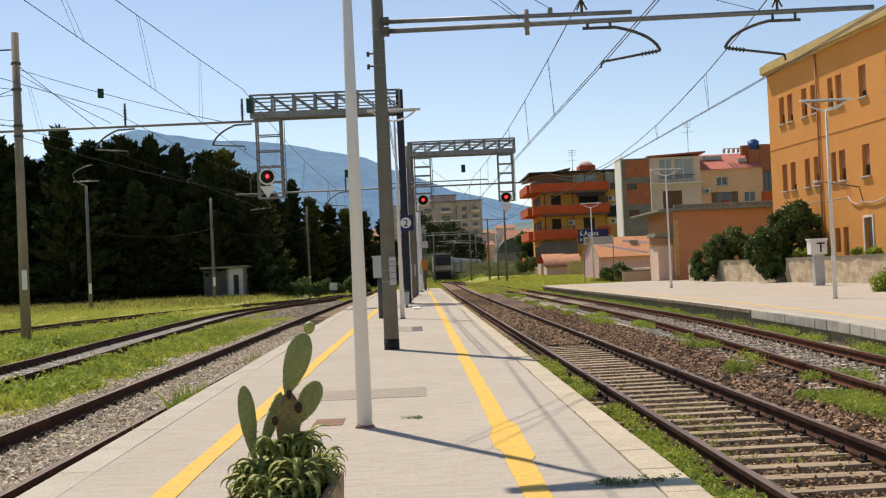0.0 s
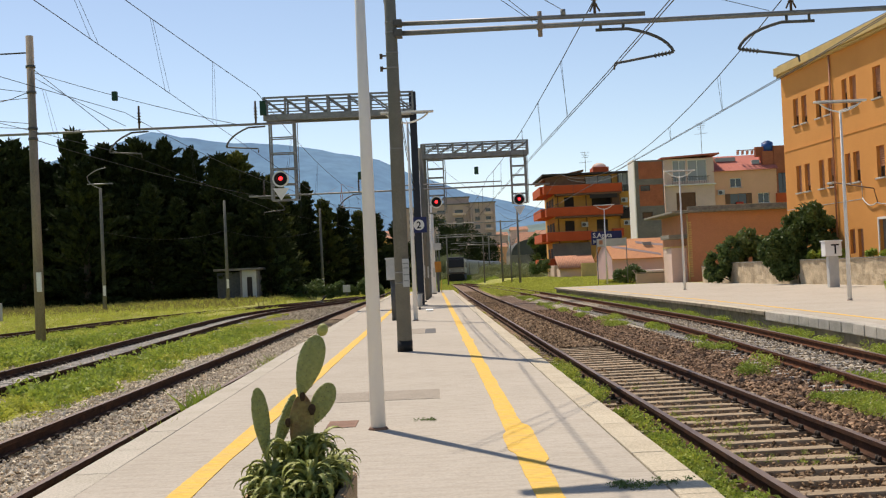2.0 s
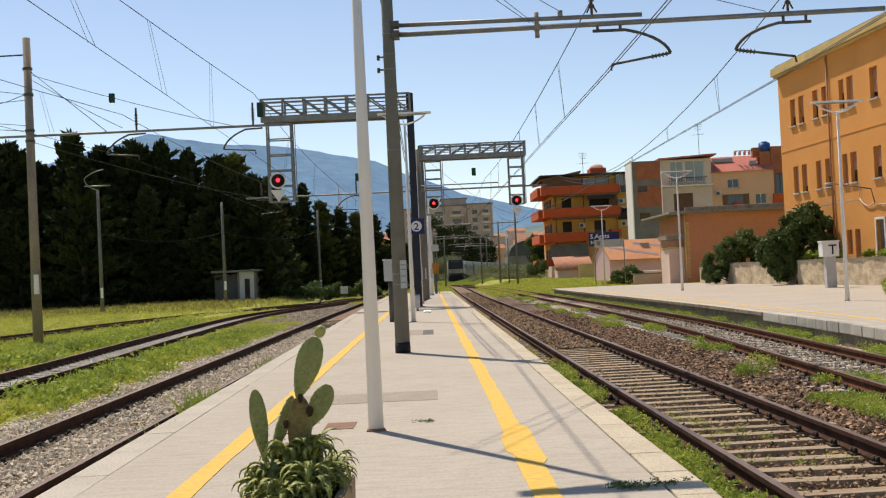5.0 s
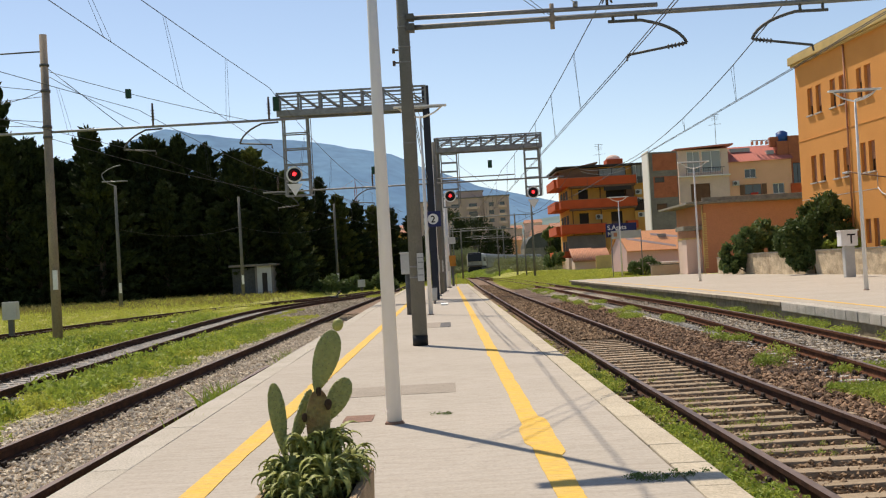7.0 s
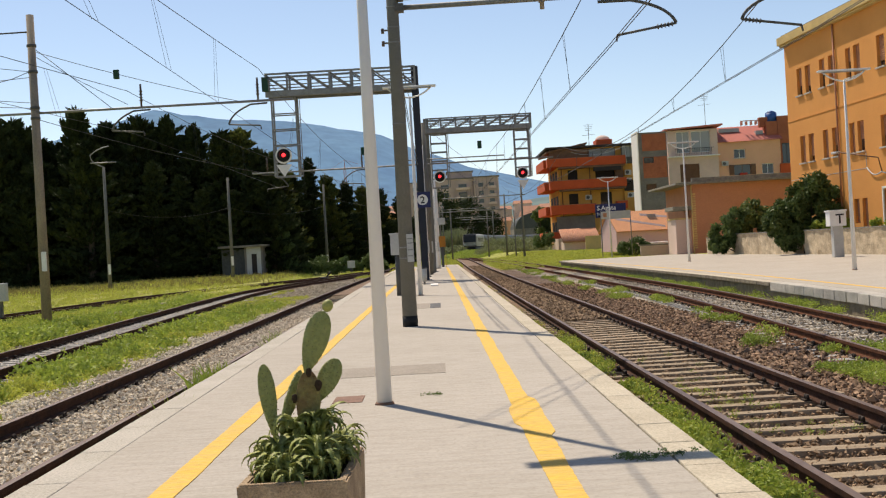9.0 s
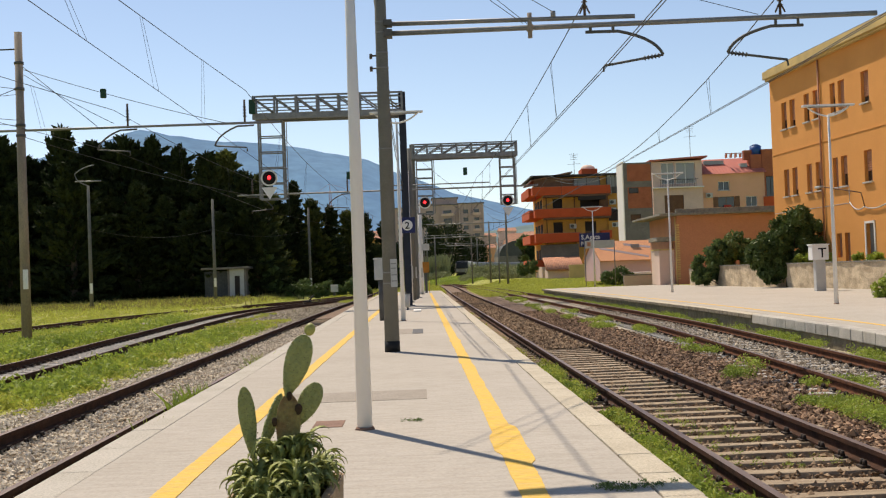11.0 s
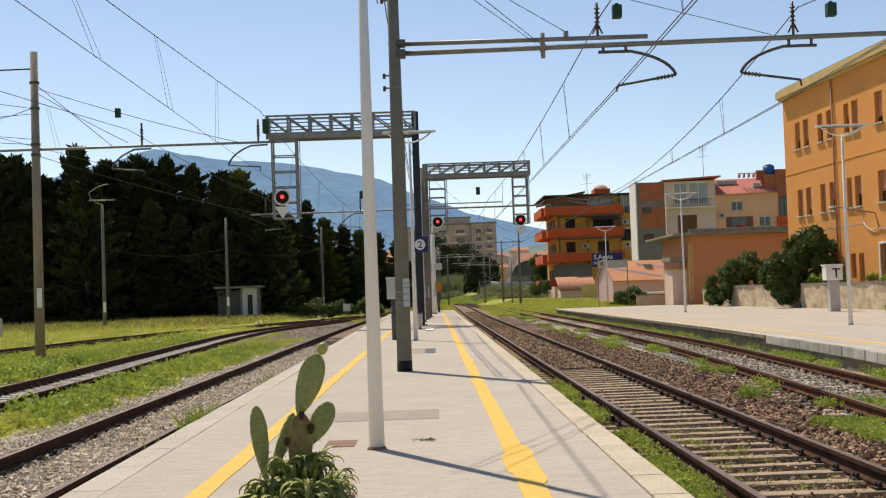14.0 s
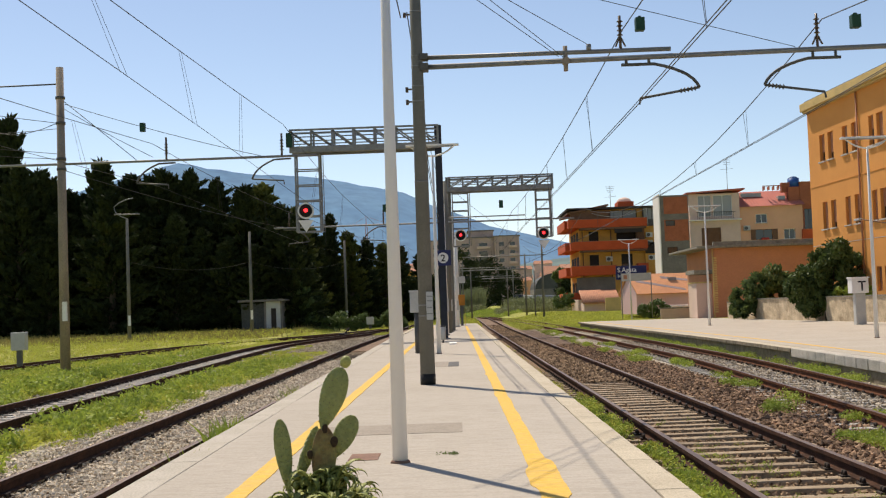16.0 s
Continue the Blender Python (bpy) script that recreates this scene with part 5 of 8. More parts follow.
def garage():
    t = thing("low_building", pose(19.95, 94, 0), "brown-orange plastered low building with a flat concrete roof", "building")
    hull(t, 9.2, 11.0, 5.35, 0.3, "garage_wall", [(-0.001 + 5.8, 6.6, 0.6, 2.2)])
    bm = B(); box(bm, -1.4, -0.6, 5.35, 9.7, 11.6, 5.52, 0.02); part("roof_slab", bm, "old_concrete", t, "overhanging weathered concrete roof slab")
    bm = B(); box(bm, -0.05, -0.12, 5.52, 9.3, 0.12, 5.85, 0.02); part("parapet", bm, "old_concrete", t)
    for k in range(24):
        bm = B(); box(bm, -0.10, -0.02, 0.4 + k * 0.18, 0.20, -0.004, 0.52 + k * 0.18)
        part("quoin", bm, "cornice", t)
    bm = B(); box(bm, -1.55, 0.2, 3.4, 0, 3.6, 3.72, 0.02); part("canopy", bm, "old_concrete", t)
    bm = B(); box(bm, -1.2, 1.2, 0, 0, 4.5, 2.7, 0.02); part("porch", bm, "white_wall", t)
    bm = B(); box(bm, -1.24, 1.16, 2.7, 0.0, 4.55, 2.82); part("porch_roof", bm, "cornice", t)
    window(t, 5.8, 6.6, 0.6, 2.2, 0.3)
    bm = B(); rod(bm, (-0.12, -0.1, 0), (-0.12, -0.1, 5.3), 0.05, n=8); part("downpipe", bm, "cornice", t)


def balcony(parent, x0, x1, y0, z0, z1, material="red_balcony", rail_top=False):
    bm = B(); box(bm, x0, y0, z0, x1, 0.0, z0 + 0.16, 0.02)
    b = part("balcony", bm, "red_balcony", parent)
    bm = B()
    box(bm, x0, y0, z0 + 0.16, x1, y0 + 0.1, z1, 0.015); box(bm, x0, y0 + 0.1, z0 + 0.16, x0 + 0.1, 0, z1); box(bm, x1 - 0.1, y0 + 0.1, z0 + 0.16, x1, 0, z1)
    part("parapet", bm, material, b, "orange-red balcony parapet")
    bm = B()
    box(bm, x0 - 0.04, y0 - 0.04, z1, x1 + 0.04, y0 + 0.14, z1 + 0.05)
    part("coping", bm, "tile_roof", b)
    return b


def aircon(parent, x, z):
    bm = B(); box(bm, x - 0.4, -0.36, z, x + 0.4, -0.02, z + 0.6, 0.02)
    a = part("aircon_unit", bm, "umbrella", parent, "white air-conditioning unit")
    bm = B(); rod(bm, (x - 0.1, -0.375, z + 0.3), (x - 0.1, -0.361, z + 0.3), 0.22, n=18)
    part("fan_grille", bm, "grey_steel", a)


def antenna(x, y, z, h, label="thin rooftop television aerial"):
    t = thing("tv_aerial", pose(x, y, z), label, "aerial", "rooftop aerials")
    bm = B(); rod(bm, (0, 0, 0), (0, 0, h), 0.03, n=6); part("mast", bm, "grey_steel", t)
    bm = B()
    for k in range(4):
        rod(bm, (-0.55 + 0.05 * k, 0, h - 0.1 - k * 0.22), (0.55 - 0.05 * k, 0, h - 0.1 - k * 0.22), 0.018, n=5)
    rod(bm, (0, -0.5, h - 1.2), (0, 0.5, h - 1.2), 0.02, n=5); rod(bm, (-0.8, 0, h - 1.4), (0.8, 0, h - 1.3), 0.018, n=5)
    part("dipoles", bm, "grey_steel", t)


def condo():
    t = thing("apartment_house", pose(15.4, 150, 0.6), "yellow apartment house with orange-red balconies", "apartment house")
    z = lambda v: v - 0.6
    holes = [(1.2, 2.4, z(8.15), z(10.25)), (4.6, 7.0, z(8.15), z(10.15)), (1.2, 2.35, z(5.2), z(7.35)), (5.1, 6.5, z(5.2), z(7.35)), (1.2, 2.4, z(2.2), z(3.9)), (1.2, 3.0, z(10.9), z(12.6)), (3.8, 7.2, z(10.9), z(12.75))]
    hull(t, 9.5, 13.0, z(12.9), 0.35, "yellow_wall", holes)
    for i, o in enumerate(holes):
        window(t, *o, 0.35, "curtain_pane" if i == 6 else "pane", "shutter_dark", "shutter_dark" if i < 5 else None, 0.55, False)
    balcony(t, -1.4, 8.2, -1.5, z(10.65), z(11.65)); balcony(t, -1.2, 8.2, -1.5, z(7.9), z(8.95)); balcony(t, -1.2, 4.3, -1.5, z(4.85), z(5.95)); balcony(t, 6.9, 8.2, -1.4, z(5.2), z(6.1))
    for zz in (10.65, 7.9, 4.85, 1.7):
        bm = B(); box(bm, -1.7, 0.5, z(zz), 0.0, 11.5, z(zz) + 0.16, 0.02); s = part("balcony", bm, "red_balcony", t)
        bm = B(); box(bm, -1.7, 0.5, z(zz) + 0.16, -1.6, 11.5, z(zz) + 1.05); box(bm, -1.6, 0.5, z(zz) + 0.16, 0, 0.6, z(zz) + 1.05); part("parapet", bm, "red_balcony", s)
        # dark panels standing in for the shade behind the side balconies
        for y in (1.2, 4.6, 8.0):
            bm = B(); box(bm, -0.06, y, z(zz) + 0.16, -0.004, y + 2.2, z(zz) + 2.35); part("balcony_door", bm, "shutter_dark", t)
    # dark brown strips imitate the shade under the upper front balconies
    for zz in (10.4, 7.65):
        bm = B(); box(bm, -0.02, -1.48, z(zz), 8.1, -0.01, z(zz) + 0.22, 0.01); part("balcony_soffit", bm, "wood_brown", t)
    for x in (0.4, 3.9):
        bm = B(); rod(bm, (x, -0.08, z(4.6)), (x, -0.08, z(12.8)), 0.06, n=8); part("downpipe", bm, "wood_brown", t)
    # dark panel in place of the shaded loggia
    bm = B(); box(bm, 8.02, -0.36, z(7.3), 9.48, -0.304, z(8.7), 0.01); part("loggia_screen", bm, "shutter_dark", t)
    bm = B(); box(bm, -0.5, -0.36, z(3.0), 4.2, -0.05, z(4.6), 0.02); part("base_band", bm, "bare_concrete", t)
    bm = B(); box(bm, -1.5, -1.3, z(12.9), 9.7, 13.2, z(13.12), 0.02); part("roof_slab", bm, "shutter_dark", t, "dark overhanging roof slab")
    bm = B()
    v = [bm.verts.new(q) for q in ((-1.5, -1.3, z(12.4)), (3.6, -1.3, z(13.3)), (3.6, 10, z(13.3)), (-1.5, 10, z(12.4)), (-1.5, -1.3, z(12.55)), (3.6, -1.3, z(13.5)), (3.6, 10, z(13.5)), (-1.5, 10, z(12.55)))]
    for q in ((0, 3, 2, 1), (4, 5, 6, 7), (0, 1, 5, 4), (1, 2, 6, 5), (2, 3, 7, 6), (3, 0, 4, 7)):
        bm.faces.new([v[i] for i in q])
    part("sloping_roof", bm, "wood_brown", t)
    bm = B(); box(bm, 5.2, 2, z(13.12), 7.2, 5, z(14.0), 0.02); s = part("stair_tower", bm, "red_balcony", t)
    bm = B(); bmesh.ops.create_uvsphere(bm, u_segments=20, v_segments=10, radius=1.0)
    for v in bm.verts:
        v.co = Vector((6.2 + v.co.x * 0.95, 3.4 + v.co.y * 0.9, z(14.0) + max(0, v.co.z) * 0.62))
    part("dome_vent", bm, "white_wall", s)
    bm = B(); box(bm, 8.0, -0.02, z(5.0), 9.5, -0.30, z(8.9), 0.02); part("side_bay", bm, "yellow_wall", t)
    bm = B(); box(bm, 7.9, -0.02, z(10.7), 9.5, -0.4, z(13.1), 0.02); s = part("glazed_loggia", bm, "grey_steel", t)
    bm = B()
    for k in range(3):
        box(bm, 8.0 + k * 0.5, -0.42, z(11.5), 8.42 + k * 0.5, -0.405, z(12.9))
    part("pane", bm, "curtain_pane", s)
    aircon(t, 8.6, z(9.3)); aircon(t, 8.6, z(8.3)); aircon(t, 3.6, z(6.5)); aircon(t, 8.8, z(6.5))
    bm = B(); tube(bm, curve((1.5, -1.6, z(12.4)), (4.5, -2.0, z(11.2)), (8.2, -1.6, z(12.8)), 10), 0.025, 5); tube(bm, [Vector((8.2, -1.6, z(12.8))), Vector((8.3, -1.5, z(10.5)))], 0.03, 5); part("hanging_cable", bm, "cabinet", t)
    bm = B(); box(bm, -0.9, -5, -1.2, 0.1, 3.0, 1.3, 0.02); part("side_wall", bm, "white_wall", t)
    # brown panel whose dark colour imitates the recessed attic's shade
    bm = B(); box(bm, -1.1, -0.9, z(11.66), 3.7, -0.75, z(12.75), 0.02); part("attic_screen", bm, "wood_brown", t, "dark brown panel standing in for the shaded attic recess")
    bm = B(); box(bm, 4.2, -1.45, z(9.9), 7.6, -1.3, z(10.6), 0.03); part("awning", bm, "shutter_dark", t, "rolled dark awning")
    bm = B(); box(bm, 7.0, -0.5, z(8.95), 8.0, -0.02, z(10.6), 0.02); part("service_shaft", bm, "wood_brown", t)
    antenna(19.7, 152, 13.1, 2.9)


def brick_block():
    t = thing("unfinished_block", pose(23.12, 136.0, 0.68) @ Matrix.Scale(0.906, 4), "unplastered brick and concrete block with a white end wall", "building")
    z = lambda v: v - 0.6
    holes = [(0.6, 1.8, z(10.6), z(11.3)), (0.7, 2.0, z(7.2), z(8.0)), (1.0, 2.2, z(3.2), z(4.4))]
    hull(t, 3.5, 4.4, z(14.4), 0.3, "bare_concrete", holes)
    for o in holes:
        window(t, *o, 0.3, "pane", "shutter_dark", None, 0, False)
    for z0, z1 in ((12.1, 14.2), (8.75, 11.35)):
        bm = B(); wall_panel(bm, 2.95, z1 - z0, 0.02, [(0.6 - 0.45, 1.8 - 0.45, z(10.6) - z(z0), z(11.3) - z(z0))] if z0 < 10 else [])
        part("brick_infill", bm, "brick", t, "bare hollow-brick infill panel", False, pose(0.45, -0.023, z(z0)))
    bm = B(); box(bm, -0.14, -0.03, 0, -0.004, 4.4, z(14.6), 0.02); part("end_wall", bm, "bright_wall", t, "tall white plastered end wall")


def houses():
    t = thing("town_house", pose(29.1, 150, 0.0), "pale plastered town house with a glazed top loggia", "house")
    holes = [(1.1, 2.7, 11.6, 14.2), (2.95, 5.3, 11.6, 14.2), (1.4, 3.8, 8.0, 10.2), (0.3, 1.3, 5.5, 7.3)]
    hull(t, 6.2, 11.0, 14.2 + 0.2, 0.3, "white_wall", holes)
    for i, o in enumerate(holes):
        window(t, *o, 0.3, "curtain_pane" if i < 2 else "pane", "white_paint", "wood_brown" if i == 2 else None, 1.0, False)
    bm = B(); box(bm, -0.3, -0.5, 11.05, 6.3, 0, 11.2, 0.02); part("ledge", bm, "bright_wall", t)
    bm = B()
    for k in range(22):
        rod(bm, (0.9 + k * 0.21, -0.4, 11.2), (0.9 + k * 0.21, -0.4, 12.1), 0.018, n=5)
    rod(bm, (0.8, -0.4, 12.1), (5.6, -0.4, 12.1), 0.03, n=6); part("railing", bm, "black", t)
    bm = B()
    v = [bm.verts.new(q) for q in ((-0.4, -0.6, 14.42), (6.8, -0.6, 14.75), (6.8, 11.3, 14.6), (-0.4, 11.3, 14.3))]
    w = [bm.verts.new((q.co.x, q.co.y, q.co.z + 0.18)) for q in v]
    bm.faces.new(v[::-1]); bm.faces.new(w)
    for i in range(4):
        bm.faces.new((v[i], v[(i + 1) % 4], w[(i + 1) % 4], w[i]))
    part("roof", bm, "red_roof", t)
    antenna(34.6, 153, 14.75, 4.3)
    t = thing("town_house", pose(35.3, 150.3, 0.0), "peach plastered town house with a red metal roof", "house")
    holes = [(2.0, 3.4, 10.6, 11.7), (1.9, 4.0, 8.5, 9.8), (5.4, 6.8, 8.5, 9.75)]
    hull(t, 7.8, 9.0, 12.7, 0.3, "peach_wall", holes)
    for i, o in enumerate(holes):
        window(t, *o, 0.3, "pane", "white_paint" if i != 1 else "wood_brown", None, 0, i != 1)
    bm = B(); box(bm, 1.3, -0.1, 8.5, 1.9, -0.03, 9.8, 0.01); part("shutter", bm, "wood_brown", t); bm = B(); box(bm, 4.0, -0.1, 8.5, 4.6, -0.03, 9.8, 0.01); part("shutter", bm, "wood_brown", t)
    bm = B(); box(bm, 2.6, -0.2, 8.5, 3.5, -0.02, 8.75, 0.04); part("laundry", bm, "red_flower", t, "red laundry over the window ledge")
    aircon(t, 0.8, 9.7)
    bm = B()
    v = [bm.verts.new(q) for q in ((-0.2, -0.4, 12.6), (8.0, -0.4, 12.7), (8.0, 4.2, 14.9), (-0.2, 4.2, 14.8), (-0.2, 9.3, 12.6), (8.0, 9.3, 12.7))]
    bm.faces.new((v[0], v[1], v[2], v[3])); bm.faces.new((v[3], v[2], v[5], v[4])); bm.faces.new((v[0], v[3], v[4])); bm.faces.new((v[1], v[5], v[2]))
    r = part("roof", bm, "red_roof", t, "ribbed red metal roof")
    bm = B()
    for k in range(20):
        x = 0.0 + k * 0.41
        rod(bm, (x, -0.4, 12.64), (x, 4.2, 14.85), 0.03, n=5)
    part("ribs", bm, "red_roof", r)
    for x0, x1, s in ((0.9, 3.4, 0.62), (5.2, 6.1, 0.35)):
        bm = B(); y = 4.2 * s - 0.2
        box(bm, x0, y, 12.68 + 2.2 * (y + 0.4) / 4.6, x1, y + 0.9, 12.75 + 2.2 * (y + 1.3) / 4.6, 0.02)
        part("skylight", bm, "curtain_pane", r)
    t = thing("water_tank", pose(42.6, 152, 0), "blue plastic water tank on a brown roof frame", "water tank")
    bm = B(); rod(bm, (0, 0, 15.0), (0, 0, 16.1), 0.75, 0.70, 20); rod(bm, (0, 0, 16.1), (0, 0, 16.35), 0.70, 0.25, 20); part("tank", bm, "tank_blue", t)
    bm = B()
    for k in range(6):
        box(bm, -3.8 + k * 0.6, -0.5, 14.75, -3.7 + k * 0.6, 0.4, 15.2)
    box(bm, -4.0, -0.5, 15.2, 0.5, -0.42, 15.3); box(bm, -1.6, -0.4, 14.4, -0.4, 0.4, 15.6, 0.03); box(bm, -0.9, -0.9, 0, 0.9, 0.9, 15.0); part("stand", bm, "brick", t)
    t = thing("town_house", pose(43.1, 151, 0), "brown unplastered house behind the station", "house")
    hull(t, 6.5, 8.0, 15.6, 0.3, "brick", [(0.4, 1.6, 9.0, 12.2)])
    window(t, 0.4, 1.6, 9.0, 12.2, 0.3, "pane", "shutter_dark", None, 0, False)
    balcony(t, -0.2, 3.0, -1.0, 8.4, 9.6)


def pink_house():
    t = thing("small_house", pose(16.55, 112, 0.3, 0, 0, 12), "pink gabled small house with an orange sheet roof", "house")
    bm = B()
    prof = [(0.0, 0.0), (0.0, 2.0), (2.1, 3.5), (4.2, 2.0), (4.2, 0.0)]
    a = [bm.verts.new((0.0, y, z)) for y, z in prof]; b = [bm.verts.new((6.6, y, z)) for y, z in prof]
    bm.faces.new(a[::-1]); bm.faces.new(b)
    for i in range(5):
        bm.faces.new((a[i], a[(i + 1) % 5], b[(i + 1) % 5], b[i]))
    bmesh.ops.recalc_face_normals(bm, faces=bm.faces)
    part("wall_shell", bm, "pink_wall", t)
    for s, y0, y1 in ((1, -0.45, 2.1), (-1, 4.65, 2.1)):
        bm = B()
        v = [bm.verts.new(q) for q in ((-0.12, y0, 1.75), (6.8, y0, 1.75), (6.8, y1, 3.62), (-0.12, y1, 3.62))]
        w = [bm.verts.new(q.co + Vector((0, 0, 0.1))) for q in v]
        bm.faces.new(v[::-1]); bm.faces.new(w)
        for i in range(4):
            bm.faces.new((v[i], v[(i + 1) % 4], w[(i + 1) % 4], w[i]))
        bmesh.ops.recalc_face_normals(bm, faces=bm.faces)
        r = part("roof_slope", bm, "orange_roof", t, "orange sheet roof slope")
        if s > 0:
            # two grey diagonal stripes laid just above the roof slope
            for xa, xb, fa, fb in ((0.4, 4.8, 0.58, 0.10), (3.0, 6.6, 0.74, 0.50)):
                bm = B()
                ring = [(x, y0 + (y1 - y0) * f, 1.85 + 1.87 * f) for x, f in ((xa, fa), (xb, fb), (xb, fb + 0.10), (xa, fa + 0.12))]
                lo, hi = [bm.verts.new(q) for q in ring], [bm.verts.new((q[0], q[1], q[2] + 0.015)) for q in ring]
                bm.faces.new(hi)
                for i in range(4):
                    bm.faces.new((lo[i], lo[(i + 1) % 4], hi[(i + 1) % 4], hi[i]))
                bmesh.ops.recalc_face_normals(bm, faces=bm.faces)
                part("roof_band", bm, "roof_stripe", r, "grey diagonal stripe on the roof")
            bm = B(); box(bm, 3.6, 1.15, 2.98, 4.4, 1.55, 3.34, 0.02); part("skylight", bm, "curtain_pane", r)
    t = thing("boat_hull", pose(20.0, 108, 0.75), "upturned white hull stored by the platform", "boat")
    bm = B(); box(bm, -1.9, -0.4, 0, 2.4, 0.4, 0.28, 0.1); part("hull", bm, "bright_wall", t)
    bm = B(); box(bm, -2.2, -0.5, -0.12, 2.6, 0.5, -0.01, 0.02); part("trestle_top", bm, "wood_brown", t)
    bm = B()
    for x in (-1.6, 2.0):
        box(bm, x - 0.06, -0.3, -0.75, x + 0.06, 0.3, -0.12)
    part("trestle", bm, "wood_brown", t)
    t = thing("low_wall", pose(17.5, 104.8, -0.1), "low pale rendered wall beside the platform", "wall")
    bm = B(); box(bm, 0, 0, 0, 3.4, 0.3, 0.85, 0.02); part("wall_body", bm, "white_wall", t)
    bm = B(); box(bm, -0.05, -0.05, 0.85, 3.45, 0.35, 0.95, 0.02); part("wall_coping", bm, "old_concrete", t)
    t = thing("shed", pose(14.6, 139.5, 0.7), "low shed with a clay tile roof", "shed")
    bm = B(); box(bm, 0, 0, -0.6, 4.3, 3.5, 0.8); part("wall_shell", bm, "white_wall", t)
    bm = B()
    for k in range(22):
        x = -0.1 + k * 0.2
        rod(bm, (x, -0.4, 0.75), (x, 3.7, 2.2), 0.11, n=8)
    part("tile_roof", bm, "tile_roof", t)
    bm = B(); box(bm, 2.2, -2.0, -0.6, 4.5, -1.7, 1.3, 0.02); part("yard_wall", bm, "cornice", t)
    t = thing("station_sign", pose(14.9, 103, 0), "navy station name sign with white letters on posts", "sign")
    bm = B(); box(bm, -1.35, -0.04, 3.35, 1.25, 0.04, 4.5, 0.01); part("panel", bm, "blue_sign", t)
    lettering("S.Agata", 0.55, M["white_paint"], t, pose(-1.22, -0.045, 3.98, 90, 0, 0), "LEFT")
    lettering("M", 0.45, M["white_paint"], t, pose(-1.22, -0.045, 3.48, 90, 0, 0), "LEFT")
    bm = B(); box(bm, -0.75, -0.042, 3.5, 0.75, -0.0405, 3.72); part("lettering_bar", bm, "white_paint", t)
    bm = B(); box(bm, -0.95, -0.3, 3.2, 1.55, -0.24, 3.85, 0.01); p = part("direction_panel", bm, "cabinet", t, "pale grey direction panel")
    bm = B(); box(bm, -0.75, -0.305, 3.38, -0.45, -0.3005, 3.72); part("pictogram", bm, "shutter_red", p)
    for x in (-0.95, 1.55):
        bm = B(); rod(bm, (x, -0.27, 0), (x, -0.27, 3.9), 0.04, n=8); part("post", bm, "galv", t)


def stone_walls():
    at = lambda y: 25.35 - 0.065 * y
    for y0, y1, h in ((70.3, 84.0, 1.32), (41.0, 69.0, 1.32), (84.6, 88.5, 1.15)):
        t = thing("stone_wall", pose(0, 0, 0), "low weathered rubble garden wall with patchy render", "wall", "garden walls")
        n = int((y1 - y0) / 0.35)
        verts, faces = [], []
        for j in range(n + 1):
            y = y0 + (y1 - y0) * j / n
            for k in range(6):
                z = h * k / 5
                verts.append((at(y) + 0.05 * noise.noise((y * 1.6, z * 2.4, 1.3)) + 0.02 * noise.noise((y * 6, z * 6, 0)), y, z))
            verts += [(at(y) + 0.38, y, h), (at(y) + 0.38, y, 0)]
        for j in range(n):
            for k in range(7):
                faces.append((j * 8 + k, j * 8 + k + 1, j * 8 + 9 + k, j * 8 + 8 + k))
        e = n * 8
        faces += [tuple(range(8)), tuple(range(e + 7, e - 1, -1))]
        ob = new("wall_body", poly("wall_body", verts, faces, "stone_wall", False)); ob.parent = t
        bm = B()
        y = y0
        while y < y1 - 0.2:
            yy = min(y + 1.2, y1)
            v = [(at(y) - 0.05, y + 0.01), (at(y) + 0.42, y + 0.01), (at(yy) + 0.42, yy - 0.01), (at(yy) - 0.05, yy - 0.01)]
            lo = [bm.verts.new((a, b, h + 0.004)) for a, b in v]; hi = [bm.verts.new((a, b, h + 0.07)) for a, b in v]
            bm.faces.new(hi)
            for i in range(4):
                bm.faces.new((lo[i], lo[(i + 1) % 4], hi[(i + 1) % 4], hi[i]))
            y = yy
        bmesh.ops.recalc_face_normals(bm, faces=bm.faces)
        part("wall_coping", bm, "old_concrete", t)
    t = thing("telephone_cabinet", pose(19.3, 58.6, 0), "white cabinet marked T on a concrete pedestal", "cabinet")
    bm = B(); box(bm, -0.24, -0.2, 0, 0.24, 0.2, 1.5, 0.02); part("pedestal", bm, "cabinet", t)
    bm = B(); box(bm, -0.42, -0.32, 1.5, 0.38, 0.32, 2.2, 0.03); part("body", bm, "white_paint", t)
    bm = B(); box(bm, -0.46, -0.36, 2.2, 0.42, 0.36, 2.27, 0.02); part("lid", bm, "white_paint", t)
    lettering("T", 0.66, M["black"], t, pose(0.06, -0.325, 1.62, 90, 0, 0))
    t = thing("notice_board", pose(14.35, 36.5, 0), "brown post with a small white pictogram sign", "sign")
    bm = B(); box(bm, -0.1, -0.06, 0, 0.3, 0.06, 1.65, 0.01); part("post", bm, "wood_brown", t)
    bm = B(); box(bm, -0.12, -0.08, 1.65, 0.62, 0.08, 2.3, 0.01); p = part("panel", bm, "white_paint", t)
    bm = B(); rod(bm, (0.28, -0.09, 1.98), (0.28, -0.081, 1.98), 0.24, n=24); q = part("ring", bm, "shutter_red", p)
    bm = B(); rod(bm, (0.28, -0.098, 1.98), (0.28, -0.091, 1.98), 0.18, n=24); part("ring_face", bm, "white_paint", p)
    bm = B(); box(bm, 0.22, -0.104, 1.86, 0.34, -0.099, 2.1); part("pictogram_bar", bm, "black", p)


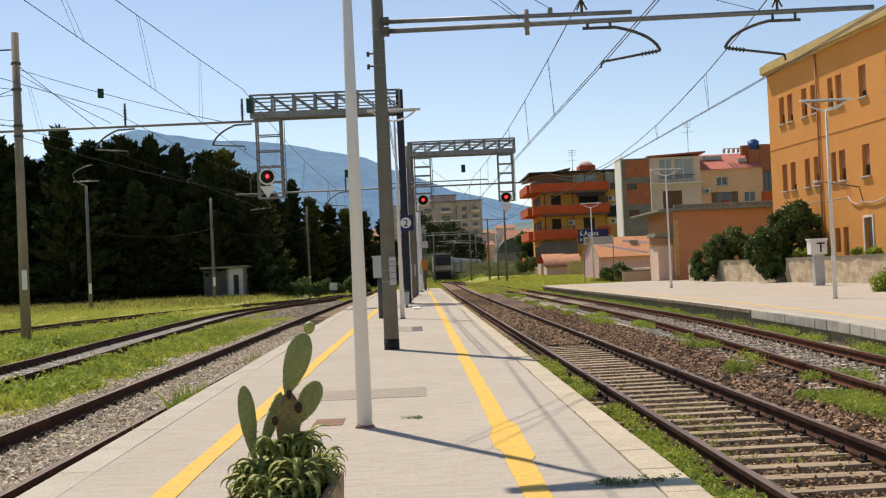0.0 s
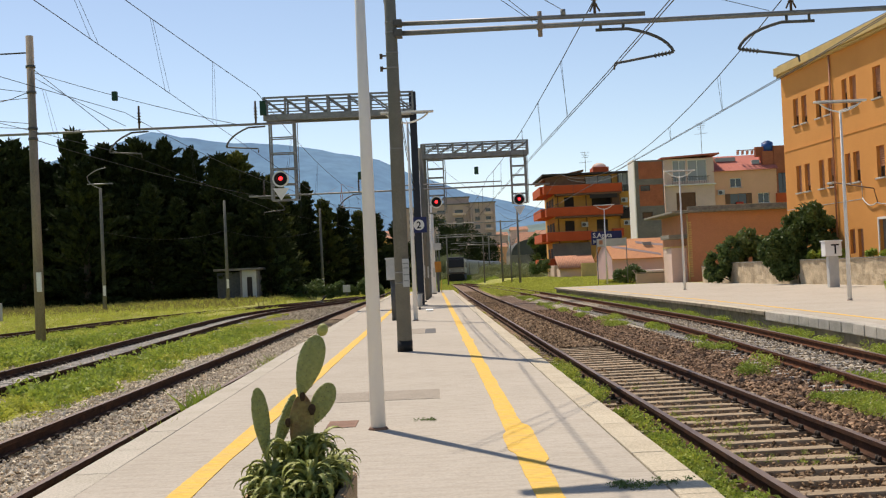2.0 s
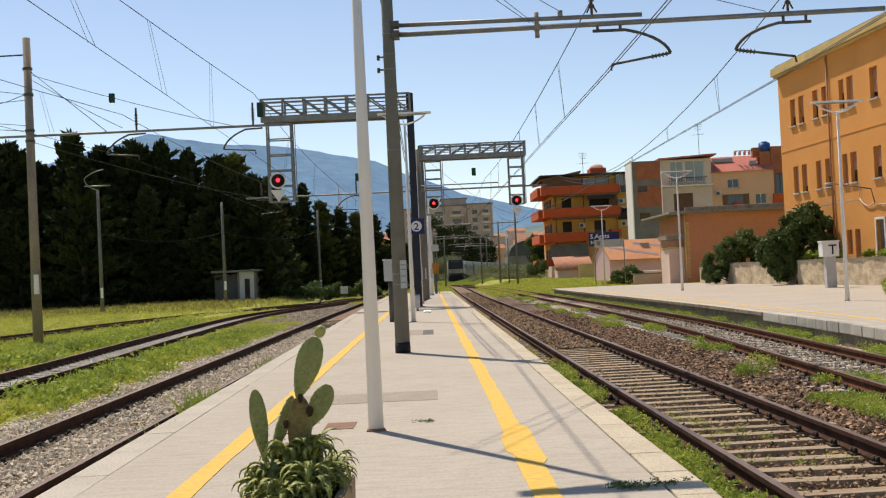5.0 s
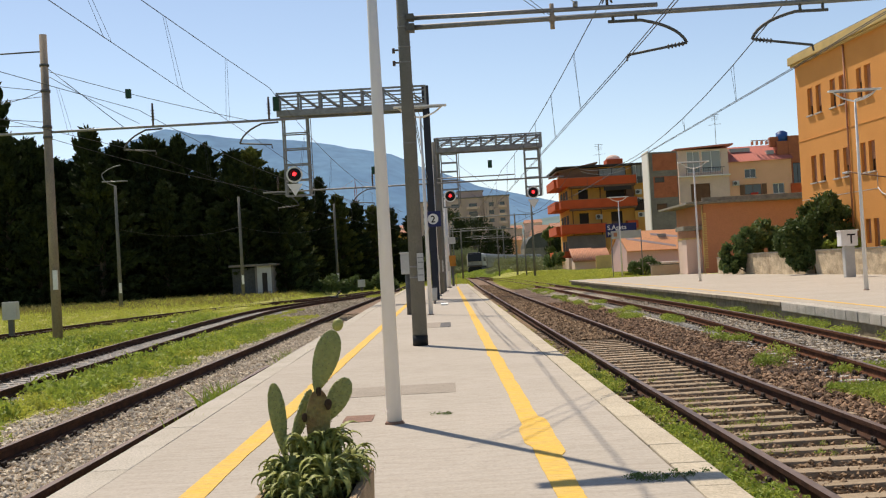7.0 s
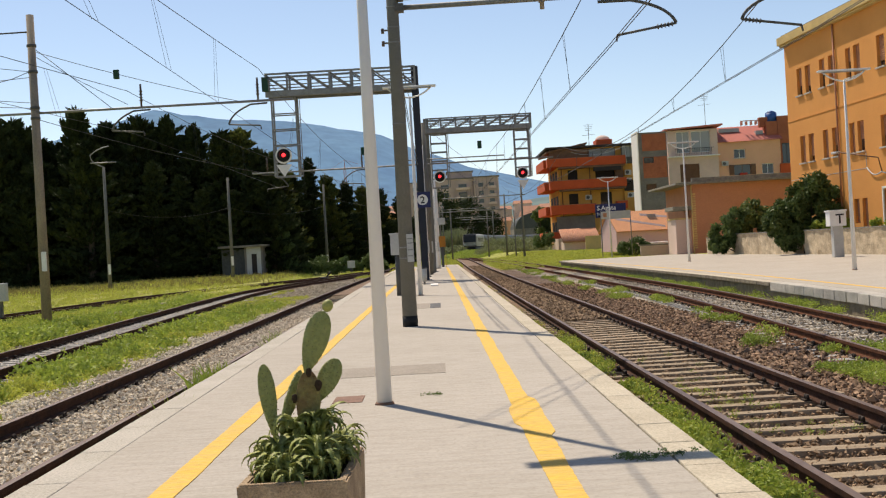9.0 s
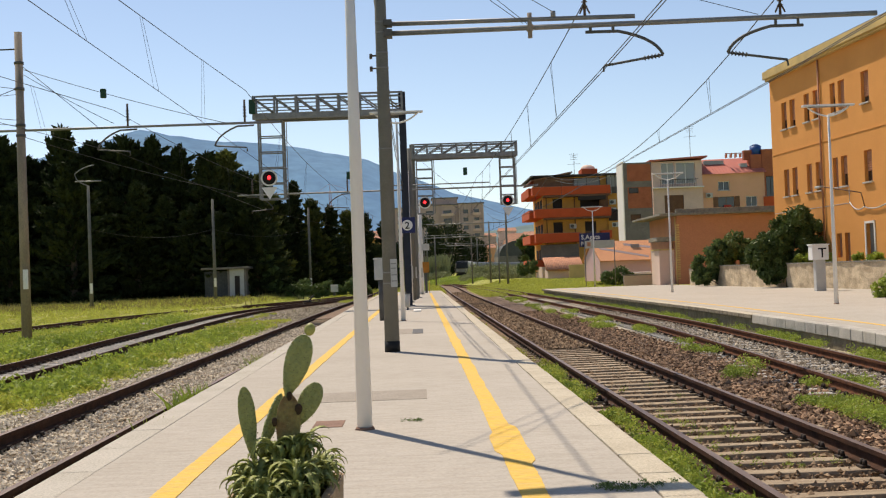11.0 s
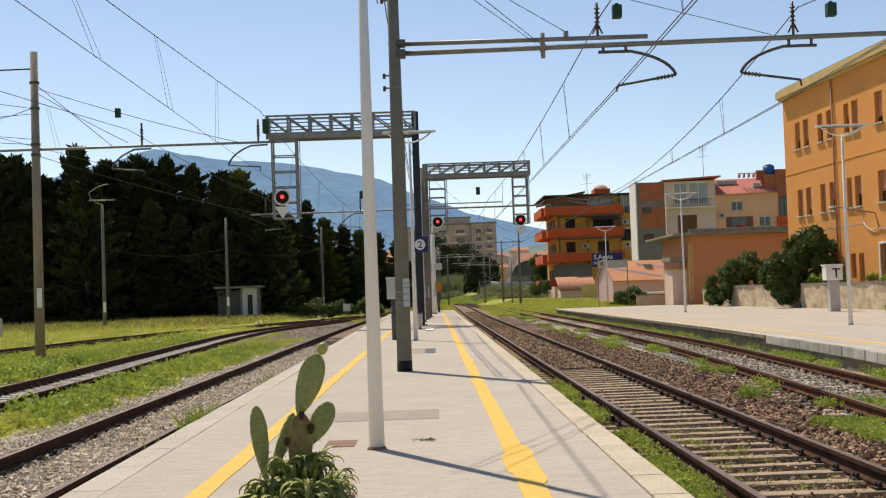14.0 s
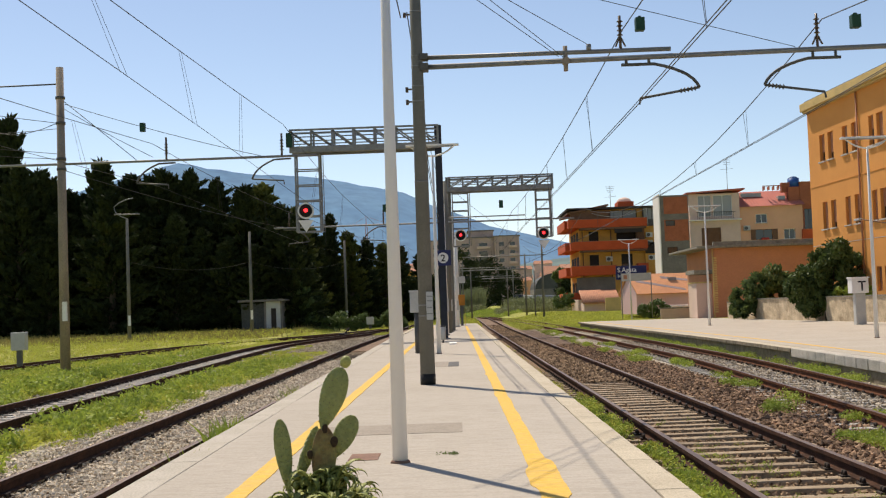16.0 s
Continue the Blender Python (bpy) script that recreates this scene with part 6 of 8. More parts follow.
def left_yard():
    x, y = -18.0, 115
    z = ground_z(x, y)
    t = thing("signal_hut", pose(x, y, z), "small pale rendered railway hut with a flat roof", "hut")
    bm = B(); wall_panel(bm, 1.35, 2.75, 0.2, [(0.45, 0.95, 0.0, 2.1)]); part("front_wall", bm, "cabinet", t)
    for b in ((-0.2, 0.0, 0, 0, 3.0, 2.75), (1.35, 0, 0, 1.55, 3.0, 2.75), (0, 2.8, 0, 1.35, 3.0, 2.75)):
        bm = B(); box(bm, *b); part("wall", bm, "bare_concrete", t)
    # side room coloured dark in place of the trees' shade
    bm = B(); box(bm, -2.4, 0.3, 0, -0.2, 3.0, 2.6); part("side_room", bm, "shed_grey", t)
    bm = B(); box(bm, -2.6, -0.45, 2.75, 1.9, 3.3, 2.95, 0.03); part("roof_slab", bm, "bare_concrete", t)
    bm = B(); box(bm, 0.45, 0.12, 0, 0.95, 0.17, 2.1); part("door", bm, "shutter_dark", t)
    t = thing("track_cabinet", pose(-22.6, 50.5, ground_z(-22.6, 50.5)), "pale grey trackside cabinet on a post", "cabinet")
    bm = B(); box(bm, 4.4 - 0.3, -0.2, 0.9, 4.4 + 0.3, 0.2, 1.65, 0.03); part("body", bm, "cabinet", t)
    bm = B(); box(bm, 4.4 - 0.1, -0.1, -0.1, 4.4 + 0.1, 0.1, 0.9); part("post", bm, "grey_steel", t)
    for x, y in ((-8.4, 118), (-13.2, 122)):
        t = thing("track_cabinet", pose(x, y, ground_z(x, y)), "small grey trackside cabinet among the weeds", "cabinet", "trackside cabinets")
        bm = B(); box(bm, -0.35, -0.2, 0.6, 0.35, 0.2, 1.3, 0.03); part("body", bm, "cabinet", t)
        bm = B(); box(bm, -0.12, -0.1, -0.1, 0.12, 0.1, 0.6); part("post", bm, "grey_steel", t)
    t = thing("point_lever", pose(-8.9, 95, ground_z(-8.9, 95)), "dark cast-iron point lever beside the siding", "point lever")
    bm = B(); box(bm, -0.3, -0.4, 0, 0.3, 0.4, 0.35, 0.05); part("base", bm, "black", t)
    bm = B(); rod(bm, (0.1, 0, 0.3), (0.5, 0, 0.75), 0.06, n=8); part("lever", bm, "black", t)
    for x, y, r in ((-12.6, 62, 8), (-12.4, 50.0, 40), (-12.9, 58, 3)):
        bm = B(); box(bm, -1.1, -0.14, 0, 1.1, 0.14, 0.16, 0.02)
        solo("concrete_beam", bm, "coping", "loose pale concrete beam lying by the siding", "concrete beam", pose(x, y, ground_z(x, y) + 0.05, 0, 0, r - 60), "loose beams")


def far_town():
    t = thing("apartment_block", pose(-2.0, 470, 1.3), "pale beige far apartment block", "apartment block")
    for x0, x1, y, h in ((2, 17.5, 0.0, 26.7), (7.5, 17.2, 3.0, 29.5), (17.5, 27.0, -2.0, 26.9), (-8, 2, 4, 26.2)):
        holes = []
        for k in range(6):
            zc = 7.7 + k * 3.1
            for f in ((0.18, 0.38), (0.62, 0.82)):
                holes.append(((x1 - x0) * f[0], (x1 - x0) * f[1], zc, zc + 1.5))
        bm = B(); wall_panel(bm, x1 - x0, h, 0.5, holes); w = part("wall", bm, "flat_wall", t, "", False, pose(x0, y, 0))
        bm = B(); box(bm, x0, y + 0.5, 0, x0 + 0.5, y + 14, h); part("wall", bm, "flat_wall", t)
        bm = B(); box(bm, x1 - 0.5, y + 0.5, 0, x1, y + 14, h); part("wall", bm, "flat_wall", t)
        bm = B(); box(bm, x0 - 0.4, y - 0.4, h, x1 + 0.4, y + 14, h + 0.4); part("roof_slab", bm, "bare_concrete", t)
        for o in holes:
            bm = B(); box(bm, o[0], 0.35, o[2], o[1], 0.4, o[3])
            part("pane", bm, "pane", w)
        for f in (0.0, 0.47, 0.94):
            bm = B(); box(bm, (x1 - x0) * f, -0.5, 0, (x1 - x0) * f + 0.6, -0.004, h - 0.1); part("pilaster", bm, "flat_wall", w)
        for k in range(6):
            bm = B(); box(bm, (x1 - x0) * 0.56, -1.2, 7.0 + k * 3.1, (x1 - x0) * 0.90, -0.51, 7.9 + k * 3.1); part("balcony", bm, "white_wall", w)
    bm = B(); box(bm, 12.0, -2.2, 0, 14.8, 0, 21.0); part("stair_shaft", bm, "bare_concrete", t)
    rng = random.Random(5)
    for i in range(34):
        x, y = rng.uniform(-70, 46), rng.uniform(440, 640)
        if -20 < x < 34 and 440 < y < 500:
            continue
        w, d, h = rng.uniform(7, 13), rng.uniform(7, 11), rng.uniform(8, 14) * (1 + (y - 440) / 700)
        base = ground_z(x, y) - 0.4
        t = thing("far_house", pose(x, y, base), "far plastered town house with a tiled roof", "house", "far town houses")
        holes = [(w * a, w * a + 1.1, zz, zz + 1.5) for a in (0.15, 0.45, 0.75) for zz in (2.0, 5.0) if zz + 2 < h]
        bm = B(); wall_panel(bm, w, h, 0.4, holes); part("wall", bm, rng.choice(["flat_wall", "peach_wall", "white_wall", "yellow_wall", "flat_wall"]), t)
        bm = B(); box(bm, 0, 0.4, -2, w, d, h); part("body", bm, "flat_wall", t)
        bm = B()
        v = [bm.verts.new(q) for q in ((-0.4, -0.4, h), (w + 0.4, -0.4, h), (w + 0.4, d + 0.4, h), (-0.4, d + 0.4, h), (0.0, d / 2, h + 1.6), (w, d / 2, h + 1.6))]
        for q in ((0, 1, 5, 4), (2, 3, 4, 5), (1, 2, 5), (3, 0, 4)):
            bm.faces.new([v[k] for k in q])
        part("roof", bm, "tile_roof", t)
    t = thing("tower_crane", pose(-43.2, 600, ground_z(-43, 600)), "slim red tower crane over the far roofs", "crane")
    g = ground_z(-43, 600)
    bm = B()
    for x in (-0.5, 0.5):
        box(bm, x - 0.12, -0.12, 0, x + 0.12, 0.12, 44.0 - g)
    for k in range(int(44 - g)):
        rod(bm, (-0.5, 0, k), (0.5, 0, k + 1), 0.08, n=4)
    part("tower", bm, "crane_red", t)
    bm = B(); box(bm, -7.0, -0.3, 43.6 - g, 12.0, 0.3, 44.1 - g); part("jib", bm, "crane_red", t)
    bm = B(); rod(bm, (0, 0, 44 - g), (0, 0, 48 - g), 0.25, 0.1, 5); part("cat_head", bm, "crane_red", t)
    bm = B(); rod(bm, (0, 0, 48 - g), (11, 0, 44.1 - g), 0.06, n=4); rod(bm, (0, 0, 48 - g), (-6.5, 0, 44.1 - g), 0.06, n=4); part("tie_rods", bm, "crane_red", t)
    # a grey vaulted shed and a low tiled house beyond the tracks
    t = thing("vaulted_shed", pose(34.0, 420, ground_z(34, 420)), "dark grey vaulted industrial shed", "shed")
    bm = B(); n = 18
    a = [bm.verts.new((-6.6 * math.cos(math.pi * i / n), 0, 6.6 + 5.3 * math.sin(math.pi * i / n))) for i in range(n + 1)]
    b = [bm.verts.new((v.co.x, 30, v.co.z)) for v in a]
    for i in range(n):
        bm.faces.new((a[i], a[i + 1], b[i + 1], b[i]))
    bm.faces.new(a)
    part("vault", bm, "shed_grey", t)
    bm = B(); box(bm, -6.6, 0.02, -1.0, 6.6, 30, 6.6); part("wall_shell", bm, "bare_concrete", t)
    t = thing("small_house", pose(39.2, 456, ground_z(39, 456)), "low white house with a clay tile roof", "house")
    bm = B(); wall_panel(bm, 17, 10.6, 0.4, [(2 + k * 4, 3.4 + k * 4, z, z + 1.7) for k in range(4) for z in (3.4, 7.2)])
    part("wall", bm, "bright_wall", t, "", False, pose(-6.4, 0, 0))
    bm = B(); box(bm, -6.4, 0.4, -1, 10.6, 12.7, 10.6); part("wall_shell", bm, "bright_wall", t)
    bm = B()
    v = [bm.verts.new(q) for q in ((-7.2, -1, 10.6), (11.4, -1, 10.6), (11.4, 13.6, 10.6), (-7.2, 13.6, 10.6), (-6.0, 6.3, 14.6), (10.4, 6.3, 14.6))]
    for q in ((0, 1, 5, 4), (2, 3, 4, 5), (1, 2, 5), (3, 0, 4)):
        bm.faces.new([v[k] for k in q])
    part("roof", bm, "tile_roof", t)


def hills():
    def ridge(name, y, knots, depth, material, seed, label):
        xs = np.linspace(knots[0][0], knots[-1][0], 150)
        top = np.interp(xs, [k[0] for k in knots], [k[1] for k in knots])
        verts, faces = [], []
        rows = 16
        for j in range(rows + 1):
            f = j / rows
            for x, h in zip(xs, top):
                rough = 0.035 * h * noise.noise((x * 0.006, f * 4, seed)) + 0.02 * h * noise.noise((x * 0.02, f * 9, seed + 3))
                verts.append((x, y - depth * (1 - f) + 60 * noise.noise((x * 0.004, f * 3, seed)), -20 + (h + 20) * f ** 1.15 + rough * (0.4 + 0.3 * f)))
        w = len(xs)
        for j in range(rows):
            for i in range(w - 1):
                faces.append((j * w + i, j * w + i + 1, (j + 1) * w + i + 1, (j + 1) * w + i))
        tagged(new(name, poly(name, verts, faces, material, True)), label, "hill", kind="structure")

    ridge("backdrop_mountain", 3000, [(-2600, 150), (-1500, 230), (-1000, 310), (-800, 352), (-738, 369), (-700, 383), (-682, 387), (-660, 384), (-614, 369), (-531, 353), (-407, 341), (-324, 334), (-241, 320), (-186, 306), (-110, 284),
                                      (-62, 258), (34, 225), (88, 199), (185, 176), (254, 157), (330, 140), (480, 118), (800, 90), (2600, 60)], 1100, "hill", 2.0, "mountain behind the town with blue haze painted in")
    ridge("backdrop_foothill", 1500, [(-1500, 70), (-600, 80), (-350, 74), (-160, 60), (-60, 52), (40, 46), (140, 58), (260, 60), (500, 52), (1500, 40)], 700, "hill_near", 7.0, "wooded foothills behind the town with haze painted in")


station()
garage()
condo()
brick_block()
houses()
pink_house()
stone_walls()
left_yard()
far_town()
hills()


# ---- plants ----
def leaf_cloud(centres, radii, per, size, rng, droop=0.0, flat=1.0):
    """Leaf quads scattered in clumps: vertices and faces."""
    n = len(centres) * per
    c = np.repeat(np.asarray(centres, float), per, axis=0)
    r = np.repeat(np.asarray(radii, float), per)[:, None]
    d = rng.normal(size=(n, 3)); d /= np.linalg.norm(d, axis=1, keepdims=True)
    p = c + d * r * (rng.random((n, 1)) ** 0.45) * np.array([1, 1, flat])
    u = rng.normal(size=(n, 3)); u /= np.linalg.norm(u, axis=1, keepdims=True)
    v = np.cross(u, rng.normal(size=(n, 3))); v /= np.linalg.norm(v, axis=1, keepdims=True)
    s = size * (0.6 + 0.8 * rng.random((n, 1)))
    quad = np.stack([p - u * s, p - v * s * 0.42, p + u * s, p + v * s * 0.42], 1)
    verts = quad.reshape(-1, 3)
    faces = np.arange(n * 4).reshape(-1, 4)
    return verts, faces


def crown_mesh(name, centres, radii, per, size, rng, material, flat=1.0):
    v, f = leaf_cloud(centres, radii, per, size, rng, flat=flat)
    return poly(name, v.tolist(), f.tolist(), material)


def tall_tree(seed, height, width, label, pointed=0.5, leaves="cypress"):
    rng = np.random.default_rng(seed)
    t = thing("conifer_tree", pose(0, 0, -50), label, "tree", "dark tree belt")
    bm = B()
    pts = [Vector((0, 0, 0))] + [Vector((rng.normal() * 0.12, rng.normal() * 0.12, height * k / 5)) for k in range(1, 6)]
    for k in range(5):
        rod(bm, pts[k], pts[k + 1], 0.34 * (1 - k / 5.2), 0.34 * (1 - (k + 1) / 5.2), 8)
    part("trunk", bm, "bark", t)
    bm, boughs = B(), []
    total = 96
    for i in range(total):
        f = (i + rng.random()) / total
        z = height * (0.04 + 0.93 * f)
        az = i * 2.39996 + rng.normal() * 0.35
        reach = width * ((1 - f) ** pointed * min(1.0, 0.72 + 1.6 * f) * (0.72 + 0.42 * rng.random()) + 0.10)
        rise = radians(8 + 34 * f + rng.normal() * 9)
        way = Vector((math.cos(az) * math.cos(rise), math.sin(az) * math.cos(rise), math.sin(rise)))
        foot = Vector((0, 0, z - 0.25 * reach))
        tip = foot + way * reach
        if i % 3 == 0:
            rod(bm, foot, tip, 0.05, 0.015, 5)
        for k in range(5):
            g = 0.30 + 0.70 * k / 4
            c = foot + way * reach * g + Vector((rng.normal() * 0.14, rng.normal() * 0.14, 0.12 * math.sin(3.1 * g) + rng.normal() * 0.1))
            boughs.append((*c, *way, (0.34 + 0.30 * (1 - f)) * (1.25 - 0.75 * g)))
    boughs.append((0, 0, height * 0.985, 0, 0, 1, 0.30))
    part("branchwork", bm, "bark", t)
    b = np.array(boughs)
    per = 23
    n = len(b) * per
    c, way, r = (np.repeat(q, per, axis=0) for q in (b[:, :3], b[:, 3:6], b[:, 6:]))
    d = rng.normal(size=(n, 3)); d /= np.linalg.norm(d, axis=1, keepdims=True)
    p = c + d * r * rng.random((n, 1)) ** 0.4 * np.array([1, 1, 0.62]) + way * r * rng.normal(size=(n, 1)) * 0.55
    u = way * 0.9 + np.array([0, 0, 0.25]) + rng.normal(size=(n, 3)) * 0.42; u /= np.linalg.norm(u, axis=1, keepdims=True)
    v = np.cross(u, rng.normal(size=(n, 3))); v /= np.linalg.norm(v, axis=1, keepdims=True)
    s = 0.27 * (0.6 + 0.8 * rng.random((n, 1)))
    quad = np.stack([p - u * s, p - v * s * 0.40, p + u * s, p + v * s * 0.40], 1).reshape(-1, 3)
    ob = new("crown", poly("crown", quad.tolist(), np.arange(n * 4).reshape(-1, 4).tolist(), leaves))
    ob.parent = t
    return t


def tree_belt():
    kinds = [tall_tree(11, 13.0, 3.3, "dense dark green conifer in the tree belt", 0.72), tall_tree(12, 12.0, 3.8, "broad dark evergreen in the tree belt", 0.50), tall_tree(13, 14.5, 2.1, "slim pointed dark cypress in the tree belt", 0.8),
             tall_tree(14, 12.5, 3.0, "yellow-green conifer in the tree belt, sunlight put into its leaf colour", 0.6, "cypress_light")]
    # x, y, height factor
    rng = random.Random(3)
    spots = []
    tops = [(-54, 17), (-46, 15.0), (-41, 20.5), (-39.6, 14.8), (-38.3, 15.5), (-37.0, 14.6), (-35.5, 13.3), (-32.5, 16.2), (-29.5, 14.6), (-26.8, 15.0), (-24.2, 14.9), (-21.8, 14.0), (-19.3, 13.4), (-17.6, 13.4), (-16.0, 11.6), (-14.4, 11.2), (-13.0, 8.6), (-11.4, 10.4), (-9.8, 8.8), (-8.2, 8.2), (-6.6, 7.6), (-5.0, 7.2), (-3.2, 6.6)]
    for i, (x, h) in enumerate(tops):
        y = 124 + rng.uniform(-2.5, 2.5) + max(0, x + 16) * 2.2
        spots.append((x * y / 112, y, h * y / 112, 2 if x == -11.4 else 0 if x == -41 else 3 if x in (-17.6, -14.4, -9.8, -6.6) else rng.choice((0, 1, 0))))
        spots.append(((x - 1.2) * (y + 7) / 112, y + 7, h * 0.93, rng.choice((0, 1))))
        if x < -13:
            spots.append(((x + 0.9) * (y - 5) / 112, y - 5 + rng.uniform(-1, 1), h * rng.uniform(0.62, 0.86), rng.choice((0, 1))))
    heights = (13.0, 12.0, 14.5, 12.5)
    for x, y, h, k in spots:
        s = h / heights[k]
        ob = copy_thing(kinds[k], pose(0, 0, 0))
        ob.matrix_basis = Matrix.Translation((x, y, ground_z(x, y) - 0.2)) @ Euler((0, 0, rng.uniform(0, 6.28))).to_matrix().to_4x4() @ Matrix.Diagonal((min(1.35, s * 1.1), min(1.35, s * 1.1), s, 1))
    for k in kinds:
        for o in list(k.children_recursive) + [k]:
            bpy.data.objects.remove(o)


def bush(name, x, y, z, blobs, per, size, material, label, seed):
    rng = np.random.default_rng(seed)
    t = thing(name, pose(x, y, z), label, "bush", "bushes")
    bm = B()
    for b in blobs:
        tube(bm, [Vector((b[0] * 0.3, b[1] * 0.3, 0)), Vector((b[0] * 0.7, b[1] * 0.7, b[2] * 0.6)), Vector(b[:3])], 0.035, 5)
    part("stem", bm, "bark", t)
    cs, rs = [], []
    for b in blobs:
        for i in range(16):
            d = rng.normal(size=3); d /= np.linalg.norm(d)
            cs.append((b[0] + d[0] * b[3] * 0.75, b[1] + d[1] * b[3] * 0.75, max(0.1, b[2] + d[2] * b[3] * 0.7))); rs.append(b[3] * (0.28 + 0.22 * rng.random()))
    ob = new("foliage", crown_mesh("foliage", cs, rs, per, size, rng, material)); ob.parent = t
    return t


def bushes():
    bush("garden_bush", 20.9, 82, 0.0, [(-1.6, 0, 1.3, 0.9), (-0.6, 0, 2.3, 1.0), (0.6, 0.2, 2.6, 1.0), (1.4, 0, 2.0, 0.9), (-1.9, -0.3, 0.7, 0.7), (0.3, -0.3, 1.7, 1.0), (-0.2, 0, 1.0, 0.9), (1.6, 0, 1.0, 0.8)], 100, 0.17, "bush", "glossy green bush growing over the garden wall", 31)
    bush("garden_bush", 21.5, 70.5, 0.0, [(-1.7, 0, 1.9, 0.95), (-0.7, 0.1, 3.0, 1.05), (0.4, 0, 3.6, 1.05), (1.3, 0, 2.9, 1.1), (1.6, 0, 2.0, 1.0), (0.2, -0.2, 2.2, 1.2), (-0.8, 0.2, 2.2, 1.1), (-1.0, 0, 1.1, 0.9), (0.6, -0.1, 1.1, 0.9)], 150, 0.13, "bush_dark", "large dark rounded garden shrub behind the wall", 32)
    bush("garden_bush", 22.2, 68.8, 0.0, [(-0.5, 0, 1.4, 0.5), (0.2, 0, 1.6, 0.5), (0.9, 0, 1.4, 0.5)], 60, 0.12, "weed", "light green shrub in the gap of the garden wall", 33)
    bush("wall_weed", 17.6, 45.5, 0.0, [(-0.3, 0, 0.3, 0.42), (0.5, 0.2, 0.55, 0.6), (1.2, 0.3, 0.7, 0.7), (0.8, -0.3, 0.35, 0.5)], 50, 0.10, "weed", "weedy bush spreading on the platform", 34)
    bush("wall_weed", 22.6, 60.0, 0.0, [(0, 0, 1.3, 0.45), (0.3, 3.0, 1.4, 0.4), (0.2, -3.0, 1.6, 0.6), (0.2, -5.0, 2.2, 0.8)], 50, 0.12, "weed", "leafy weeds along the garden wall", 35)
    bush("wall_weed", 17.0, 106.0, 0.0, [(-0.6, 0, 0.6, 0.7), (0.5, 0, 0.8, 0.8), (1.2, 0, 0.6, 0.5)], 50, 0.14, "bush", "dark green bush at the platform end", 36)
    bush("wall_weed", 14.0, 146.0, 1.0, [(-1.8, 0, 0.8, 0.9), (-0.6, 0, 1.0, 0.9)], 50, 0.16, "bush", "dark bush beside the apartment house", 37)
    bush("yard_shrub", -15.2, 118.5, ground_z(-15.2, 118.5), [(-0.4, 0, 1.6, 0.8), (0.5, 0, 2.6, 0.9), (0.2, 0, 3.9, 0.8), (0.9, 0, 1.2, 0.8)], 60, 0.16, "bush", "sunlit green shrub beside the hut", 41)
    bush("yard_shrub", -11.6, 119.5, ground_z(-11.6, 119.5), [(-1.2, 0, 0.8, 0.8), (0.2, 0, 1.1, 0.9), (1.5, 0, 0.7, 0.7), (2.6, 0, 0.9, 0.8)], 60, 0.15, "bush", "leafy green scrub on the bank", 42)
    bush("yard_shrub", -7.0, 121.0, ground_z(-7.0, 121.0), [(-1.0, 0, 0.7, 0.7), (0.3, 0, 1.0, 0.9), (1.4, 0, 0.6, 0.7)], 60, 0.15, "bush", "low green scrub beside the junction", 43)
    bush("palm_tuft", 15.0, 175.0, 0.8, [(0, 0, 5.0, 0.9), (-0.4, 0, 4.6, 0.8), (0.1, 0, 2.5, 0.5)], 60, 0.22, "bush", "tufted palm beside the apartment house", 38)
    rng = np.random.default_rng(8)
    for i, (x, y, h, w) in enumerate(((1.0, 262, 14, 4.5), (6.5, 270, 12.5, 5.5), (11.5, 280, 9.5, 4.2), (-3.5, 265, 8.5, 4.0), (-8, 255, 8, 4), (25, 275, 7.0, 2.4))):
        x, y, w, g = x * 1.4, y * 1.4, w * 1.4, ground_z(x * 1.4, y * 1.4)
        h = (h - 1.19) * 1.4 + 1.49 - g
        t = thing("broadleaf_tree", pose(x, y, g - 0.1), "dark green tree behind the railway line", "tree", "trees behind the line")
        bm = B(); rod(bm, (0, 0, 0), (0, 0, h * 0.6), 0.35, 0.15, 8)
        part("trunk", bm, "bark", t)
        bm, cs, rs = B(), [], []
        for k in range(90):
            d = rng.normal(size=3); d /= np.linalg.norm(d)
            c = (d[0] * w * 0.8, d[1] * w * 0.8, h * 0.52 + d[2] * h * 0.42)
            cs.append(c); rs.append(1.1 + 1.0 * rng.random())
            if k % 9 == 0:
                rod(bm, (0, 0, h * 0.4), c, 0.1, 0.03, 5)
        part("branchwork", bm, "bark", t)
        ob = new("crown", crown_mesh("crown", cs, rs, 46, 0.46, rng, "cypress")); ob.parent = t


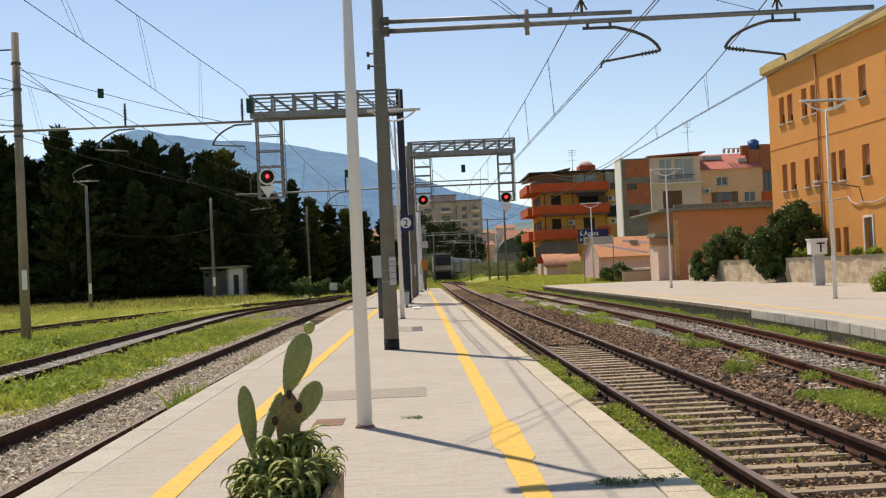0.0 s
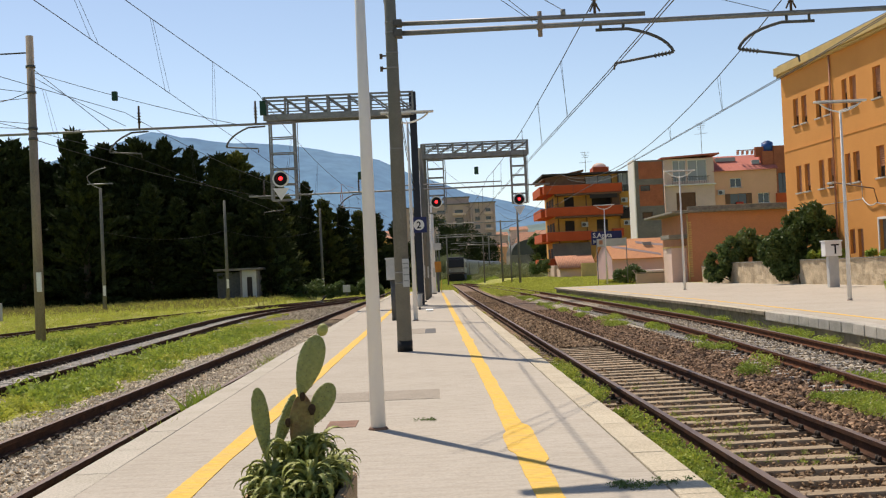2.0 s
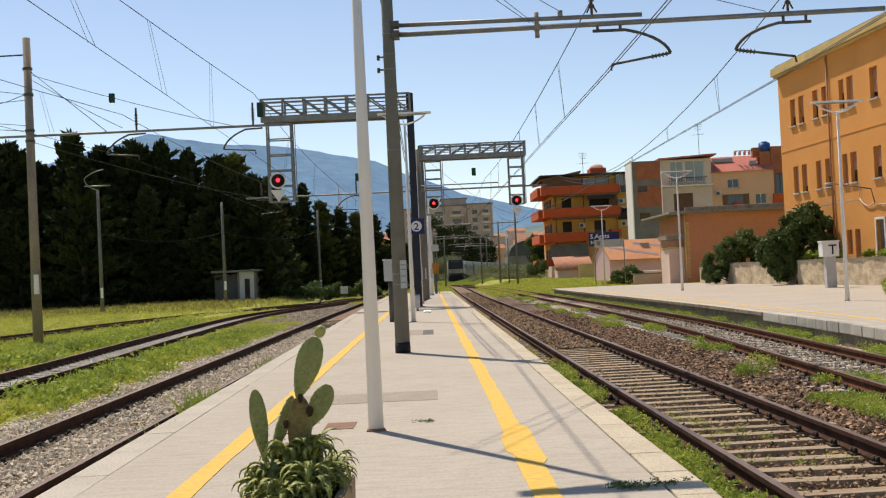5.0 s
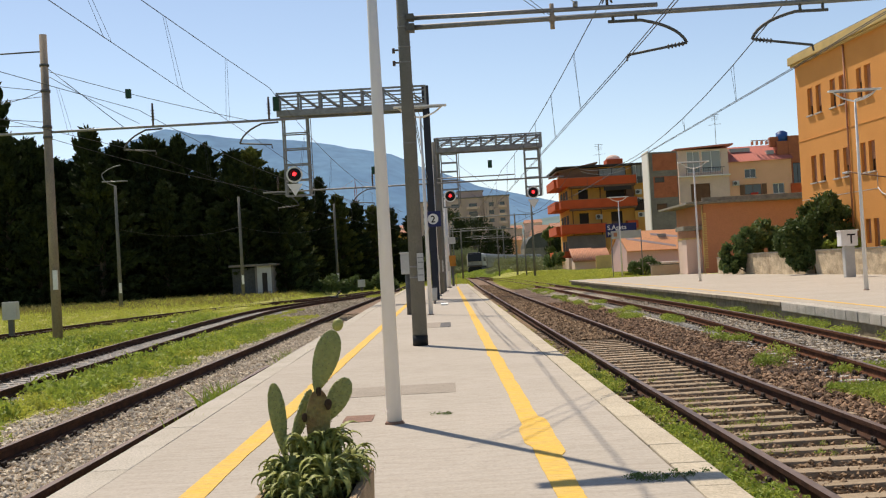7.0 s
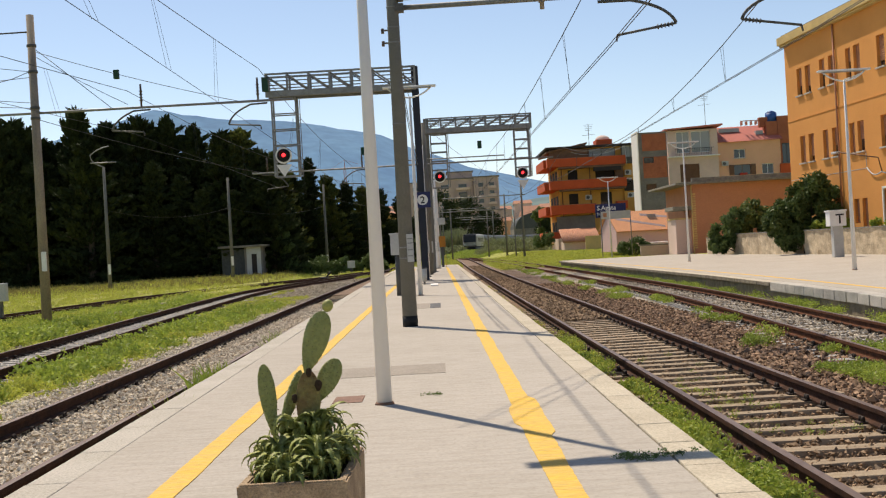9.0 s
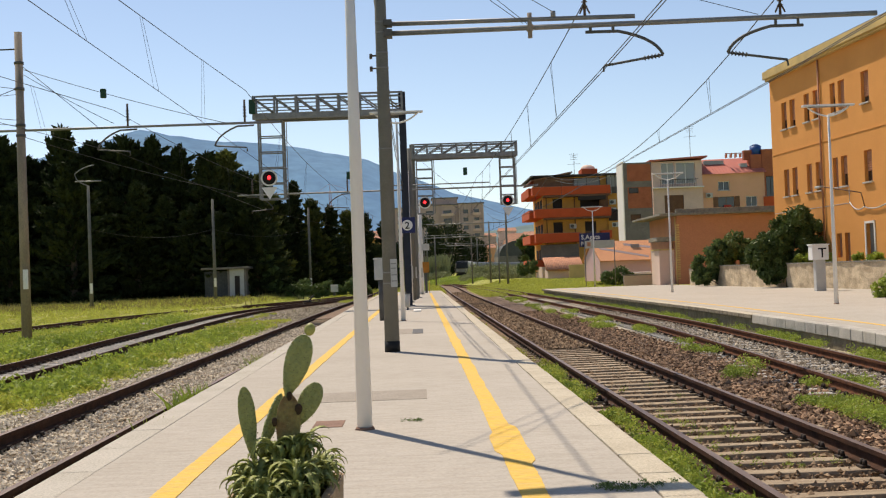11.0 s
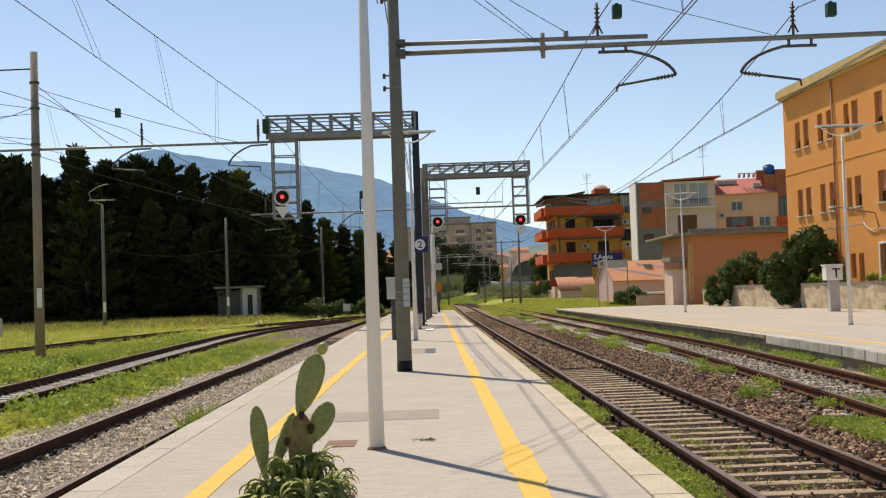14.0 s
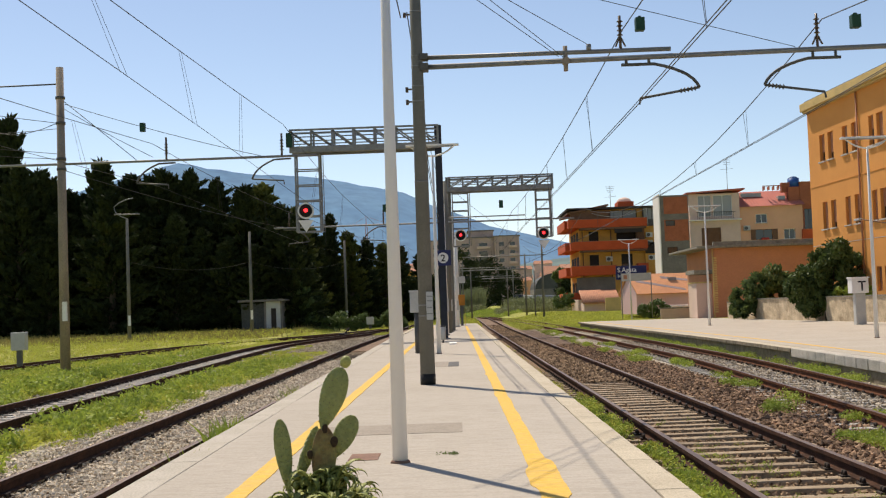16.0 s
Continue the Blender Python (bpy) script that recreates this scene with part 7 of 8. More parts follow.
def blades(name, spots, height, width, material, label, seed, lean=0.5, leaf=0.0):
    """Many upright bent blades, one object of kind stuff. spots: n x 3 roots."""
    rng = np.random.default_rng(seed)
    p = np.asarray(spots, float)
    n = len(p)
    a = rng.random(n) * 6.283
    side = np.stack([np.cos(a), np.sin(a), np.zeros(n)], 1)
    b = rng.random(n) * 6.283
    tip = np.stack([np.cos(b), np.sin(b), np.zeros(n)], 1) * (rng.random((n, 1)) * lean)
    h = height * (0.45 + 0.9 * rng.random((n, 1)) ** 1.5)
    w = width * (0.6 + 0.8 * rng.random((n, 1)))
    up = np.array([0, 0, 1.0])
    v0, v1 = p - side * w, p + side * w
    mid = p + up * h * 0.6 + tip * h * 0.4
    v2, v3 = mid + side * w * (0.8 + leaf), mid - side * w * (0.8 + leaf)
    v4 = p + up * h + tip * h * 1.1
    verts = np.stack([v0, v1, v2, v3, v4], 1).reshape(-1, 3)
    i = np.arange(n)[:, None] * 5
    faces = (i + np.array([0, 1, 2, 3])).tolist() + (i + np.array([3, 2, 4])).tolist()
    return tagged(new(name, poly(name, verts.tolist(), faces, material)), label, "grass", kind="stuff")


def leafy(name, spots, r, per, size, material, label, seed, flat=0.55):
    """Low leafy plants: clumps of small leaves on the ground, one object of kind stuff."""
    rng = np.random.default_rng(seed)
    c = np.asarray(spots, float) + np.array([0, 0, r * 0.45])
    v, f = leaf_cloud(c, r * (0.6 + 0.8 * rng.random(len(c))), per, size, rng, flat=flat)
    return tagged(new(name, poly(name, v.tolist(), f.tolist(), material)), label, "weeds", kind="stuff")


def on_rails(x, y):
    """True on the sidings, where little grows."""
    return any(k[0][0] < y < k[-1][0] and abs(x - through_points(k, y)) < 0.95 for k in (LINE_L2, LINE_L3))


def scatter(n, x0, x1, y0, y1, rng, clump=0.0, bias=1.6):
    """Roots on the ground, denser near in y; clump thins them out by a patchy noise."""
    out = []
    while len(out) < n:
        y = y0 + (y1 - y0) * rng.random() ** bias
        x = x0 + (x1 - x0) * rng.random()
        if clump and noise.noise((x * 0.55, y * 0.32, 4.0)) + 0.6 * noise.noise((x * 1.7, y * 1.2, 9.0)) < clump - 0.5 + rng.normal() * 0.12:
            continue
        if x < -4 and on_rails(x, y):
            continue
        out.append((x, y, ground_z(x, y) - 0.02))
    return out


def near_line(n, line, off0, off1, y0, y1, rng, clump=0.3, z=None):
    out = []
    tries = 0
    while len(out) < n and tries < n * 60:
        tries += 1
        y = y0 + (y1 - y0) * rng.random() ** 1.5
        x = through_points(line, y) + off0 + (off1 - off0) * rng.random()
        if noise.noise((x * 0.8, y * 0.45, 2.0)) + 0.5 * noise.noise((x * 2.5, y * 2.0, 5.0)) < clump - 0.4:
            continue
        out.append((x, y, (ground_z(x, y) if z is None else z) - 0.02))
    return out


def greenery():
    rng = np.random.default_rng(21)
    leafy("weeds_between_tracks", scatter(2100, -8.35, -6.35, 12, 60, rng, 0.42), 0.17, 26, 0.036, "grass", "bright green weeds between the left tracks", 1)
    leafy("dark_weeds_between_tracks", scatter(900, -8.3, -6.2, 12, 45, rng, 0.66), 0.19, 26, 0.03, "weed", "leafy weeds between the left tracks", 2)
    leafy("meadow_weeds", scatter(3600, -34, -11.6, 26, 118, rng, 0.40, 1.2), 0.30, 26, 0.05, "grass", "rough yellow-green meadow before the trees", 3, 0.4)
    blades("grass_left", scatter(12000, -34, -11.7, 30, 122, rng, 0.3, 1.1), 0.20, 0.02, "grass", "meadow grass before the trees", 23, 0.9, 0.1)
    blades("tall_grass_left", scatter(9000, -48, -13, 88, 124, rng, 0.35, 1.0), 0.38, 0.03, "dry_grass", "tall seeding grass along the trees", 4, 0.7, 0.1)
    leafy("weeds_round_mast", scatter(1500, -20, -11.6, 26, 60, rng, 0.55, 1.2), 0.26, 30, 0.04, "weed", "lush weeds round the mast", 5)
    leafy("weeds_platform_edge", near_line(640, LINE_MAIN, -1.66, -1.02, 7.0, 24, rng, 0.22, -0.40), 0.15, 60, 0.023, "weed", "weeds along the platform edge", 6)
    leafy("pale_weeds_platform_edge", near_line(240, LINE_MAIN, -1.66, -1.0, 7.0, 25, rng, 0.2, -0.36), 0.12, 44, 0.020, "grass", "pale weeds along the platform edge", 25)
    leafy("weeds_platform_edge_far", near_line(160, LINE_MAIN, -1.55, -1.1, 24, 60, rng, 0.5, -0.46), 0.12, 24, 0.02, "grass", "sparse weeds along the platform edge", 7)
    leafy("weeds_track", near_line(60, LINE_MAIN, -0.55, 0.55, 8, 20, rng, 0.66, -0.46), 0.08, 30, 0.012, "weed", "small weeds between the rails", 8)
    leafy("weeds_track_three", near_line(520, LINE_THREE, -2.2, -0.85, 16, 95, rng, 0.78, -0.48), 0.17, 34, 0.028, "weed", "weed patches beside the third track", 9)
    leafy("weeds_far_kerb", near_line(800, LINE_THREE, 0.98, 1.70, 20, 95, rng, 0.48, -0.44), 0.18, 30, 0.026, "weed", "weeds below the far platform edge", 10)
    spots = [(5.55 + rng.normal() * 0.16, 21.3 + 0.35 * rng.normal(), -0.47) for _ in range(16)] + [(6.6 + rng.normal() * 0.12, 18.6 + 0.4 * rng.normal(), -0.47) for _ in range(16)]
    leafy("weed_tufts", spots, 0.15, 60, 0.026, "weed", "green weed tufts in dark ballast", 11, 0.8)
    spots = [(5.3 + rng.random() * 1.4, 12.6 + rng.random() * 4.6, -0.50) for _ in range(460)]
    leafy("weed_mat", spots, 0.12, 34, 0.021, "weed", "flat green weed mat in dark ballast", 26, 0.5)
    leafy("meadow_right", scatter(4200, 5.2, 19, 98, 150, rng, 0.05, 1.0), 0.34, 24, 0.06, "grass", "grassy bank beyond the platform end", 12, 0.35)
    leafy("weeds_siding", near_line(700, LINE_L2, 0.95, 2.0, 20, 72, rng, 0.35), 0.18, 26, 0.04, "grass", "weeds along the siding", 19)
    leafy("weeds_siding_far", near_line(800, LINE_L2, -2.8, -1.3, 22, 80, rng, 0.4), 0.20, 26, 0.045, "grass", "weeds behind the siding", 20)
    leafy("weeds_left_edge", near_line(110, LINE_L1, 0.95, 1.5, 12, 40, rng, 0.72), 0.13, 40, 0.018, "grass", "weeds along the left platform edge", 13, 0.9)
    leafy("scrub_before_line", scatter(520, 9.6, 20, 214, 228, rng, 0.15, 1.0), 1.7, 40, 0.17, "reed", "pale green scrub before the curving line", 44, 0.85)
    blades("reeds", scatter(15000, -4, 5.8, 246, 285, rng, 0.0, 1.0), 4.0, 0.09, "reed", "tall reeds beside the curving line", 14, 0.3, 0.0)
    leafy("bramble_bank", scatter(1500, -3, 4.8, 236, 262, rng, 0.1, 1.0), 1.3, 30, 0.2, "reed", "green brambles below the reeds", 27, 0.7)
    leafy("brambles_right", scatter(900, 6.5, 16, 178, 196, rng, 0.35, 1.0), 0.8, 30, 0.13, "reed", "low brambles beside the curving line", 15, 0.7)
    leafy("brambles_line", scatter(420, 11, 19, 226, 240, rng, 0.3, 1.0), 1.0, 30, 0.17, "bush", "dark brambles before the curving line", 28, 0.8)
    leafy("verge_far", scatter(2600, -2, 9, 172, 236, rng, 0.1, 1.0), 0.5, 22, 0.11, "weed", "rough weeds beside the curving line", 29, 0.5)
    leafy("lush_weeds_left", scatter(460, -8.3, -6.3, 12, 50, rng, 0.50), 0.28, 46, 0.055, "weed", "lush broad-leaved weeds between the left tracks", 30, 0.8)
    leafy("lush_weeds_siding", near_line(460, LINE_L2, -3.4, -1.3, 22, 66, rng, 0.45), 0.36, 46, 0.065, "weed", "lush broad-leaved weeds behind the siding", 31, 0.8)
    leafy("verge_left", scatter(1500, -9, -5.6, 96, 150, rng, 0.2, 1.0), 0.26, 24, 0.05, "grass", "grass beside the left junction", 16, 0.5)
    blades("verge_end", scatter(9000, -6, 2.4, 113, 170, rng, 0.1, 1.0), 0.3, 0.04, "grass", "grass past the platform end", 17, 0.8, 0.3)
    for x, y, n, r in ((-3.35, 17.6, 60, 0.22), (-3.22, 24.5, 40, 0.30), (-3.05, 13.3, 14, 0.10)):
        blades("tuft_by_platform", [(x + rng.normal() * r * 0.5, y + rng.normal() * r * 2.0, -0.50) for _ in range(n * 6)], 0.42, 0.012, "weed", "tall green weed tuft against the platform edge", 45 + n, 0.7, 0.5)
    # low weeds growing out of a platform joint
    for x, y, n, r in ((1.34, 8.28, 34, 0.16), (-0.08, 12.48, 7, 0.08)):
        leafy("platform_weed", [(x + rng.normal() * r * 0.8, y + rng.normal() * r * 0.4, -0.005) for _ in range(n)], 0.045, 26, 0.010, "bush", "flat green weed in a crack of the platform", 18, 0.35)


def stones(name, spots, size, material, label, seed):
    rng = np.random.default_rng(seed)
    p = np.asarray(spots, float)
    n = len(p)
    base = np.array([(1, 0, 0), (0, 1, 0), (-1, 0, 0), (0, -1, 0), (0, 0, 1), (0, 0, -1)], float)
    s = size * (0.5 + rng.random((n, 1, 1)) ** 2 * 1.1)
    v = base[None] * s * (0.6 + 0.6 * rng.random((n, 6, 1))) + rng.normal(size=(n, 6, 3)) * s * 0.18
    a = rng.random(n) * 6.283
    c, d = np.cos(a)[:, None], np.sin(a)[:, None]
    v = np.stack([v[..., 0] * c - v[..., 1] * d, v[..., 0] * d + v[..., 1] * c, v[..., 2] * 0.75], -1) + p[:, None]
    tri = np.array([(0, 1, 4), (1, 2, 4), (2, 3, 4), (3, 0, 4), (1, 0, 5), (2, 1, 5), (3, 2, 5), (0, 3, 5)])
    faces = (np.arange(n)[:, None, None] * 6 + tri[None]).reshape(-1, 3)
    return tagged(new(name, poly(name, v.reshape(-1, 3).tolist(), faces.tolist(), material)), label, "ballast", kind="stuff")


def stone_material(name, lo, hi):
    m = bpy.data.materials.new(name)
    m.use_nodes = True
    n, l = m.node_tree.nodes, m.node_tree.links
    g, r = n.new("ShaderNodeNewGeometry"), n.new("ShaderNodeValToRGB")
    r.color_ramp.elements[0].color, r.color_ramp.elements[1].color = (*lo, 1), (*hi, 1)
    l.new(g.outputs["Random Per Island"], r.inputs[0])
    l.new(r.outputs[0], n["Principled BSDF"].inputs["Base Color"])
    n["Principled BSDF"].inputs["Roughness"].default_value = 0.95
    n["Principled BSDF"].inputs["Specular IOR Level"].default_value = 0.1
    return m


M["gravel_pale"] = stone_material("gravel_pale", (0.38, 0.315, 0.235), (0.88, 0.77, 0.60))
M["gravel_mixed"] = stone_material("gravel_mixed", (0.15, 0.115, 0.08), (0.60, 0.51, 0.39))
M["gravel_dark"] = stone_material("gravel_dark", (0.055, 0.034, 0.022), (0.50, 0.325, 0.205))
M["gravel_brown"] = stone_material("gravel_brown", (0.085, 0.053, 0.031), (0.47, 0.325, 0.20))


def ballast():
    rng = np.random.default_rng(5)

    def along(n, line, a, b, y0, y1, dz):
        out = []
        for _ in range(n):
            y = y0 + (y1 - y0) * rng.random() ** 1.7
            out.append((through_points(line, y) + a + (b - a) * rng.random(), y, rail_z(y) + dz + 0.015 * rng.normal()))
        return out

    stones("ballast_left", along(36000, LINE_L1, -1.9, 0.98, 8, 50, -0.203), 0.029, "gravel_pale", "pale grey track ballast", 1)
    stones("ballast_verge", along(9000, LINE_L1, -2.3, -1.7, 9, 60, -0.235), 0.034, "gravel_pale", "scattered pale stones beside the left track", 7)
    stones("ballast_siding_verge", along(7000, LINE_L2, -2.2, 1.3, 20, 66, -0.235), 0.045, "gravel_mixed", "scattered stones round the siding", 8)
    stones("ballast_junction", along(11000, LINE_L1, -4.4, -0.9, 50, 100, -0.225), 0.060, "gravel_mixed", "pale stony ground between the converging tracks", 9)
    stones("ballast_main", along(22000, LINE_MAIN, -1.25, 0.95, 6.5, 36, -0.203), 0.025, "gravel_brown", "brown dirty track ballast", 2)
    stones("ballast_infill", along(16000, LINE_MAIN, -0.7, 0.7, 30, 118, -0.155), 0.05, "gravel_brown", "rusty brown infill between the rails", 3)
    stones("ballast_shoulder", along(26000, LINE_MAIN, 0.85, 3.0, 8, 60, -0.215), 0.037, "gravel_dark", "dark ballast between the tracks", 4)
    stones("ballast_three", along(14000, LINE_THREE, -0.9, 1.5, 14, 62, -0.205), 0.040, "gravel_mixed", "pale ballast of the third track", 5)
    stones("ballast_siding", along(5000, LINE_L2, -0.8, 0.8, 20, 60, -0.235), 0.045, "gravel_pale", "pale ballast of the siding", 6)
    bed = slab("ballast_bed", lambda y: through_points(LINE_MAIN, y) - 0.70, lambda y: through_points(LINE_MAIN, y) + 0.70, [30 + i * 2 for i in range(72)], -0.5, -0.47, "stone_brown")
    for v in bed.vertices:
        v.co.z = rail_z(v.co.y) - (0.155 + 0.05 * max(0, 1 - (v.co.y - 30) / 10) if v.co.z > -0.48 else 0.25)
    for k, (line, y0, y1, half) in enumerate(((LINE_MAIN, 88, 250, 1.5), (LINE_THREE, 88, 168, 1.4), (LINE_L1, 60, 180, 1.4), (LINE_L2, 72, 124, 1.2))):
        ys = [y0 + (y1 - y0) * i / 60 for i in range(61)]
        shoulder = slab("ballast_strip", lambda y: through_points(line, y) - half, lambda y: through_points(line, y) + half, ys, -0.5, -0.47, "stone_brown")
        for v in shoulder.vertices:
            v.co.z = rail_z(v.co.y) - ((0.205 if k == 0 else 0.19) if v.co.z > -0.48 else 0.4)
        tagged(new("ballast_strip_%d" % (k + 1), shoulder), "brown earthy ballast strip under the track", "ground", kind="structure")
    tagged(new("track_infill", bed), "brown earth filling the track between the rails", "ground", kind="structure")


# ---- wires ----
def wire(parent, pts, r=0.014, name="wire"):
    bm = B(); tube(bm, pts, r, 5)
    return part(name, bm, "wire", parent)


def sag(p, q, drop, n=10):
    p, q = Vector(p), Vector(q)
    return [p.lerp(q, i / n) - Vector((0, 0, 4 * drop * (i / n) * (1 - i / n))) for i in range(n + 1)]


def overhead(name, supports, drops, contact_r=0.009, label="overhead contact wire hung from a messenger cable on droppers"):
    """supports: (x of messenger, x of contact, y, z of messenger, z of contact)."""
    t = thing(name, pose(0, 0, 0), label, "overhead wire", "overhead wires")
    for a, b in zip(supports, supports[1:]):
        m = sag((a[0], a[2], a[3]), (b[0], b[2], b[3]), drops, 14)
        wire(t, m, 0.012, "messenger_wire")
        for o in (-0.03, 0.03) if a[1] > 0 else (0.0,):
            wire(t, [Vector((a[1] + o, a[2], a[4])), Vector((b[1] + o, b[2], b[4]))], contact_r, "contact_wire")
        n = max(3, int(abs(b[2] - a[2]) / 6.5))
        for k in range(1, n):
            f = k / n
            p = Vector((a[0], a[2], a[3])).lerp(Vector((b[0], b[2], b[3])), f) - Vector((0, 0, 4 * drops * f * (1 - f)))
            c = Vector((a[1], a[2], a[4])).lerp(Vector((b[1], b[2], b[4])), f)
            for o in (-0.05, 0.05):
                wire(t, [p + Vector((0, o * 3, 0)), c + Vector((o * 0.6, o * 3 + 0.1, 0))], 0.005, "dropper")


def wires():
    overhead("overhead_wire_main", [(3.5, 3.65, -26, 6.9, 5.32), (3.5, 3.65, 24, 6.9, 5.32), (3.5, 3.4, 72, 7.1, 5.4), (3.4, 3.6, 122, 7.4, 5.6), (3.5, 3.5, 165, 7.5, 5.8)], 0.35)
    overhead("overhead_wire_three", [(6.6, 6.6, -26, 6.95, 5.32), (7.45, 7.55, 24, 6.95, 5.32), (7.8, 7.75, 72, 7.1, 5.4), (6.9, 6.9, 122, 7.4, 5.6)], 1.55)
    overhead("overhead_wire_siding", [(-9.6, -6.9, -10, 9.1, 6.7), (-6.5, -6.95, 47, 8.85, 6.75), (-5.4, -5.4, 72, 7.3, 5.6), (-4.2, -4.2, 122, 7.4, 5.6)], 0.25)
    overhead("overhead_wire_yard", [(-18.6, -17.4, 0, 8.4, 6.6), (-11.6, -11.4, 47, 8.27, 6.6), (-9.0, -9.0, 72, 7.2, 5.6), (-4.6, -4.6, 122, 7.4, 5.6)], 0.2)
    t = thing("feeder_wires", pose(0, 0, 0), "thin feeder and stay wires strung between the masts", "overhead wire", "overhead wires")
    for p, q, d in (((-0.78, 24, 7.4), (-0.75, 59.4, 8.2), 0.5), ((-0.62, 24, 5.9), (-0.75, 72, 6.6), 0.6), ((-0.62, 24, 5.6), (-0.75, 72, 6.3), 0.6), ((-0.91, 24, 7.3), (-0.95, -20, 7.2), 0.5),
                    ((-15.0, 47, 9.95), (-7.2, 47, 7.6), 0.1), ((-15.0, 47, 9.75), (-11.6, 47, 7.75), 0.05), ((-24, 30, 9.4), (-15.2, 47, 9.2), 0.2), ((-24, 30, 7.4), (-15.2, 47, 7.8), 0.2), ((-24, 30, 8.0), (-15.2, 47, 8.0), 0.2), ((-24, 40, 7.6), (-15.2, 47, 9.0), 0.1),
                    ((-15.2, 47, 7.4), (-9.6, 72, 6.5), 0.2), ((-0.45, 72, 7.6), (7.0, 130, 7.2), 0.5), ((-0.4, 80, 9.6), (9.3, 130, 7.6), 0.6), ((2.2, 24, 6.4), (-2.0, 14, 6.85), 0.0), ((2.3, 24, 6.38), (-1.6, 14, 6.85), 0.0),
                    ((2.82, 24, 6.6), (-1.8, 14, 6.6), 0.0), ((6.9, 24, 6.42), (-1.3, 20, 7.6), 0.0), ((-25.6, 95, 6.0), (-18.2, 108, 6.2), 0.7), ((-18.2, 108, 6.2), (-11.3, 125, 6.6), 0.7), ((1.9, 152, 5.6), (8.6, 150, 5.4), 0.4),
                    ((9.3, 130, 5.0), (1.9, 152, 4.8), 0.5), ((9.3, 130, 6.0), (3.4, 165, 5.8), 0.5), ((14.0, 145, 6.5), (5.6, 158, 5.0), 0.8)):
        wire(t, sag(p, q, d), 0.012 if p[1] > 30 or p[0] < 0 else 0.007)


tree_belt()
bushes()
ballast()
greenery()
wires()


# ---- the train, drawing away round the curve ----
def train_path():
    pts, s = [], 0.0
    y, last = 100.0, None
    while y < 415:
        p = (through_points(LINE_MAIN, y), y, rail_z(y))
        if last:
            s += math.hypot(p[0] - last[0], p[1] - last[1])
        pts.append((s, *p))
        last = p
        y += 1.0
    return pts


PATH_OF_TRAIN = train_path()


def on_line(s):
    ss = [p[0] for p in PATH_OF_TRAIN]
    return Vector((np.interp(s, ss, [p[1] for p in PATH_OF_TRAIN]), np.interp(s, ss, [p[2] for p in PATH_OF_TRAIN]), np.interp(s, ss, [p[3] for p in PATH_OF_TRAIN])))


def bogie(parent, y, w=1.1):
    bm = B(); box(bm, -w, y - 1.6, 0.35, w, y + 1.6, 0.8, 0.05)
    b = part("bogie", bm, "black", parent)
    for dy in (-1.1, 1.1):
        for x in (-0.75, 0.75):
            bm = B(); rod(bm, (x - 0.07, y + dy, 0.46), (x + 0.07, y + dy, 0.46), 0.46, n=20)
            part("wheel", bm, "dark_iron", b)


def shell(bm, half, length, z0, z1, nose=0.0, tuck=0.25):
    """A rounded car body from y = 0 to y = length, its end at y = 0 raked by nose."""
    prof = [(-half, z0), (half, z0), (half, z1 - 0.75), (half * 0.93, z1 - 0.32), (half * 0.62, z1 - 0.05), (0, z1), (-half * 0.62, z1 - 0.05), (-half * 0.93, z1 - 0.32), (-half, z1 - 0.75)]
    rings = []
    for y, k in ((0, 0.86), (0.35, 0.97), (0.9, 1.0), (length - 0.3, 1.0), (length, 0.95)):
        rings.append([bm.verts.new((x * k, y + (nose * max(0, (z - 1.6)) / (z1 - 1.6) if y < 0.5 else 0), z)) for x, z in prof])
    for a, b in zip(rings, rings[1:]):
        for i in range(len(prof)):
            bm.faces.new((a[i], a[(i + 1) % len(prof)], b[(i + 1) % len(prof)], b[i]))
    bm.faces.new(rings[0][::-1]); bm.faces.new(rings[-1])
    bmesh.ops.recalc_face_normals(bm, faces=bm.faces)


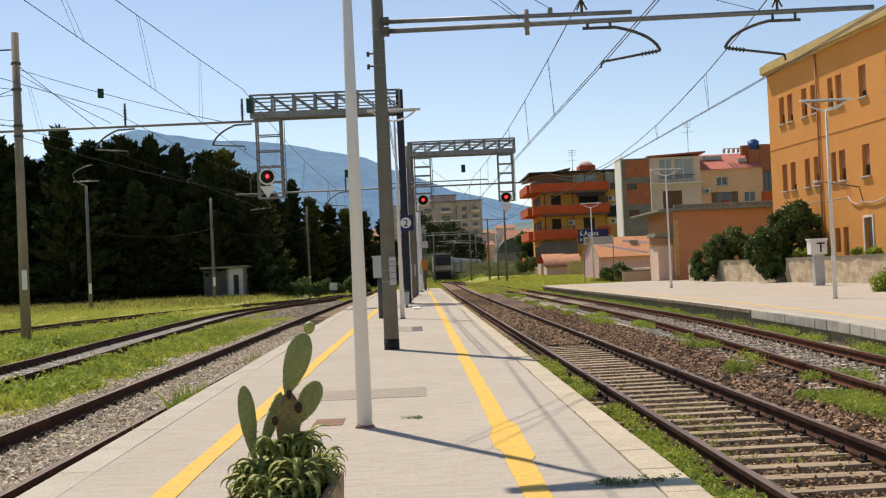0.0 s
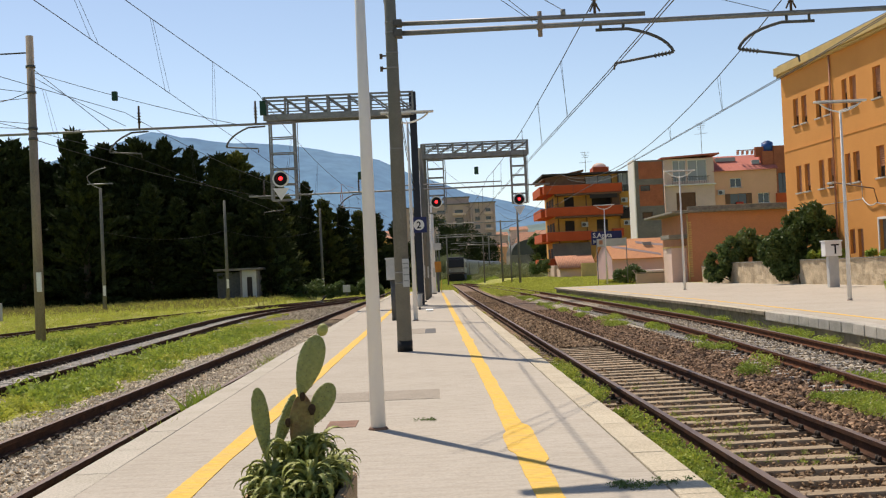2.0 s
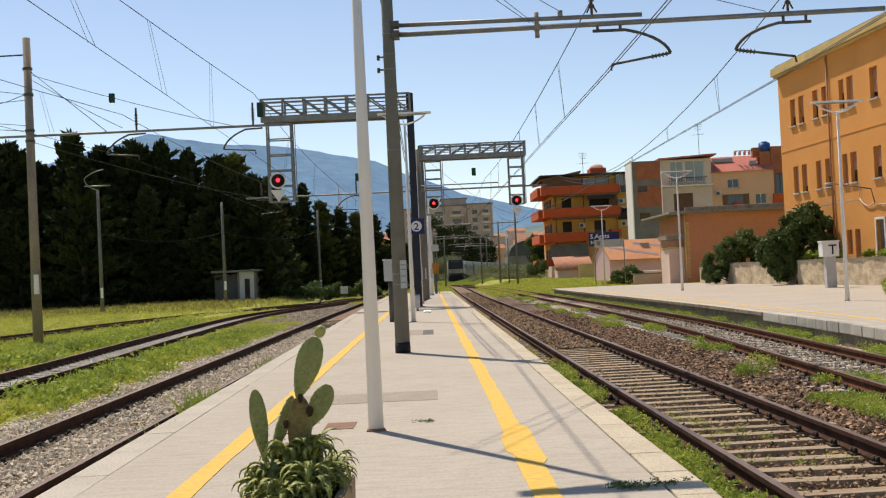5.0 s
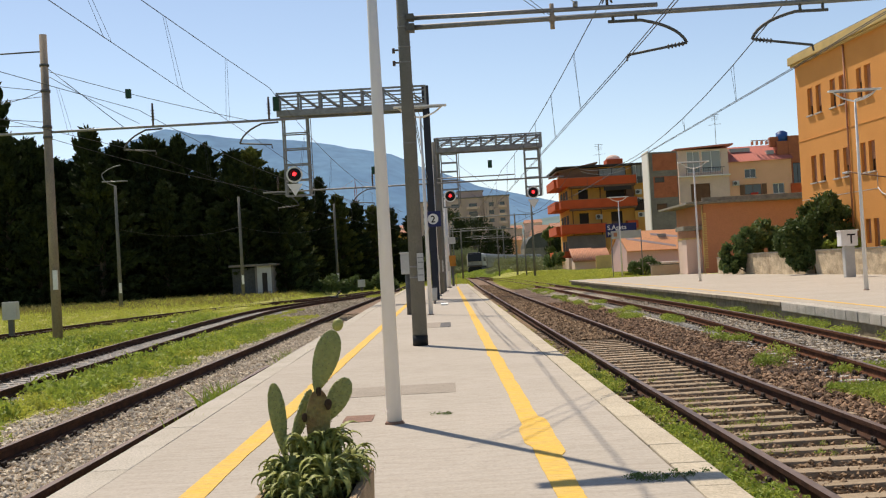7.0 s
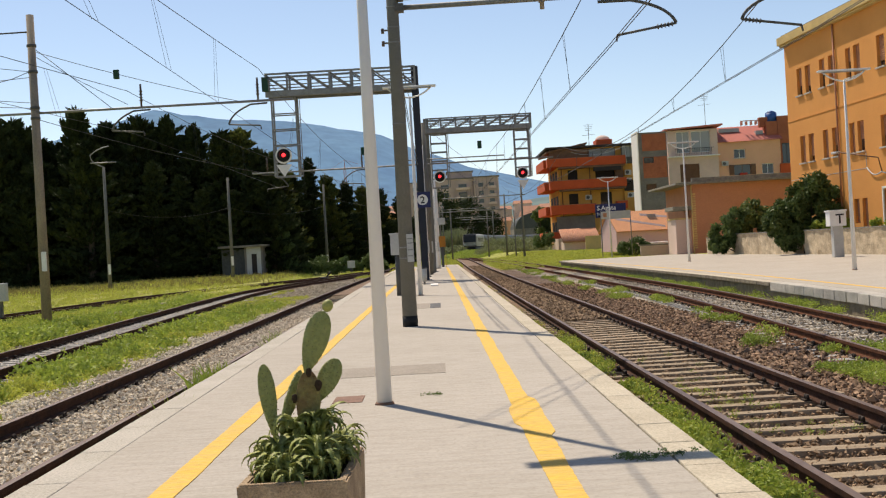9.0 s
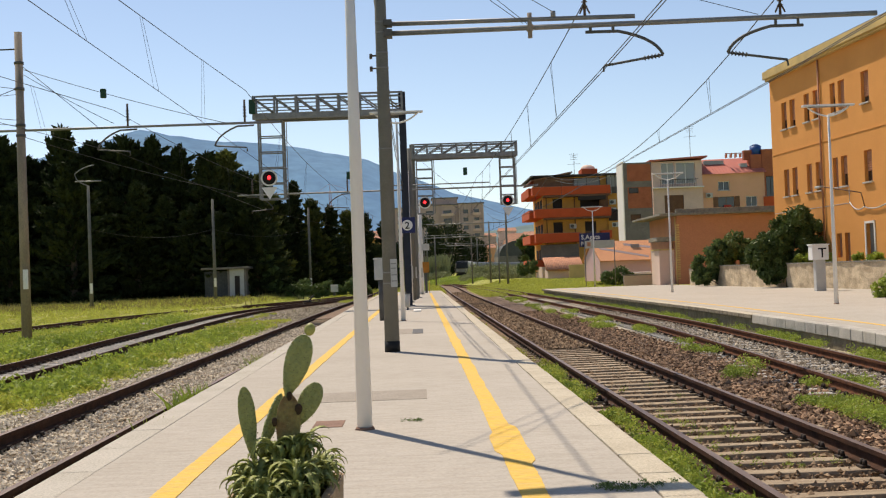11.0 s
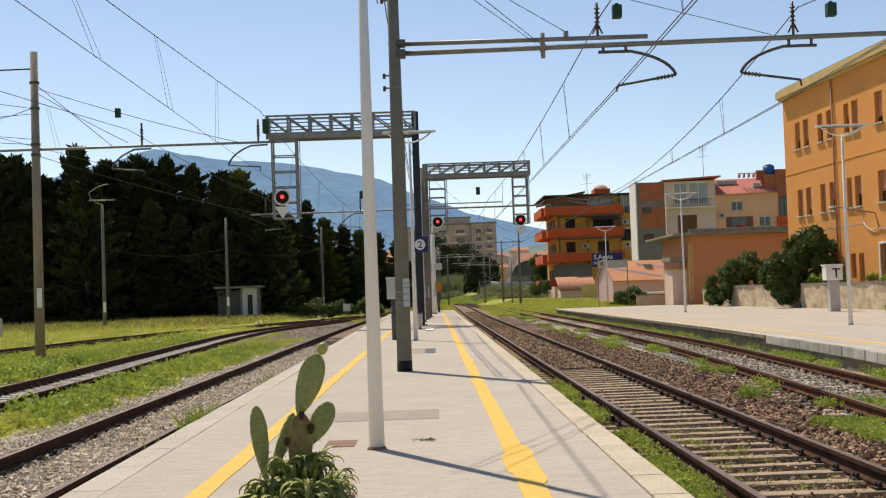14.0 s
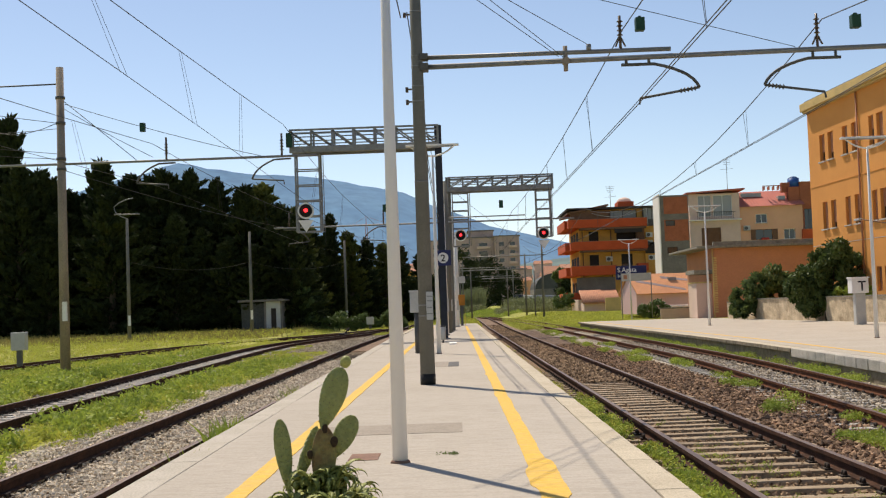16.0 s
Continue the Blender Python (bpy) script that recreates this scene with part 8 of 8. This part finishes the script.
def locomotive():
    t = thing("locomotive", pose(3.4, 175, 0), "dirty grey electric locomotive with a dark blue cab front", "locomotive", "train")
    bm = B(); shell(bm, 1.45, 17.5, 1.45, 3.95, 0.45)
    part("body", bm, "train_grey", t)
    bm = B(); box(bm, -1.25, 0.2, 3.5, 1.25, 0.75, 3.86, 0.12)
    part("brow", bm, "train_blue", t, "dark blue band over the windscreen")
    bm = B(); shell(bm, 1.40, 17.3, 0.25, 1.449, 0.0)
    part("skirt", bm, "black", t, "black dirty underframe skirt")
    bm = B(); box(bm, -1.26, 0.0, 2.3, 1.26, 0.55, 3.6, 0.06)
    part("windscreen", bm, "train_blue", t, "wide dark windscreen")
    bm = B(); box(bm, -1.3, -0.04, 1.35, 1.3, 0.2, 1.6, 0.03)
    part("stripe", bm, "train_brown", t)
    for x in (-0.95, 0.95):
        bm = B(); rod(bm, (x, -0.05, 1.95), (x, 0.1, 1.95), 0.12, n=14)
        part("tail_lamp", bm, "cabinet", t)
        bm = B(); rod(bm, (x, -0.5, 1.05), (x, 0.1, 1.05), 0.22, n=14)
        part("buffer", bm, "black", t)
    for y in (4.0, 13.5):
        bogie(t, y)
    for x in (-1.46, 1.46):
        for k in range(5):
            bm = B(); box(bm, x - 0.02, 3.4 + k * 2.4, 2.3, x + 0.02, 4.8 + k * 2.4, 3.1, 0.005)
            part("side_grille", bm, "train_brown", t)
    bm = B()
    for x in (-0.7, 0.7):
        tube(bm, [Vector((x, 2.2, 3.95)), Vector((x * 0.9, 3.6, 4.5)), Vector((x * 0.8, 2.4, 5.1))], 0.04, 6)
    rod(bm, (-0.85, 2.4, 5.12), (0.85, 2.4, 5.12), 0.05, n=6)
    part("pantograph", bm, "grey_steel", t)
    return t


def coach(k):
    t = thing("coach", pose(4, 195 + 26 * k, 0), "silver-grey railway coach with a dark window band", "railway coach", "train")
    bm = B(); shell(bm, 1.42, 25.4, 1.0, 3.9)
    part("body", bm, "train_silver", t)
    bm = B(); shell(bm, 1.36, 25.2, 0.55, 0.999)
    part("skirt", bm, "train_brown", t)
    for x in (-1.425, 1.425):
        for j in range(11):
            bm = B(); box(bm, x - 0.02, 2.6 + j * 1.9, 2.05, x + 0.02, 3.9 + j * 1.9, 2.9, 0.03)
            part("window", bm, "train_blue", t)
        for y in (1.0, 23.4):
            bm = B(); box(bm, x - 0.025, y, 1.05, x + 0.025, y + 1.0, 3.1, 0.02)
            part("door", bm, "train_brown", t)
    for y in (3.4, 22.0):
        bogie(t, y)
    return t


def motions():
    cars = [(locomotive(), 0.0, 17.5)] + [(coach(k), 18.3 + k * 26.2, 25.4) for k in range(4)]
    tail = [(0.0, 175), (1.0, 180.5), (2.0, 186), (3.0, 192), (3.7, 196.5), (5.0, 206), (6.0, 213.5), (6.5, 217.5), (7.0, 222), (8.0, 231.5), (9.0, 241.5), (9.2, 243.5), (10.0, 251), (11.3, 262), (12.5, 272.5), (14.0, 285.5),
            (15.0, 294.5), (16.0, 304)]
    ss, yy = [p[0] for p in PATH_OF_TRAIN], [p[2] for p in PATH_OF_TRAIN]
    for car, ahead, length in cars:
        rows = []
        for t, y in tail:
            s = np.interp(y, yy, ss) + ahead
            a, b = on_line(s + length * 0.12), on_line(s + length * 0.88)
            d = (b - a).normalized()
            o = a - d * length * 0.12
            rows.append((t, pose(o.x, o.y, o.z, 0, 0, -math.degrees(math.atan2(d.x, d.y)))))
        walk(car, rows)


motions()
